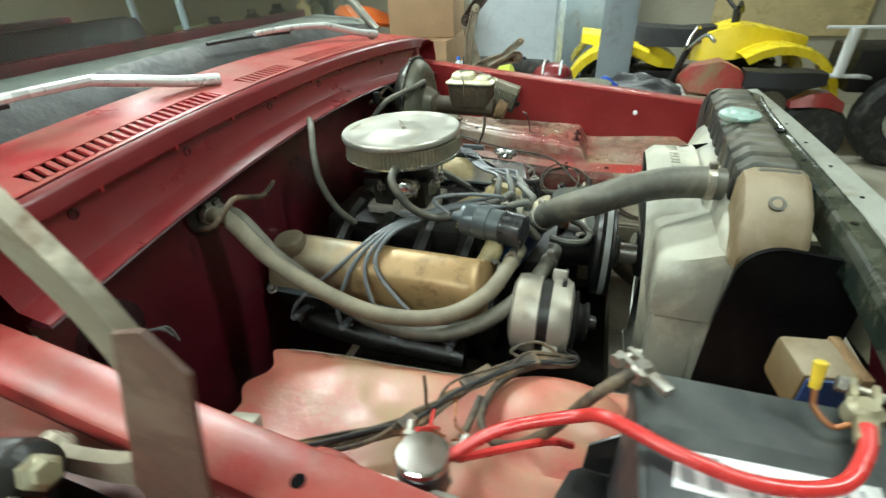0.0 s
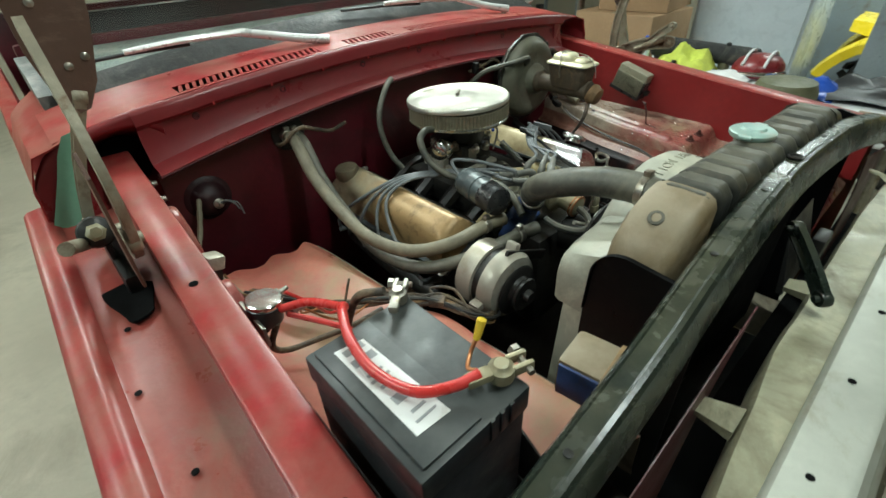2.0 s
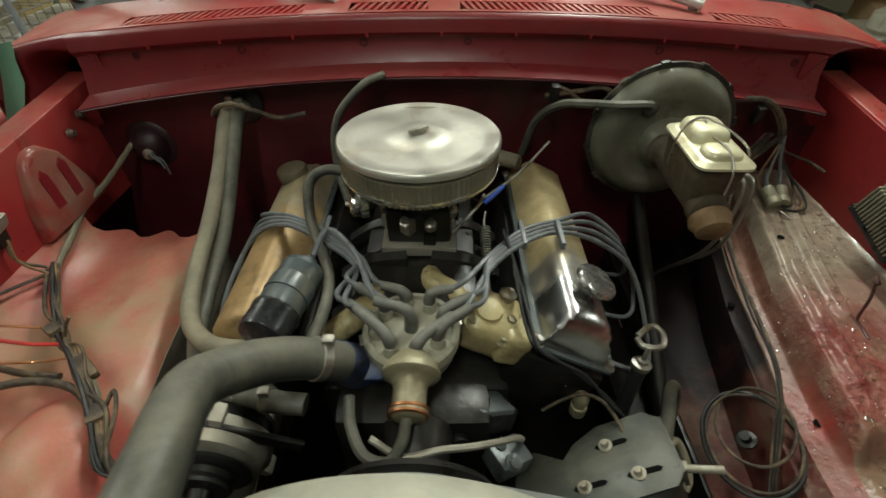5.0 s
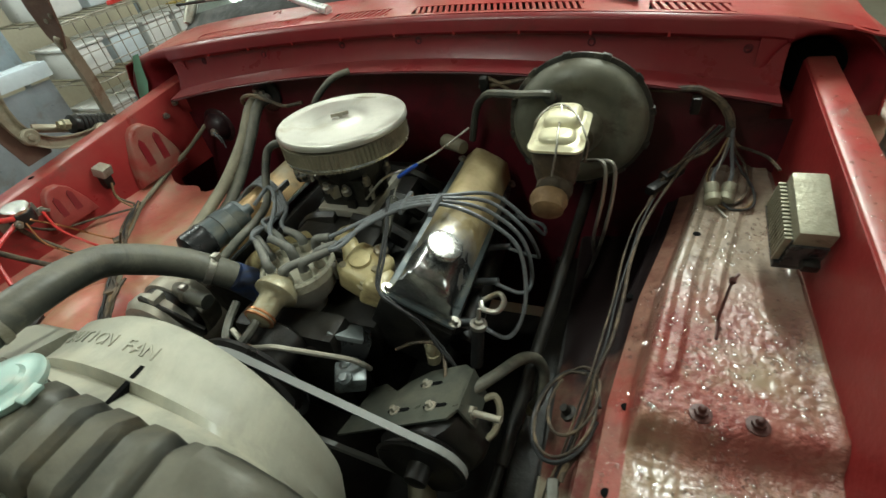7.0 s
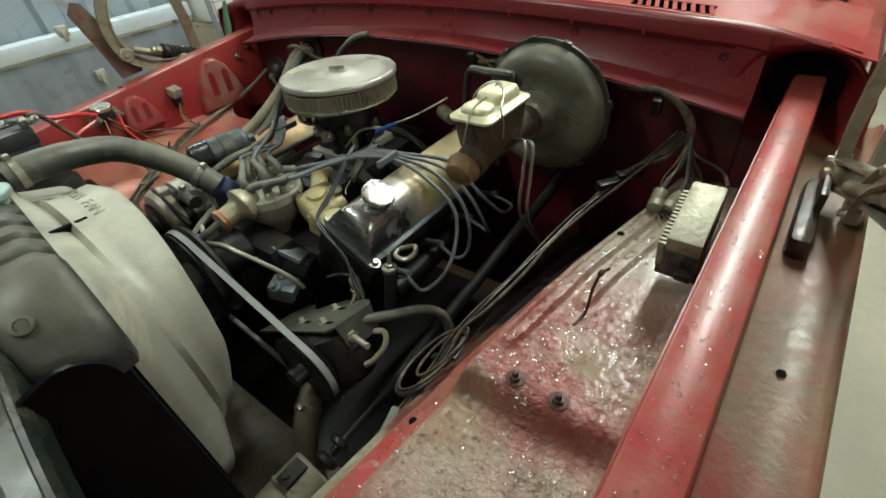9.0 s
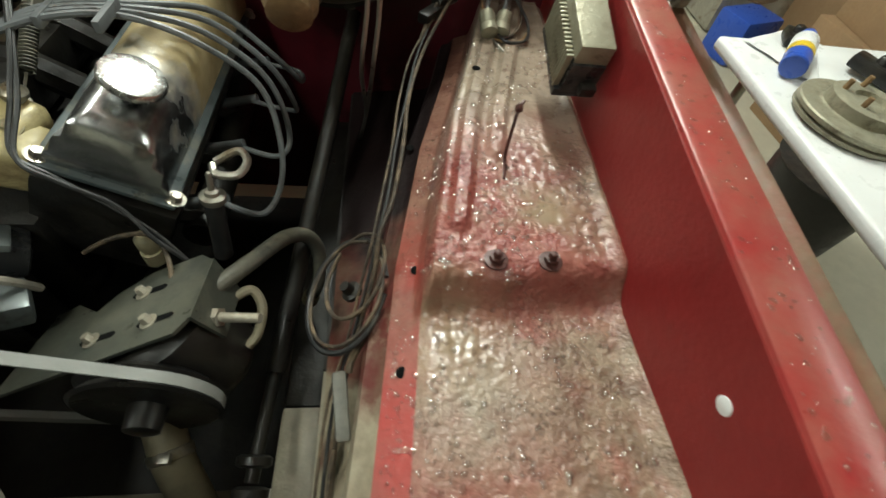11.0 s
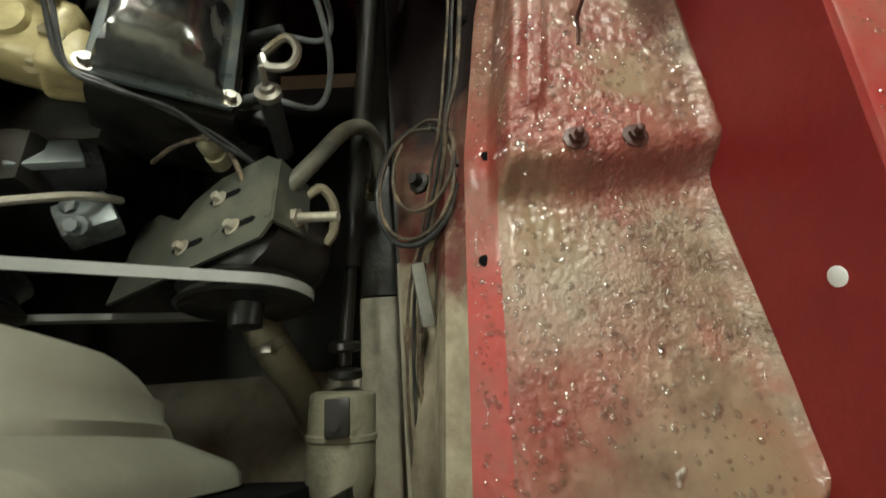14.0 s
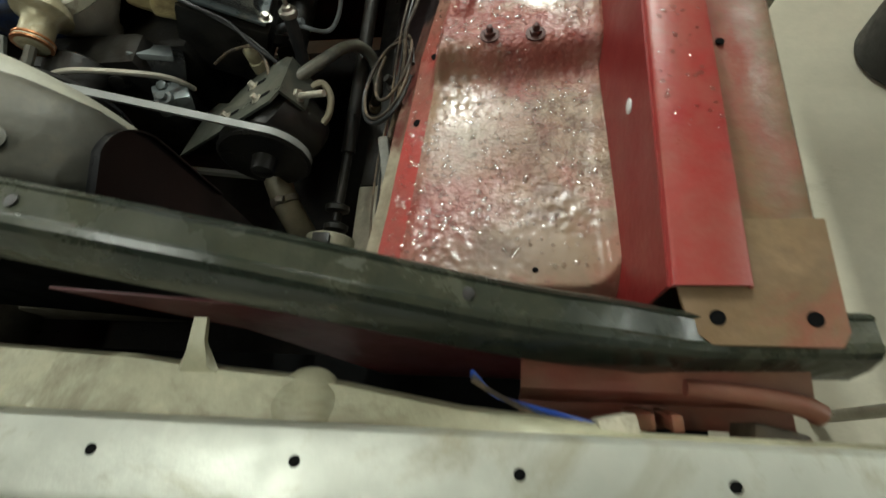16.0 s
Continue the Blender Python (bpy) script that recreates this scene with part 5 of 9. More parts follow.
part("end_cap", bm, CLEARDARK, coil, "black coil end cap")
bm = bm_new()
turned(bm, c0 + dv * 0.07, dv, [(0.032, 0), (0.033, 0.001), (0.033, 0.026), (0.032, 0.027)], 30)
part("clamp_band", bm, COILCAN, coil)
part("high_tension_lead", plug_wire([c1 + dv * 0.01, c1 + dv * 0.05 + Vector((0.01, 0, 0.02)), (-0.13, -0.16, 1.0), (-0.10, -0.225, 0.99), (-0.088, -0.242, 0.980)]), WIRE, coil)

# ---- cooling ----
rad = thing("radiator", (0.02, -0.66, 0.58), "dusty ribbed radiator with a plastic shroud", "radiator")
TX0, TX1 = -0.350, 0.328


def ysh(x):
    """The radiator stands a few degrees out of square."""
    return -0.012 - 0.062 * (x + 0.25)


loops = []
N = 96
for i in range(N + 1):
    x = lerp(TX0 + 0.09, TX1 - 0.09, i / N)
    u_ = (x - (TX0 + 0.115)) / 0.0475
    rib = 0.0
    if TX0 + 0.095 < x < TX1 - 0.095:
        ph = u_ - math.floor(u_)
        rib = 0.018 * min(1, (min(ph, 1 - ph) / 0.22)) ** 0.6 - 0.013
    e = 1.0
    top = 1.146 + rib - 0.014 * (1 - e)
    # ends slope down outside the ribs
    ins = 0.010 * (1 - e)
    d = ysh(x)
    loops.append([(x, y + d, z) for y, z in ((-0.612 - ins, 1.045), (-0.608 - ins + rib * 0.4, 1.06), (-0.611 - ins + rib * 0.6, top - 0.016), (-0.622, top - 0.003), (-0.630, top), (-0.676, top), (-0.684, top - 0.004),
                                             (-0.691 + ins - rib * 0.6, top - 0.018), (-0.693 + ins - rib * 0.4, 1.06), (-0.690 + ins, 1.045))])
bm = bm_new()
rings(bm, loops)
part("top_tank", bm, TANK, rad, "dusty ribbed top tank")
for s in (-1, 1):
    xe = TX0 - 0.004 if s < 0 else TX1 + 0.004
    bm = bm_new()
    loops = []
    for t, top, ins in ((0.0, 1.062, 0.016), (0.02, 1.074, 0.006), (0.18, 1.098, 0.001), (0.45, 1.128, 0.0), (0.75, 1.146, 0.0), (1.0, 1.1505, 0.0)):
        x = xe - s * 0.108 * t
        d = ysh(x)
        loops.append([(x, y + d, z) for y, z in ((-0.606 - ins, 1.04), (-0.605 - ins, top - 0.018), (-0.610 - ins, top - 0.006), (-0.622 - ins, top), (-0.65, top + 0.001), (-0.680 + ins, top), (-0.690 + ins, top - 0.006), (-0.695 + ins, top - 0.018), (-0.694 + ins, 1.04))])
    rings(bm, loops)
    part("tank_end", bm, TANKEND if s < 0 else TANK, rad, "brown stained tank end" if s < 0 else "dusty olive tank end")
    bm = bm_new()
    turned(bm, (xe - s * 0.045, (-0.65 if s < 0 else -0.665) + ysh(xe), 1.125), (s * 0.55, 0, 0.8), [(0.011, -0.002), (0.011, 0.001), (0.007, 0.0015), (0.006, -0.001)], 16)
    part("dimple", bm, TANK, rad)
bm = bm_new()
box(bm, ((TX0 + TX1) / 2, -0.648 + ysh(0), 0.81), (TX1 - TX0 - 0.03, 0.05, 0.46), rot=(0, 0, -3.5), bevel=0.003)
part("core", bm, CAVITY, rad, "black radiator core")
bm = bm_new()
turned(bm, (0.0, -0.661, 1.140), (0, 0, 1), [(0.024, 0), (0.024, 0.008), (0.032, 0.010), (0.035, 0.014), (0.035, 0.019), (0.031, 0.022), (0.020, 0.0225), (0.017, 0.026), (0.008, 0.027)], 40)
for k in (0, 1):
    box(bm, (0.0 + (0.035 if k else -0.035), -0.661, 1.158), (0.016, 0.020, 0.005), bevel=0.002)
part("pressure_cap", bm, CAPTEAL, rad, "pale teal radiator pressure cap")
# shroud: flat plate on the core, a barrel over the fan and a boxed shoulder
SC = (-0.033, 0.85)
SR = 0.228
n = 72


def box_rim(a, hw, hh, cx, cz):
    ca, sa = math.cos(a), math.sin(a)
    p = 7.0
    k = (abs(ca / hw) ** p + abs(sa / hh) ** p) ** (-1 / p)
    return (cx + k * ca, cz + k * sa)


loops = []
for (y, t, rr) in ((-0.624, 0.0, 0), (-0.612, 0.02, 0), (-0.604, 0.12, 0), (-0.600, 0.75, 0), (-0.598, 0.97, 0.016), (-0.592, 1.0, 0.012), (-0.575, 1.0, 0.010), (-0.545, 1.0, 0.010), (-0.530, 1.0, -0.002), (-0.527, 1.0, -0.004), (-0.531, 1.0, -0.006)):
    lp = []
    for i in range(n):
        a = i * math.tau / n
        x0, z0 = box_rim(a, 0.288, 0.24, -0.042, 0.85)
        x1, z1 = SC[0] + (SR + rr) * math.cos(a), SC[1] + (SR + rr) * math.sin(a)
        rim = (0.014 * math.sin(a) - 0.018 * max(0, math.cos(a)) ** 2) if t == 1.0 and y > -0.55 else 0.0
        low = min(1.0, max(0.0, 0.06 - math.sin(a)) / 0.45) if math.cos(a) > 0 else 0.0
        if t == 1.0:
            rim -= 0.018 * low * (1 if y > -0.55 else 0)
        back = (ysh(x0) + 0.004) * (1 - t)
        lp.append((lerp(x0, x1, t), y + rim + back, lerp(z0, z1, t)))
    loops.append(lp)
bm = bm_new()
rings(bm, loops, False, False)
shroud = part("fan_shroud", bm, SHROUD, rad, "dusty grey plastic fan shroud")
bm = bm_new()
lp = lambda y, g, dz: [(-0.335 + g, y, 0.925 + g), (-0.335 + g, y, 0.985 - g), (-0.318, y, 1.012 + dz - g), (-0.29, y, 1.022 + dz - g), (-0.20, y, 1.030 + dz - g), (-0.20, y, 0.925 + g)]
rings(bm, [lp(-0.618, 0.0, 0.03), lp(-0.585, 0.0, 0.018), lp(-0.540, 0.0, 0.004), lp(-0.530, 0.003, 0.0), lp(-0.526, 0.012, -0.004)])
part("shroud_shoulder", bm, SHROUD, rad, "boxed shroud shoulder")
bm = bm_new()
box(bm, (-0.315, -0.575, 0.80), (0.035, 0.07, 0.24), rot=(0, 6, 0), bevel=0.006)
part("shroud_leg", bm, SHROUD, rad, "lower shroud flange")
bm = bm_new()
box(bm, (0.028, -0.604, 1.0795), (0.006, 0.052, 0.012), rot=(-8, 14, 8), bevel=0.001)
part("slot", bm, CAVITY, rad)


def lettering(name, text, size, m, mat, parent, depth=0.0008):
    c = bpy.data.curves.new(name, "FONT")
    c.body, c.size, c.extrude, c.align_x = text, size, depth, "CENTER"
    o = bpy.data.objects.new(name, c)
    scene.collection.objects.link(o)
    dg = bpy.context.evaluated_depsgraph_get()
    me = bpy.data.meshes.new_from_object(o.evaluated_get(dg))
    bpy.data.objects.remove(o)
    me.transform(m)
    me.materials.append(mat)
    ob = new(name, me)
    ob.parent = parent
    if parent.type == "EMPTY":
        ob.matrix_parent_inverse = Matrix.Translation(-Vector(parent.location))
    return ob


for i, ch in enumerate("CAUTION FAN"):
    if ch == " ":
        continue
    a = radians(96) + (5 - i) * 0.066
    r = SR + 0.0100
    m = Matrix.Translation((SC[0] + r * math.cos(a), -0.569, SC[1] + r * math.sin(a))) @ Matrix.Rotation(a - radians(90), 4, "Y").inverted()
    lettering("letter", ch, 0.024, m, SHROUD, shroud, 0.0014)
# fan and clutch
fan = thing("cooling_fan", (SC[0], -0.55, SC[1]), "black steel cooling fan inside the shroud", "fan")
for k in range(6):
    bm = bm_new()
    f = Matrix.Rotation(k * math.tau / 6, 3, "Y")
    loops = []
    for r in (0.05, 0.12, 0.19):
        loops.append([tuple(Vector((SC[0], -0.565, SC[1])) + f @ Vector((x, y, r))) for x, y in ((-0.03, -0.016), (0.03, 0.016), (0.03, 0.018), (-0.03, -0.014))])
    rings(bm, loops)
    part("blade", bm, BLACK, fan)
bm = bm_new()
cyl(bm, (SC[0], -0.58, SC[1]), (SC[0], -0.535, SC[1]), 0.05, 0.05, 24, 0.006)
part("hub", bm, BLACK, fan)
bm = bm_new()
cyl(bm, (SC[0], -0.536, SC[1]), (SC[0], -0.495, SC[1]), 0.022, 0.022, 24, 0.003)
part("spacer", bm, STEEL, fan, "bare steel fan spacer")
bm = bm_new()
cyl(bm, (SC[0], -0.497, SC[1]), (SC[0], -0.47, SC[1]), 0.036, 0.036, 24, 0.004)
part("clutch", bm, RUBBER, fan)
bm = bm_new()
turned(bm, (SC[0], -0.445, SC[1]), (0, -1, 0), [(0.03, -0.01), (0.10, 0.0), (0.104, 0.008), (0.097, 0.016), (0.094, 0.022), (0.097, 0.028), (0.104, 0.036), (0.095, 0.038), (0.04, 0.03)], 48)
part("pulley", bm, BLACK, fan, "black water pump pulley")
# side baffles
for s, x in ((-1, -0.375), (1, 0.365)):
    b = bm_new()
    o = 0.0 if s < 0 else -0.068
    f = 0.0 if s < 0 else 0.02
    out = [(-0.765, 0.62), (-0.765, 1.075 + f), (-0.755, 1.086 + f)]
    for k in range(9):
        a = radians(90 - 80 * k / 8)
        out.append((-0.66 + o * 0.9 + (0.05 + o * 0.1) * math.cos(a), 1.045 + f + 0.05 * math.sin(a)))
    out += [(-0.607 + o, 0.98), (-0.607 + o, 0.62)]
    slab(b, out, x - 0.0015, x + 0.0015, "yz")
    fl = []
    for (yy, zz) in out[1:-1]:
        fl.append([(x - s * 0.001, yy, zz), (x + s * 0.006, yy, zz)])
    sheet(b, fl, 0.0015)
    part("side_baffle", b, BAFFLE, rad, "black sheet metal side baffle")


def hose(name, pts, r, mat, label, seg=14, ends=(), clampmat=None):
    t = thing(name, pts[0], label, "hose")
    b = bm_new()
    tube(b, pts, r, seg, 10, 0.02)
    pipe = part("tube", b, mat, t)
    if not ends:
        ends = [(pts[0], Vector(pts[1]) - Vector(pts[0])), (pts[-2], Vector(pts[-1]) - Vector(pts[-2]))]
    for p, d in ends:
        b = bm_new()
        turned(b, Vector(p) - Vector(d).normalized() * 0.006, d, [(r + 0.0008, 0), (r + 0.002, 0.001), (r + 0.002, 0.012), (r + 0.0008, 0.013)], 24)
        f = frame_of(d)
        q = Vector(p) + f @ Vector((0, r + 0.005, 0))
        box(b, q, (0.014, 0.012, 0.010), bevel=0.002)
        part("hose_clamp", b, clampmat or STEEL, pipe)
    return t


hose("radiator_hose", [(-0.206, -0.612, 1.103), (-0.208, -0.575, 1.104), (-0.214, -0.52, 1.098), (-0.226, -0.465, 1.083), (-0.229, -0.425, 1.065), (-0.205, -0.385, 1.035), (-0.175, -0.355, 1.005), (-0.145, -0.335, 0.975), (-0.128, -0.322, 0.952)], 0.0255, RUBBER,
     "dusty black upper radiator hose", 20, [((-0.207, -0.592, 1.1035), (0, 1, 0)), ((-0.150, -0.338, 0.980), (0.30, 0.18, -0.28))])
bm = bm_new()
cyl(bm, (-0.136, -0.318, 0.95), (-0.12, -0.27, 0.86), 0.026, 0.034, 20)
box(bm, (-0.125, -0.285, 0.875), (0.09, 0.03, 0.07), rot=(30, 0, 0), bevel=0.006)
solo("thermostat_housing", bm, BLUEPAINT, "blue painted thermostat housing at the hose", "thermostat housing")
hose("heater_hose", [(-0.424, 0.215, 1.058), (-0.424, 0.17, 1.05), (-0.43, 0.10, 0.985), (-0.43, 0.0, 0.93), (-0.425, -0.10, 0.90), (-0.395, -0.20, 0.895), (-0.335, -0.265, 0.912), (-0.25, -0.293, 0.932), (-0.2, -0.3, 0.93)], 0.0145, TANHOSE, "tan dusty heater hose from the firewall")
hose("heater_hose", [(-0.405, 0.215, 1.055), (-0.405, 0.17, 1.045), (-0.412, 0.10, 0.975), (-0.412, 0.0, 0.905), (-0.412, -0.12, 0.86), (-0.385, -0.23, 0.86), (-0.32, -0.315, 0.895), (-0.22, -0.36, 0.923), (-0.17, -0.365, 0.92)], 0.0145, RUBBER, "dark dusty heater hose from the firewall")
hose("lower_radiator_hose", [(0.30, -0.60, 0.55), (0.285, -0.55, 0.60), (0.26, -0.50, 0.66), (0.23, -0.42, 0.70)], 0.024, TANHOSE, "grey-green lower radiator hose")

# alternator
alt = thing("alternator", (-0.296, -0.36, 0.79), "cast alloy alternator with a black pulley", "alternator")
bm = bm_new()
turned(bm, (-0.297, -0.335, 0.856), (0, -1, 0), [(0.03, -0.03), (0.055, -0.028), (0.070, -0.02), (0.073, 0.0), (0.073, 0.022), (0.066, 0.024)], 40)
part("rear_case", bm, ALU, alt, "dusty alloy rear case")
bm = bm_new()
turned(bm, (-0.297, -0.359, 0.856), (0, -1, 0), [(0.067, 0), (0.067, 0.018)], 40)
part("stator", bm, GRIME, alt)
bm = bm_new()
turned(bm, (-0.297, -0.377, 0.856), (0, -1, 0), [(0.073, 0), (0.074, 0.02), (0.066, 0.034), (0.04, 0.04), (0.02, 0.042)], 40)
for a in (70, 190, 310):
    box(bm, (-0.297 + 0.078 * math.cos(radians(a)), -0.385, 0.856 + 0.078 * math.sin(radians(a))), (0.022, 0.026, 0.016), rot=(0, -a, 0), bevel=0.004)
front_case = part("front_case", bm, ALU, alt, "dusty alloy front case")
bm = bm_new()
turned(bm, (-0.295, -0.417, 0.853), (0, -1, 0), [(0.052, 0), (0.055, 0.003), (0.052, 0.006), (0.034, 0.008), (0.030, 0.014), (0.034, 0.02), (0.036, 0.022), (0.034, 0.026), (0.014, 0.028), (0.012, 0.04)], 36)
part("pulley", bm, BLACK, front_case, "black fan and pulley")
bm = bm_new()
box(bm, (-0.24, -0.395, 0.90), (0.14, 0.008, 0.022), rot=(0, 25, 0), bevel=0.003)
part("adjuster_arm", bm, GRIME, alt)

# brass sender and small plumbing at the engine's front
snd = thing("fuel_filter", (-0.031, -0.346, 0.88), "dusty brass canister on the timing cover", "fuel filter")
FAX = (-0.02, -1, -0.16)
bm = bm_new()
turned(bm, (-0.038, -0.330, 0.932), FAX, [(0.020, -0.03), (0.034, -0.014), (0.0385, -0.004), (0.0390, 0), (0.037, 0.003), (0.029, 0.006), (0.024, 0.011), (0.022, 0.018), (0.0215, 0.042), (0.025, 0.045), (0.0255, 0.052), (0.020, 0.056), (0.010, 0.057)], 34)
part("canister", bm, BRASS, snd)
for h in (0.043, 0.050):
    bm = bm_new()
    turned(bm, Vector((-0.038, -0.330, 0.932)) + Vector(FAX).normalized() * h, FAX, [(0.0245, 0), (0.0265, 0.001), (0.0265, 0.004), (0.0245, 0.005)], 24)
    part("band", bm, COPPER, snd)
part("fuel_hose", plug_wire([(-0.041, -0.385, 0.923), (-0.046, -0.412, 0.914), (-0.062, -0.430, 0.902), (-0.092, -0.420, 0.900), (-0.112, -0.385, 0.905), (-0.118, -0.35, 0.915)], 0.0075), RUBBER, snd, "grey rubber fuel hose")
part("steel_line", plug_wire([(-0.085, -0.405, 0.912), (-0.045, -0.420, 0.896), (0.0, -0.414, 0.901), (0.035, -0.407, 0.894), (0.075, -0.388, 0.868), (0.104, -0.368, 0.838), (0.116, -0.356, 0.812), (0.118, -0.345, 0.785)], 0.0048), ALU, snd, "pale bare steel line")
part("hose_clamp", plug_wire([(-0.058, -0.424, 0.912), (-0.063, -0.437, 0.906), (-0.066, -0.430, 0.893), (-0.060, -0.418, 0.895)], 0.002), STEEL, snd)
bm = bm_new()
wp = thing("water_pump", (CX, -0.33, 0.62), "greasy water pump and timing cover", "water pump")
box(bm, (CX, -0.33, 0.74), (0.22, 0.07, 0.26), bevel=0.02)
part("timing_cover", bm, GRIME, wp)
bm = bm_new()
cyl(bm, (SC[0], -0.36, SC[1]), (SC[0], -0.445, SC[1]), 0.05, 0.04, 28, 0.006)
part("nose", bm, GRIME, wp)
fp = thing("fuel_pump", (0.07, -0.32, 0.80), "greasy fuel pump with a pale steel face", "fuel pump")
bm = bm_new()
box(bm, (0.062, -0.318, 0.822), (0.090, 0.060, 0.040), rot=(-16, 30, 24), bevel=0.008)
part("body", bm, CLEARDARK, fp)
bm = bm_new()
box(bm, (0.070, -0.320, 0.846), (0.066, 0.046, 0.010), rot=(-16, 30, 24), bevel=0.003)
part("face_plate", bm, PUMPFACE, fp, "dull blue-grey steel face")
bm = bm_new()
box(bm, (0.095, -0.375, 0.795), (0.055, 0.045, 0.035), rot=(0, 16, 30), bevel=0.006)
turned(bm, (0.10, -0.39, 0.812), (0.1, -0.4, 1), [(0.012, 0), (0.012, 0.008), (0.007, 0.010), (0.007, 0.018)], 10)
turned(bm, (0.085, -0.365, 0.812), (0.1, -0.2, 1), [(0.009, 0), (0.009, 0.008), (0.005, 0.010)], 6)
part("valve_block", bm, PUMPFACE, fp)
bm = bm_new()
turned(bm, (0.02, -0.345, 0.83), (0.2, -1, 0.25), [(0.018, -0.02), (0.018, 0.02), (0.013, 0.022), (0.013, 0.036), (0.006, 0.038)], 14)
part("inlet", bm, GRIME, fp)
drape = thing("engine_wiring", (0.16, -0.26, 0.90), "thin black wires draped over the chrome cover", "wiring")
for k in range(2):
    bm = bm_new()
    o = 0.007 * k
    tube(bm, [(0.098, -0.115 + o, 0.998), (0.112, -0.165 + o, 0.975), (0.118 + o, -0.215, 0.945), (0.130 + o, -0.268 - o, 0.922), (0.160 + o, -0.278 - o, 0.900), (0.205 + o, -0.288, 0.868), (0.245, -0.300 - o, 0.835), (0.278, -0.318, 0.800), (0.30, -0.33, 0.76)], 0.0028, 7, 8)
    part("wire", bm, BLACKRUBBER, drape)

# steering pump, bracket and belt
psp = thing("steering_pump", (0.26, -0.42, 0.66), "black power steering pump on a slotted bracket", "steering pump")
b1_, b2_, b3_ = Vector((0.235, -0.358, 0.806)), Vector((0.262, -0.406, 0.828)), Vector((0.195, -0.412, 0.796))
nrm = (b2_ - b1_).cross(b3_ - b1_).normalized()
if nrm.z < 0:
    nrm = -nrm
ux = (b2_ - b3_).normalized()
uy = nrm.cross(ux)
mid_ = (b1_ + b2_ + b3_) / 3


def onplate(u, v, h=0.0):
    return tuple(mid_ + ux * u + uy * v + nrm * h)


out = [(-0.15, -0.055), (0.075, -0.045), (0.088, -0.03), (0.088, 0.055), (0.07, 0.07), (0.0, 0.068), (-0.04, 0.05), (-0.06, 0.03), (-0.10, 0.055), (-0.13, 0.05)]
bm = bm_new()
rings(bm, [[onplate(u, v, -0.012) for u, v in out], [onplate(u, v, -0.008) for u, v in out]])
rings(bm, [[onplate(0.086, v, h) for v, h in ((-0.03, -0.008), (0.055, -0.008), (0.05, -0.06), (-0.02, -0.06))], [onplate(0.091, v, h) for v, h in ((-0.03, -0.008), (0.055, -0.008), (0.05, -0.06), (-0.02, -0.06))]])
part("bracket", bm, BRACKET, psp, "dusty olive slotted bracket")
for q in (b1_, b2_, b3_):
    b = bm_new()
    bolt(b, q - nrm * 0.008, nrm, 0.0058, 0.010)
    part("bracket_bolt", b, ALU, psp)
    d = (q - mid_)
    b = bm_new()
    c = q - nrm * 0.0076 + ux * 0.008
    rings(b, [[tuple(c + ux * x + uy * y + nrm * h) for x, y in ((-0.02, -0.004), (0.02, -0.004), (0.024, 0), (0.02, 0.004), (-0.02, 0.004), (-0.024, 0))] for h in (0, 0.0004)])
    part("slot", b, CAVITY, psp)
bm = bm_new()
turned(bm, mid_ - nrm * 0.02 + ux * 0.02, -nrm, [(0.05, 0), (0.062, 0.01), (0.065, 0.09), (0.05, 0.11)], 28)
part("reservoir", bm, BLACK, psp)
bm = bm_new()
turned(bm, (0.262, -0.455, 0.755), (0, -1, 0), [(0.04, -0.02), (0.070, 0), (0.075, 0.002), (0.066, 0.010), (0.075, 0.020), (0.070, 0.023), (0.055, 0.018), (0.02, 0.02), (0.018, 0.045), (0.012, 0.047)], 40)
part("pulley", bm, BLACK, psp, "black belt pulley")
bm = bm_new()
cyl(bm, (0.33, -0.398, 0.815), (0.378, -0.405, 0.826), 0.0055, 0.0055, 12)
turned(bm, (0.327, -0.3975, 0.814), (0.055, -0.008, 0.013), [(0.011, 0), (0.011, 0.007)], 6)
part("adjuster_bolt", bm, ALU, psp)
bm = bm_new()
pts = []
pa, ra = Vector((0.262, -0.467, 0.755)), 0.071
pb, rb = Vector((SC[0], -0.467, SC[1])), 0.099
d = pb - pa
base = math.atan2(d.z, d.x)
for k in range(17):
    a = base - math.pi / 2 - math.pi * k / 16
    pts.append(pa + Vector((ra * math.cos(a), 0, ra * math.sin(a))))
for k in range(17):
    a = base + math.pi / 2 - math.pi * k / 16
    pts.append(pb + Vector((rb * math.cos(a), 0, rb * math.sin(a))))
lo = [[], [], [], []]
loops = []
for i, p in enumerate(pts):
    q = pa if i < 17 else pb
    o = (p - q).normalized()
    loops.append([tuple(p + o * 0.003 + Vector((0, -0.006, 0))), tuple(p + o * 0.003 + Vector((0, 0.006, 0))), tuple(p - o * 0.005 + Vector((0, 0.004, 0))), tuple(p - o * 0.005 + Vector((0, -0.004, 0)))])
loops.append(loops[0])
rings(bm, loops, False, False)
solo("fan_belt", bm, BELT, "worn grey fan belt between the pulleys", "belt")
# dipstick
dip = thing("dipstick", (0.30, -0.25, 0.75), "black dipstick tube with a metal handle", "dipstick")
bm = bm_new()
cyl(bm, (0.297, -0.275, 0.76), (0.305, -0.262, 0.855), 0.012, 0.011, 16, 0.002)
part("tube", bm, BLACKRUBBER, dip)
bm = bm_new()
turned(bm, (0.305, -0.262, 0.852), (0.08, 0.13, 1), [(0.014, 0), (0.015, 0.003), (0.015, 0.009), (0.009, 0.011), (0.008, 0.016), (0.004, 0.018), (0.0035, 0.04), (0.002, 0.042)], 18)
part("handle", bm, STEEL, dip)
bm = bm_new()
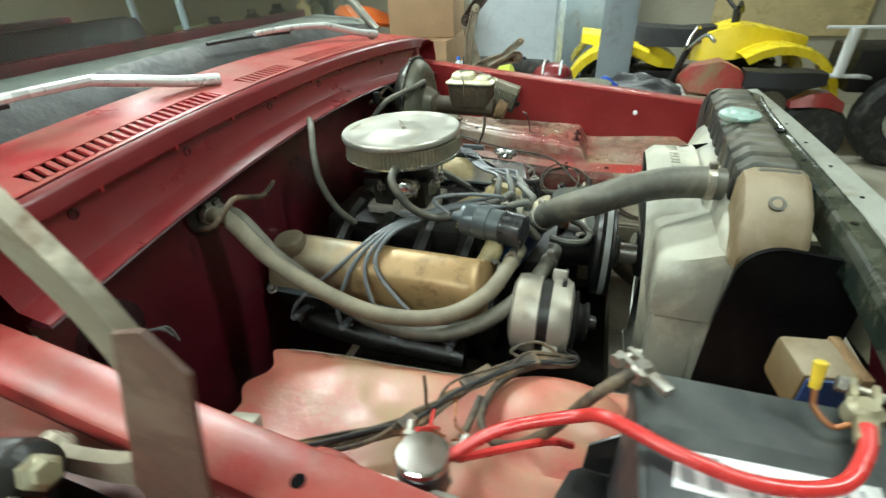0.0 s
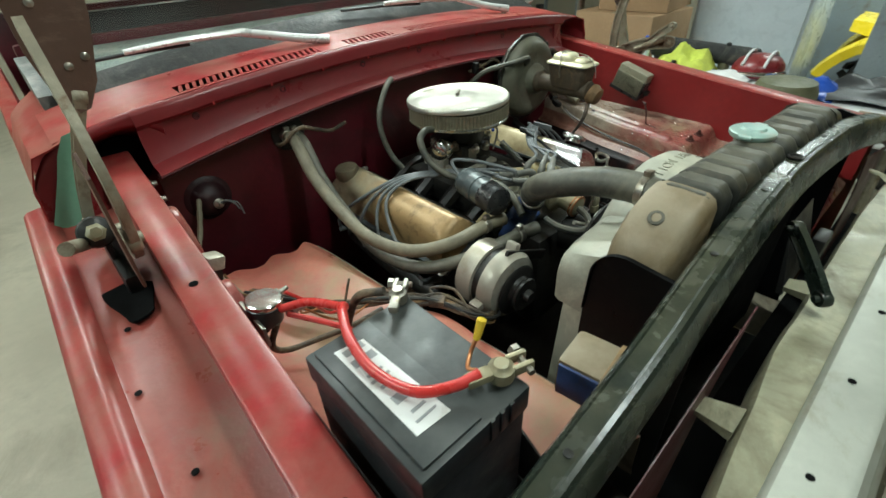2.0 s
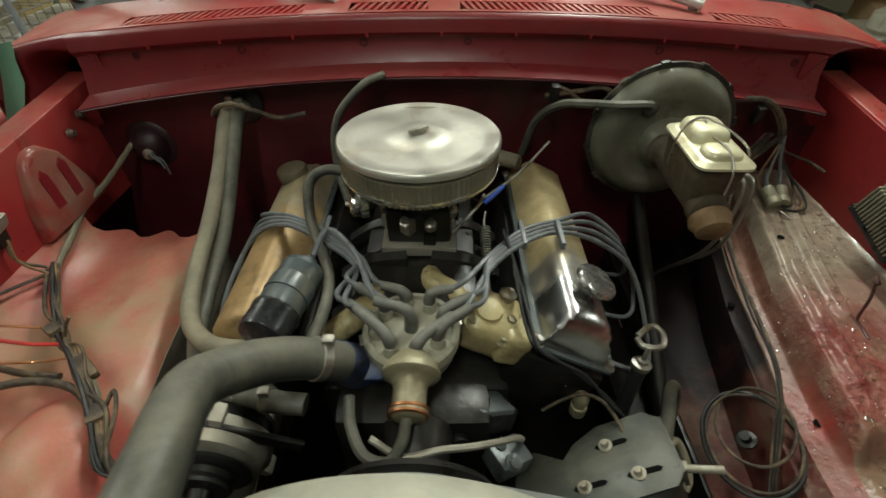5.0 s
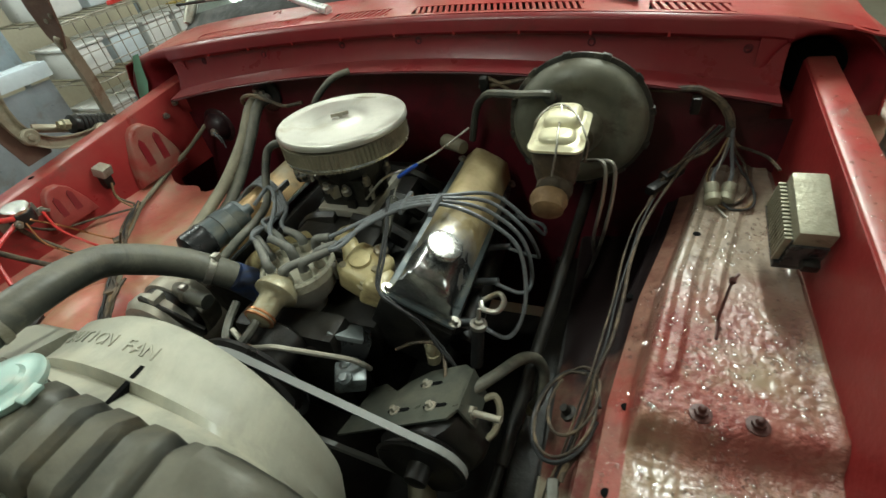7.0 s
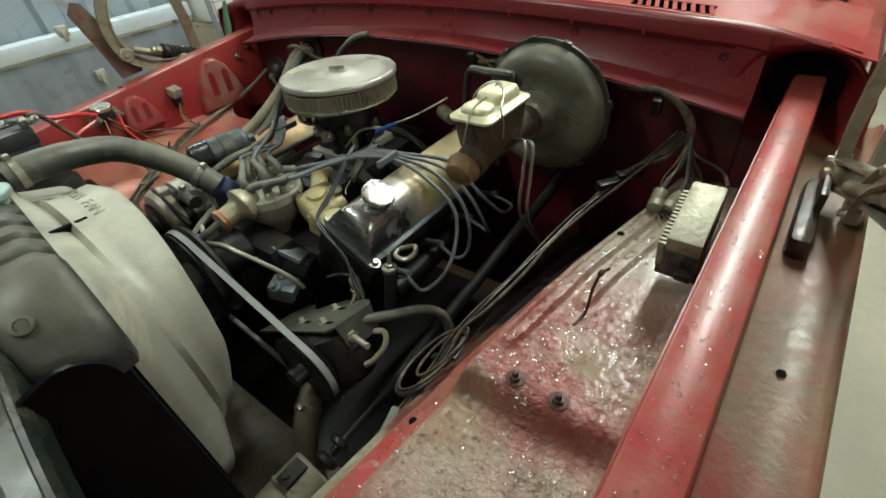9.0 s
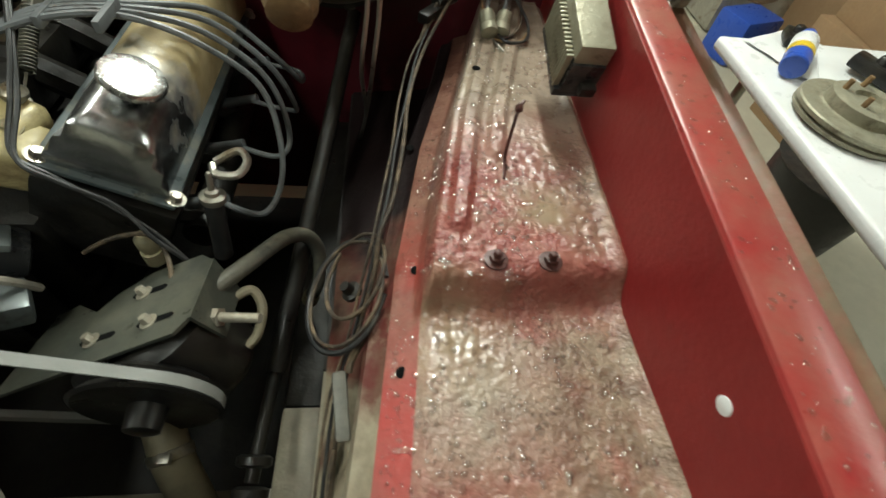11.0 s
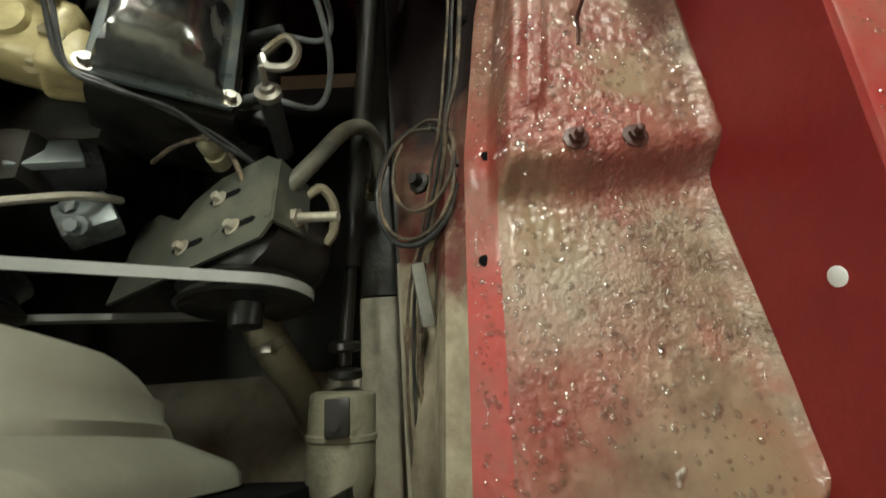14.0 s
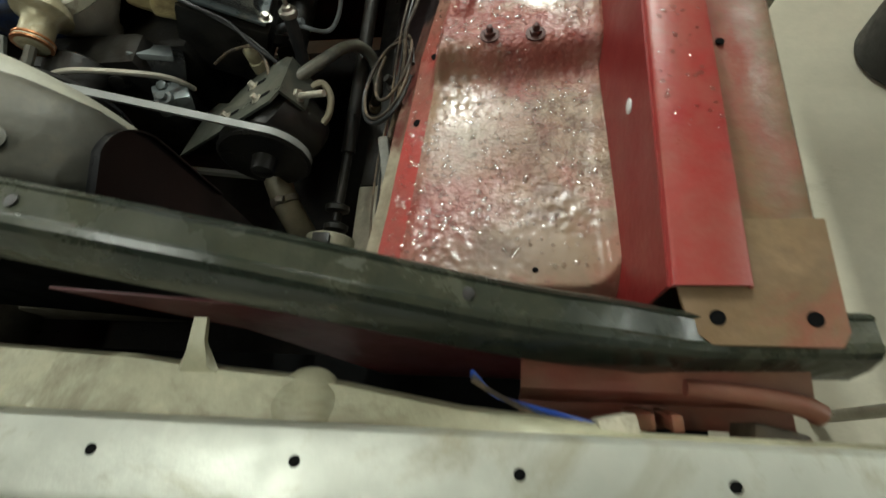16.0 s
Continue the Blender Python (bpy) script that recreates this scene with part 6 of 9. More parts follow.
tube(bm, [(0.305, -0.225, 0.88), (0.33, -0.21, 0.886), (0.343, -0.225, 0.884), (0.335, -0.245, 0.88), (0.31, -0.243, 0.878), (0.303, -0.228, 0.879)], 0.005, 8, 6)
solo("pull_ring", bm, STEEL, "bent steel ring beside the dipstick", "ring")

# ---- brakes ----
bst = thing("brake_booster", (0.416, 0.2, 0.90), "olive zinc brake booster on the firewall", "brake booster")
BX, BZ = 0.416, 1.036
bm = bm_new()
turned(bm, (BX, 0.232, BZ), (0, -1, 0.0), [(0.058, 0), (0.062, 0.028), (0.068, 0.034), (0.112, 0.060), (0.124, 0.078), (0.1285, 0.088), (0.1365, 0.090), (0.1370, 0.0935), (0.1365, 0.097), (0.1285, 0.099)], 72, True, False)
shell = part("rear_shell", bm, BOOSTERRIM, bst, "dark rear shell with a rolled rim")
bm = bm_new()
turned(bm, (BX, 0.134, BZ), (0, -1, 0.0), [(0.129, 0), (0.127, 0.004), (0.121, 0.016), (0.112, 0.025), (0.099, 0.031), (0.085, 0.032), (0.080, 0.029), (0.060, 0.028), (0.050, 0.031), (0.047, 0.040), (0.040, 0.052), (0.034, 0.066)], 72, False, True)
part("front_shell", bm, BOOSTER, bst, "dusty olive front shell")
for k in range(12):
    a = k * math.tau / 12 + 0.2
    bm = bm_new()
    box(bm, (BX + 0.1345 * math.cos(a), 0.1385, BZ + 0.1345 * math.sin(a)), (0.010, 0.012, 0.016), rot=(0, -math.degrees(a), 0), bevel=0.002)
    part("crimp", bm, BOOSTERRIM, shell)
bm = bm_new()
turned(bm, (0.367, 0.112, 1.105), (-0.12, -1, 0.12), [(0.020, -0.012), (0.021, 0.004), (0.016, 0.008), (0.012, 0.010), (0.012, 0.020), (0.008, 0.022)], 18)
part("check_valve", bm, RUBBER, bst)
part("vacuum_hose", plug_wire([(0.366, 0.094, 1.112), (0.350, 0.090, 1.115), (0.31, 0.098, 1.111), (0.265, 0.125, 1.102), (0.225, 0.16, 1.085), (0.19, 0.19, 1.04), (0.17, 0.20, 0.96)], 0.0082), RUBBER, bst, "grey rubber vacuum hose")
mc = thing("master_cylinder", (0.42, -0.03, 1.0), "rusty brake master cylinder with a zinc lid", "master cylinder")
RZ = -1


def mcp(u, v, h):
    """Point on the master cylinder: u across, v along, h up."""
    a = radians(RZ)
    return (0.406 + u * math.cos(a) - v * math.sin(a), -0.043 + u * math.sin(a) + v * math.cos(a), 1.106 + h)


def mc_loop(hw, hl, h, r=0.016, k=5):
    pts_ = []
    for sx, sy, a0 in ((1, 1, 0), (-1, 1, 90), (-1, -1, 180), (1, -1, 270)):
        for i in range(k):
            a = radians(a0 + 90 * i / (k - 1))
            pts_.append(mcp(sx * (hw - r) + r * math.cos(a), sy * (hl - r) + r * math.sin(a), h))
    return pts_


bm = bm_new()
rings(bm, [mc_loop(0.031, 0.060, -0.066, 0.02), mc_loop(0.035, 0.064, -0.045, 0.02), mc_loop(0.037, 0.066, -0.010), mc_loop(0.037, 0.066, -0.003)])
part("body", bm, CASTDARK, mc, "dark rusty cast reservoir")
bm = bm_new()
turned(bm, mcp(0, 0.125, -0.070), Vector(mcp(0, -0.1, -0.070)) - Vector(mcp(0, 0.1, -0.070)), [(0.026, 0), (0.034, 0.004), (0.034, 0.012), (0.027, 0.02), (0.026, 0.17), (0.030, 0.18), (0.028, 0.195), (0.02, 0.2)], 24)
part("bore", bm, CASTDARK, mc, "rusty cast cylinder bore")
bm = bm_new()
rings(bm, [mc_loop(0.038, 0.067, -0.004), mc_loop(0.0405, 0.0695, -0.003), mc_loop(0.0405, 0.0695, 0.0)])
part("gasket", bm, BLACKRUBBER, mc, "black lid gasket")
bm = bm_new()
rings(bm, [mc_loop(0.0395, 0.0685, 0.0005), mc_loop(0.0425, 0.072, 0.001), mc_loop(0.0425, 0.072, 0.005), mc_loop(0.0395, 0.069, 0.0065), mc_loop(0.0355, 0.065, 0.0095), mc_loop(0.0335, 0.063, 0.0105)])
mc_lid = part("lid", bm, MCLID, mc, "pale gold zinc lid")
for v, hl, hw, hh in ((0.024, 0.036, 0.030, 0.030), (-0.038, 0.022, 0.029, 0.021)):
    bm = bm_new()
    lift = Vector(mcp(0, v, 0)) - Vector(mcp(0, 0, 0))
    rings(bm, [[tuple(Vector(p) + lift) for p in mc_loop(hw * k, hl * k, z, 0.018 * k)] for k, z in ((1.0, 0.009), (0.97, lerp(0.009, hh, 0.45)), (0.88, lerp(0.009, hh, 0.78)), (0.70, lerp(0.009, hh, 0.95)), (0.45, hh))])
    part("dome", bm, MCLID, mc_lid)
bm = bm_new()
tube(bm, [mcp(-0.044, 0.012, -0.035), mcp(-0.045, 0.012, 0.006), mcp(-0.026, 0.026, 0.029), mcp(0.0, 0.030, 0.0335), mcp(0.026, 0.0, 0.026), mcp(0.040, -0.030, 0.016), mcp(0.046, -0.034, -0.004), mcp(0.042, -0.03, -0.035)], 0.0019, 6, 8)
tube(bm, [mcp(-0.005, 0.030, 0.0325), mcp(-0.002, -0.005, 0.022), mcp(0.002, -0.045, 0.023), mcp(0.004, -0.075, 0.004), mcp(0.0, -0.085, -0.03)], 0.0017, 6, 8)
part("bail_wire", bm, STEEL, mc)
bm = bm_new()
turned(bm, mcp(-0.004, -0.078, -0.072), (0.02, -1, -0.35), [(0.028, 0), (0.030, 0.006), (0.030, 0.012), (0.026, 0.017), (0.025, 0.027), (0.019, 0.031)], 24)
part("end_plug", bm, CASTRUST, mc, "tan rusty end plug")
for dx in (0.045, 0.06):
    part("brake_pipe", plug_wire([mcp(dx - 0.01, 0.02, -0.06), mcp(dx + 0.025, -0.005, -0.05), mcp(dx + 0.03, -0.02, -0.10), mcp(dx + 0.02, -0.01, -0.2), (0.47, 0.05, 0.75), (0.44, 0.1, 0.6)], 0.0032), STEEL, mc)

# ---- battery and left side ----
bat = thing("battery", (-0.679, -0.58, 0.862), "black car battery with a white sticker", "battery")
BC = (-0.679, -0.579)
bm = bm_new()
box(bm, (BC[0], BC[1], 0.945), (0.146, 0.200, 0.165), bevel=0.006)
part("case", bm, BATTERY, bat)
bm = bm_new()
box(bm, (BC[0], BC[1], 1.0455), (0.150, 0.206, 0.038), bevel=0.005)
bat_cover = part("cover", bm, BATTERY, bat)
bm = bm_new()
box(bm, (BC[0] - 0.028, BC[1], 1.0655), (0.075, 0.190, 0.006), bevel=0.002)
part("vent_cover", bm, BATTERY, bat_cover)
for k in range(3):
    bm = bm_new()
    box(bm, (BC[0] + 0.03 + 0.014 * (k - 1), BC[1] - 0.103, 1.05), (0.006, 0.004, 0.03), bevel=0.001)
    part("rib", bm, BATTERY, bat_cover)
bm = bm_new()
slab(bm, [(-0.728, -0.500), (-0.692, -0.506), (-0.686, -0.648), (-0.728, -0.646)], 1.0687, 1.0692)
sticker = part("sticker", bm, LABEL, bat, "white sticker with grey print")
for k, (sx, sy, w, h) in enumerate(((-0.709, -0.512, 0.026, 0.010), (-0.712, -0.532, 0.022, 0.012), (-0.698, -0.532, 0.008, 0.012), (-0.711, -0.556, 0.020, 0.004), (-0.711, -0.566, 0.024, 0.004), (-0.711, -0.578, 0.016, 0.005), (-0.709, -0.60, 0.022, 0.012), (-0.706, -0.622, 0.018, 0.004), (-0.706, -0.634, 0.026, 0.003))):
    bm = bm_new()
    box(bm, (sx, sy, 1.0695), (w, h, 0.0004), rot=(0, 0, 2))
    part("print_bar", bm, PRINT, sticker)


def terminal(p, out, mat, big):
    t = thing("battery_terminal", p, "corroded brass battery clamp with a bolt" if big else "dusty lead battery clamp with a bolt", "battery clamp")
    b = bm_new()
    v = Vector(p)
    g = 1.0 if big else 0.8
    o = Vector(out).normalized() * g
    side = Vector((-o.y, o.x, 0))
    turned(b, v + Vector((0, 0, -0.016)), (0, 0, 1), [(0.014 * g, 0), (0.015 * g, 0.004), (0.014 * g, 0.014), (0.010 * g, 0.016), (0.008 * g, 0.020)], 20)
    part("post_ring", b, mat, t)
    b = bm_new()
    ang = math.degrees(math.atan2(o.y, o.x))
    for e in (-1, 1):
        box(b, v + o * 0.022 + side * 0.008 * e + Vector((0, 0, -0.006)), (0.024 * g, 0.006, 0.012), rot=(0, 0, ang), bevel=0.002)
    part("jaw", b, mat, t)
    b = bm_new()
    cyl(b, v + o * 0.026 - side * 0.018 + Vector((0, 0, -0.006)), v + o * 0.026 + side * 0.018 + Vector((0, 0, -0.006)), 0.004, 0.004, 8)
    turned(b, v + o * 0.026 + side * 0.012 + Vector((0, 0, -0.006)), side, [(0.0075, 0), (0.0075, 0.007)], 6)
    part("clamp_bolt", b, STEEL, t)
    b = bm_new()
    box(b, v - o * 0.026 + Vector((0, 0, -0.004)), (0.03 * g, 0.016 * g, 0.011), rot=(0, 0, ang), bevel=0.004)
    part("cable_socket", b, mat, t)
    return t


terminal((-0.620, -0.482, 1.084), (0.35, 0.3, 0), STEEL, False)
terminal((-0.622, -0.656, 1.088), (0.9, -0.3, 0), BRASS, True)
cab = thing("positive_cable", (-0.70, -0.35, 1.0), "thick red battery cable across the battery", "cable")
bm = bm_new()
tube(bm, [(-0.715, -0.315, 1.01), (-0.69, -0.36, 1.035), (-0.672, -0.425, 1.055), (-0.685, -0.452, 1.078), (-0.708, -0.505, 1.082), (-0.715, -0.56, 1.079), (-0.702, -0.612, 1.080), (-0.672, -0.638, 1.084), (-0.645, -0.648, 1.088)], 0.0062, 14, 10)
part("sleeve", bm, REDCABLE, cab)
bm = bm_new()
tube(bm, [(-0.640, -0.640, 1.082), (-0.642, -0.628, 1.078), (-0.628, -0.618, 1.082), (-0.618, -0.617, 1.096)], 0.0025, 8, 8)
part("pigtail", bm, COPPER, cab, "thin bare copper wire")
bm = bm_new()
cyl(bm, (-0.618, -0.617, 1.094), (-0.609, -0.617, 1.118), 0.004, 0.0055, 12, 0.001)
part("butt_connector", bm, YELLOW, cab, "yellow crimp connector")
neg = thing("negative_cable", (-0.6, -0.4, 1.0), "brown-black battery earth cable", "cable")
bm = bm_new()
tube(bm, [(-0.632, -0.470, 1.084), (-0.655, -0.440, 1.07), (-0.655, -0.395, 0.99), (-0.625, -0.345, 0.915), (-0.575, -0.312, 0.889), (-0.51, -0.322, 0.886), (-0.455, -0.365, 0.885), (-0.41, -0.42, 0.865), (-0.35, -0.41, 0.81)], 0.0058, 10, 10)
tube(bm, [(-0.728, -0.315, 0.99), (-0.74, -0.295, 0.935), (-0.715, -0.278, 0.895), (-0.66, -0.282, 0.884), (-0.60, -0.296, 0.884), (-0.54, -0.303, 0.888)], 0.0052, 9, 9)
part("sleeve", bm, HARNESS, neg)
bm = bm_new()
slab(bm, [(-0.785, -0.73), (-0.59, -0.73), (-0.585, -0.46), (-0.60, -0.435), (-0.64, -0.42), (-0.70, -0.415), (-0.775, -0.42)], 0.853, 0.861)
sheet(bm, [[(-0.768, y, 0.861), (-0.7635 + 0.030 * (y + 0.55), y, 0.90), (-0.761 + 0.030 * (y + 0.55), y, 0.955)] for y in (-0.73, -0.6, -0.5, -0.42)], 0.002)
solo("battery_tray", bm, BLACK, "black steel battery tray on the apron", "battery tray")
bm = bm_new()
sheet(bm, [[(-0.598 + 0.004 * math.sin(k), lerp(-0.70, -0.45, k / 8), 0.865), (-0.592 - 0.002 * k, lerp(-0.70, -0.45, k / 8), 0.93 + 0.045 * math.sin(k / 8 * math.pi) ** 0.5)] for k in range(9)], 0.003)
solo("splash_flap", bm, BLACKRUBBER, "bent black rubber flap beside the battery", "flap")
# tan and blue box near the bar
bxx = thing("horn_relay", (-0.49, -0.70, 0.93), "tan and blue relay box on a strap", "relay")
bm = bm_new()
box(bm, (-0.485, -0.690, 0.992), (0.066, 0.070, 0.060), rot=(0, 0, 8), bevel=0.008)
part("case", bm, TANKEND, bxx)
bm = bm_new()
box(bm, (-0.5185, -0.694, 0.992), (0.004, 0.060, 0.050), rot=(0, 0, 8), bevel=0.001)
part("side_label", bm, BLUEPAINT, bxx, "blue side plate")
bm = bm_new()
box(bm, (-0.482, -0.716, 0.992), (0.071, 0.013, 0.065), rot=(0, 0, 8), bevel=0.003)
box(bm, (-0.49, -0.715, 0.90), (0.02, 0.004, 0.14), rot=(0, 12, 8), bevel=0.001)
part("strap", bm, CASTRUST, bxx)

# starter relay
rel = thing("starter_relay", (-0.735, -0.29, 0.98), "black starter relay with a bright metal top", "relay")
bm = bm_new()
turned(bm, (-0.735, -0.292, 0.985), (0.15, 0, 1), [(0.024, 0), (0.026, 0.004), (0.026, 0.03), (0.023, 0.033)], 26)
part("base", bm, CLEARDARK, rel)
bm = bm_new()
turned(bm, (-0.730, -0.292, 1.017), (0.15, 0, 1), [(0.026, 0), (0.027, 0.002), (0.027, 0.007), (0.025, 0.009), (0.006, 0.0095)], 26)
part("cap", bm, CHROME, rel, "bright metal cap")
bm = bm_new()
box(bm, (-0.752, -0.292, 0.99), (0.006, 0.085, 0.035), bevel=0.002)
part("mount", bm, STEEL, rel)
for dy in (-0.024, 0.024):
    bm = bm_new()
    cyl(bm, (-0.712, -0.292 + dy, 1.0), (-0.682, -0.292 + dy * 1.3, 1.0), 0.0045, 0.004, 10)
    turned(bm, (-0.703, -0.292 + dy * 1.1, 1.0), (1, 0, 0), [(0.009, 0), (0.009, 0.006)], 6)
    part("stud", bm, STEEL, rel)
cb = thing("wire_connector", (-0.735, -0.081, 0.975), "dusty tan wiring connector on the fender wall", "connector")
bm = bm_new()
box(bm, (-0.738, -0.081, 0.99), (0.032, 0.034, 0.026), rot=(0, 20, 10), bevel=0.004)
part("plug", bm, ALU, cb)
bm = bm_new()
box(bm, (-0.744, -0.084, 0.962), (0.024, 0.024, 0.034), rot=(0, 14, 0), bevel=0.004)
part("socket", bm, GRIME, cb)
# Black patch paints in the hinge's shadow and grime on the channel.
bm = bm_new()
slab(bm, [(-0.868 + (0.034 + 0.008 * math.sin(3 * a)) * math.cos(a), -0.055 + (0.085 + 0.012 * math.sin(2 * a + 1)) * math.sin(a)) for a in [i * math.tau / 28 for i in range(28)]], zr(-0.07) - 0.0815, zr(-0.07) - 0.077)
part("hinge_shade_patch", bm, CAVITY, truck, "black patch of hinge shadow and grime in the fender channel")
# wiring on the left apron
rng = random.Random(4)
har = thing("wiring_harness", (-0.6, -0.1, 0.86), "tangled taped wiring harness on the apron", "wiring")
MAIN = [(-0.665, 0.215, 0.975), (-0.70, 0.15, 0.93), (-0.735, 0.09, 0.895), (-0.715, 0.0, 0.885), (-0.70, -0.07, 0.875), (-0.64, -0.165, 0.872), (-0.60, -0.225, 0.872), (-0.545, -0.265, 0.88), (-0.487, -0.315, 0.885), (-0.452, -0.365, 0.88), (-0.415, -0.42, 0.86), (-0.37, -0.42, 0.82), (-0.33, -0.39, 0.80)]
bm = bm_new()
tube(bm, MAIN, 0.0062, 8, 8, 0.3)
part("main_loom", bm, TANHOSE, har, "dusty cloth-taped main loom")
for k in range(7):
    off = [(x + rng.uniform(-0.012, 0.012), y + rng.uniform(-0.012, 0.012), z + 0.006 + rng.uniform(0, 0.010)) for x, y, z in MAIN[4:]]
    bm = bm_new()
    tube(bm, off, rng.choice((0.0022, 0.0028, 0.0034)), 6, 6, 0.2)
    part("wire", bm, (HARNESS, HARNESS, BLACKRUBBER, CASTRUST)[k % 4], har)
for pts, mt, r in (
    ([(-0.69, -0.30, 1.0), (-0.665, -0.27, 0.965), (-0.66, -0.23, 0.91), (-0.61, -0.215, 0.885)], COPPER, 0.0022),
    ([(-0.69, -0.27, 1.0), (-0.655, -0.28, 0.96), (-0.62, -0.255, 0.90), (-0.575, -0.245, 0.885)], REDCABLE, 0.003),
    ([(-0.69, -0.31, 0.998), (-0.65, -0.32, 0.95), (-0.60, -0.285, 0.895), (-0.55, -0.27, 0.885)], COPPER, 0.002),
    ([(-0.74, -0.081, 0.955), (-0.735, -0.09, 0.915), (-0.71, -0.075, 0.885)], HARNESS, 0.003),
    ([(-0.728, -0.085, 0.957), (-0.72, -0.10, 0.92), (-0.695, -0.09, 0.882)], CASTRUST, 0.0025),
    ([(-0.735, -0.31, 0.985), (-0.74, -0.25, 0.93), (-0.73, -0.16, 0.90), (-0.705, -0.09, 0.88)], HARNESS, 0.003),
    ([(-0.58, -0.235, 0.88), (-0.565, -0.23, 0.91), (-0.555, -0.225, 0.925)], HARNESS, 0.0025),
    ([(-0.45, -0.36, 0.885), (-0.445, -0.33, 0.895), (-0.42, -0.37, 0.90), (-0.425, -0.42, 0.87)], HARNESS, 0.003),
    ([(-0.71, -0.32, 1.0), (-0.66, -0.40, 0.99), (-0.62, -0.43, 0.94)], REDCABLE, 0.0045),
):
    bm = bm_new()
    tube(bm, pts, r, 7, 7)
    part("wire", bm, mt, har)
for p, s, rz in (((-0.607, -0.218, 0.884), (0.026, 0.018, 0.016), -30), ((-0.51, -0.292, 0.892), (0.055, 0.022, 0.012), -38), ((-0.455, -0.36, 0.888), (0.03, 0.024, 0.016), -55)):
    bm = bm_new()
    box(bm, p, s, rot=(0, 0, rz), bevel=0.004)
    part("tape_wrap", bm, HARNESS, har)

# firewall fittings
mot = thing("heater_motor", (-0.639, 0.225, 0.95), "black round heater plug on the firewall", "heater motor")
bm = bm_new()
turned(bm, (-0.639, 0.238, 0.962), (0, -1, 0), [(0.054, 0), (0.05, 0.004), (0.042, 0.006), (0.038, 0.018), (0.03, 0.026), (0.02, 0.034), (0.012, 0.036)], 30)
part("cover", bm, HEATERPLATE, mot)
bm = bm_new()
turned(bm, (-0.63, 0.205, 0.957), (0.1, -1, 0), [(0.012, 0), (0.013, 0.006), (0.008, 0.009), (0.004, 0.010), (0.004, 0.018)], 14)
part("hub", bm, STEEL, mot)
for k in range(3):
    bm = bm_new()
    tube(bm, [(-0.63, 0.20, 0.957), (-0.615 + 0.01 * k, 0.185, 0.965 - 0.006 * k), (-0.60 + 0.006 * k, 0.18, 0.95 - 0.015 * k)], 0.002, 6, 5)
    part("wire", bm, WIRE, mot)
bm = bm_new()
tube(bm, [(-0.108, 0.19, 1.132), (-0.145, 0.165, 1.122), (-0.19, 0.14, 1.08), (-0.205, 0.125, 1.03), (-0.20, 0.10, 0.97), (-0.185, 0.07, 0.93)], 0.0075, 10, 9)
solo("vacuum_hose", bm, RUBBER, "dark rubber vacuum hose down the firewall", "hose")
bm = bm_new()
tube(bm, [(-0.155, -0.03, 1.055), (-0.185, -0.035, 1.062), (-0.212, -0.045, 1.045), (-0.212, -0.08, 1.0), (-0.19, -0.125, 0.972), (-0.165, -0.19, 0.975), (-0.158, -0.25, 0.978), (-0.168, -0.30, 0.965), (-0.18, -0.335, 0.945)], 0.0085, 12, 9)
solo("breather_hose", bm, RUBBER, "grey rubber breather hose beside the air cleaner", "hose")
bm = bm_new()
tube(bm, [(-0.455, 0.21, 1.045), (-0.45, 0.18, 1.055), (-0.43, 0.165, 1.078), (-0.40, 0.17, 1.082), (-0.36, 0.175, 1.065), (-0.32, 0.18, 1.05), (-0.27, 0.19, 1.055)], 0.005, 8, 8)
solo("firewall_wire", bm, HARNESS, "thin dark wire looped at the heater hoses", "wiring")
bm = bm_new()
turned(bm, (-0.412, 0.232, 1.058), (0, -1, 0), [(0.045, 0), (0.042, 0.004), (0.03, 0.006)], 24)
solo("hose_grommet", bm, BLACKRUBBER, "black grommet where heater hoses leave", "grommet")
clipw = thing("firewall_wiring", (0.5, 0.2, 1.08), "dark wires clipped under the cowl lip", "wiring")
for pts, r in (([(0.20, 0.195, 1.088), (0.27, 0.19, 1.10), (0.31, 0.19, 1.105), (0.345, 0.185, 1.085), (0.38, 0.18, 1.075)], 0.005),
               ([(0.535, 0.205, 1.078), (0.58, 0.195, 1.080), (0.62, 0.188, 1.083), (0.654, 0.188, 1.067), (0.680, 0.187, 1.040), (0.690, 0.182, 1.015), (0.690, 0.176, 0.995)], 0.0065),
               ([(0.62, 0.190, 1.080), (0.655, 0.190, 1.060), (0.678, 0.188, 1.030), (0.686, 0.180, 1.005)], 0.0035),
               ([(0.215, 0.19, 1.112), (0.245, 0.19, 1.098), (0.27, 0.19, 1.081), (0.30, 0.195, 1.076)], 0.004)):
    bm = bm_new()
    tube(bm, pts, r, 8, 8)
    part("wire", bm, HARNESS, clipw)
for x in (0.215, 0.622):
    bm = bm_new()
    box(bm, (x, 0.182, seam_z(x) - 0.022), (0.016, 0.018, 0.034), rot=(10, 0, 0), bevel=0.003)
    part("clip", bm, GRIME, clipw)

# ---- right side ----
mod = thing("ignition_module", (0.762, -0.07, 0.90), "grimy alloy box with cooling ribs on the fender wall", "ignition module")
MB = Matrix.Translation((0.760, -0.068, 0.985)) @ Matrix.Rotation(radians(17), 4, "X")


def mbox(bm, c, s, bevel=0.0):
    v = MB @ Vector(c)
    box(bm, v, s, rot=(17, 0, 0), bevel=bevel)


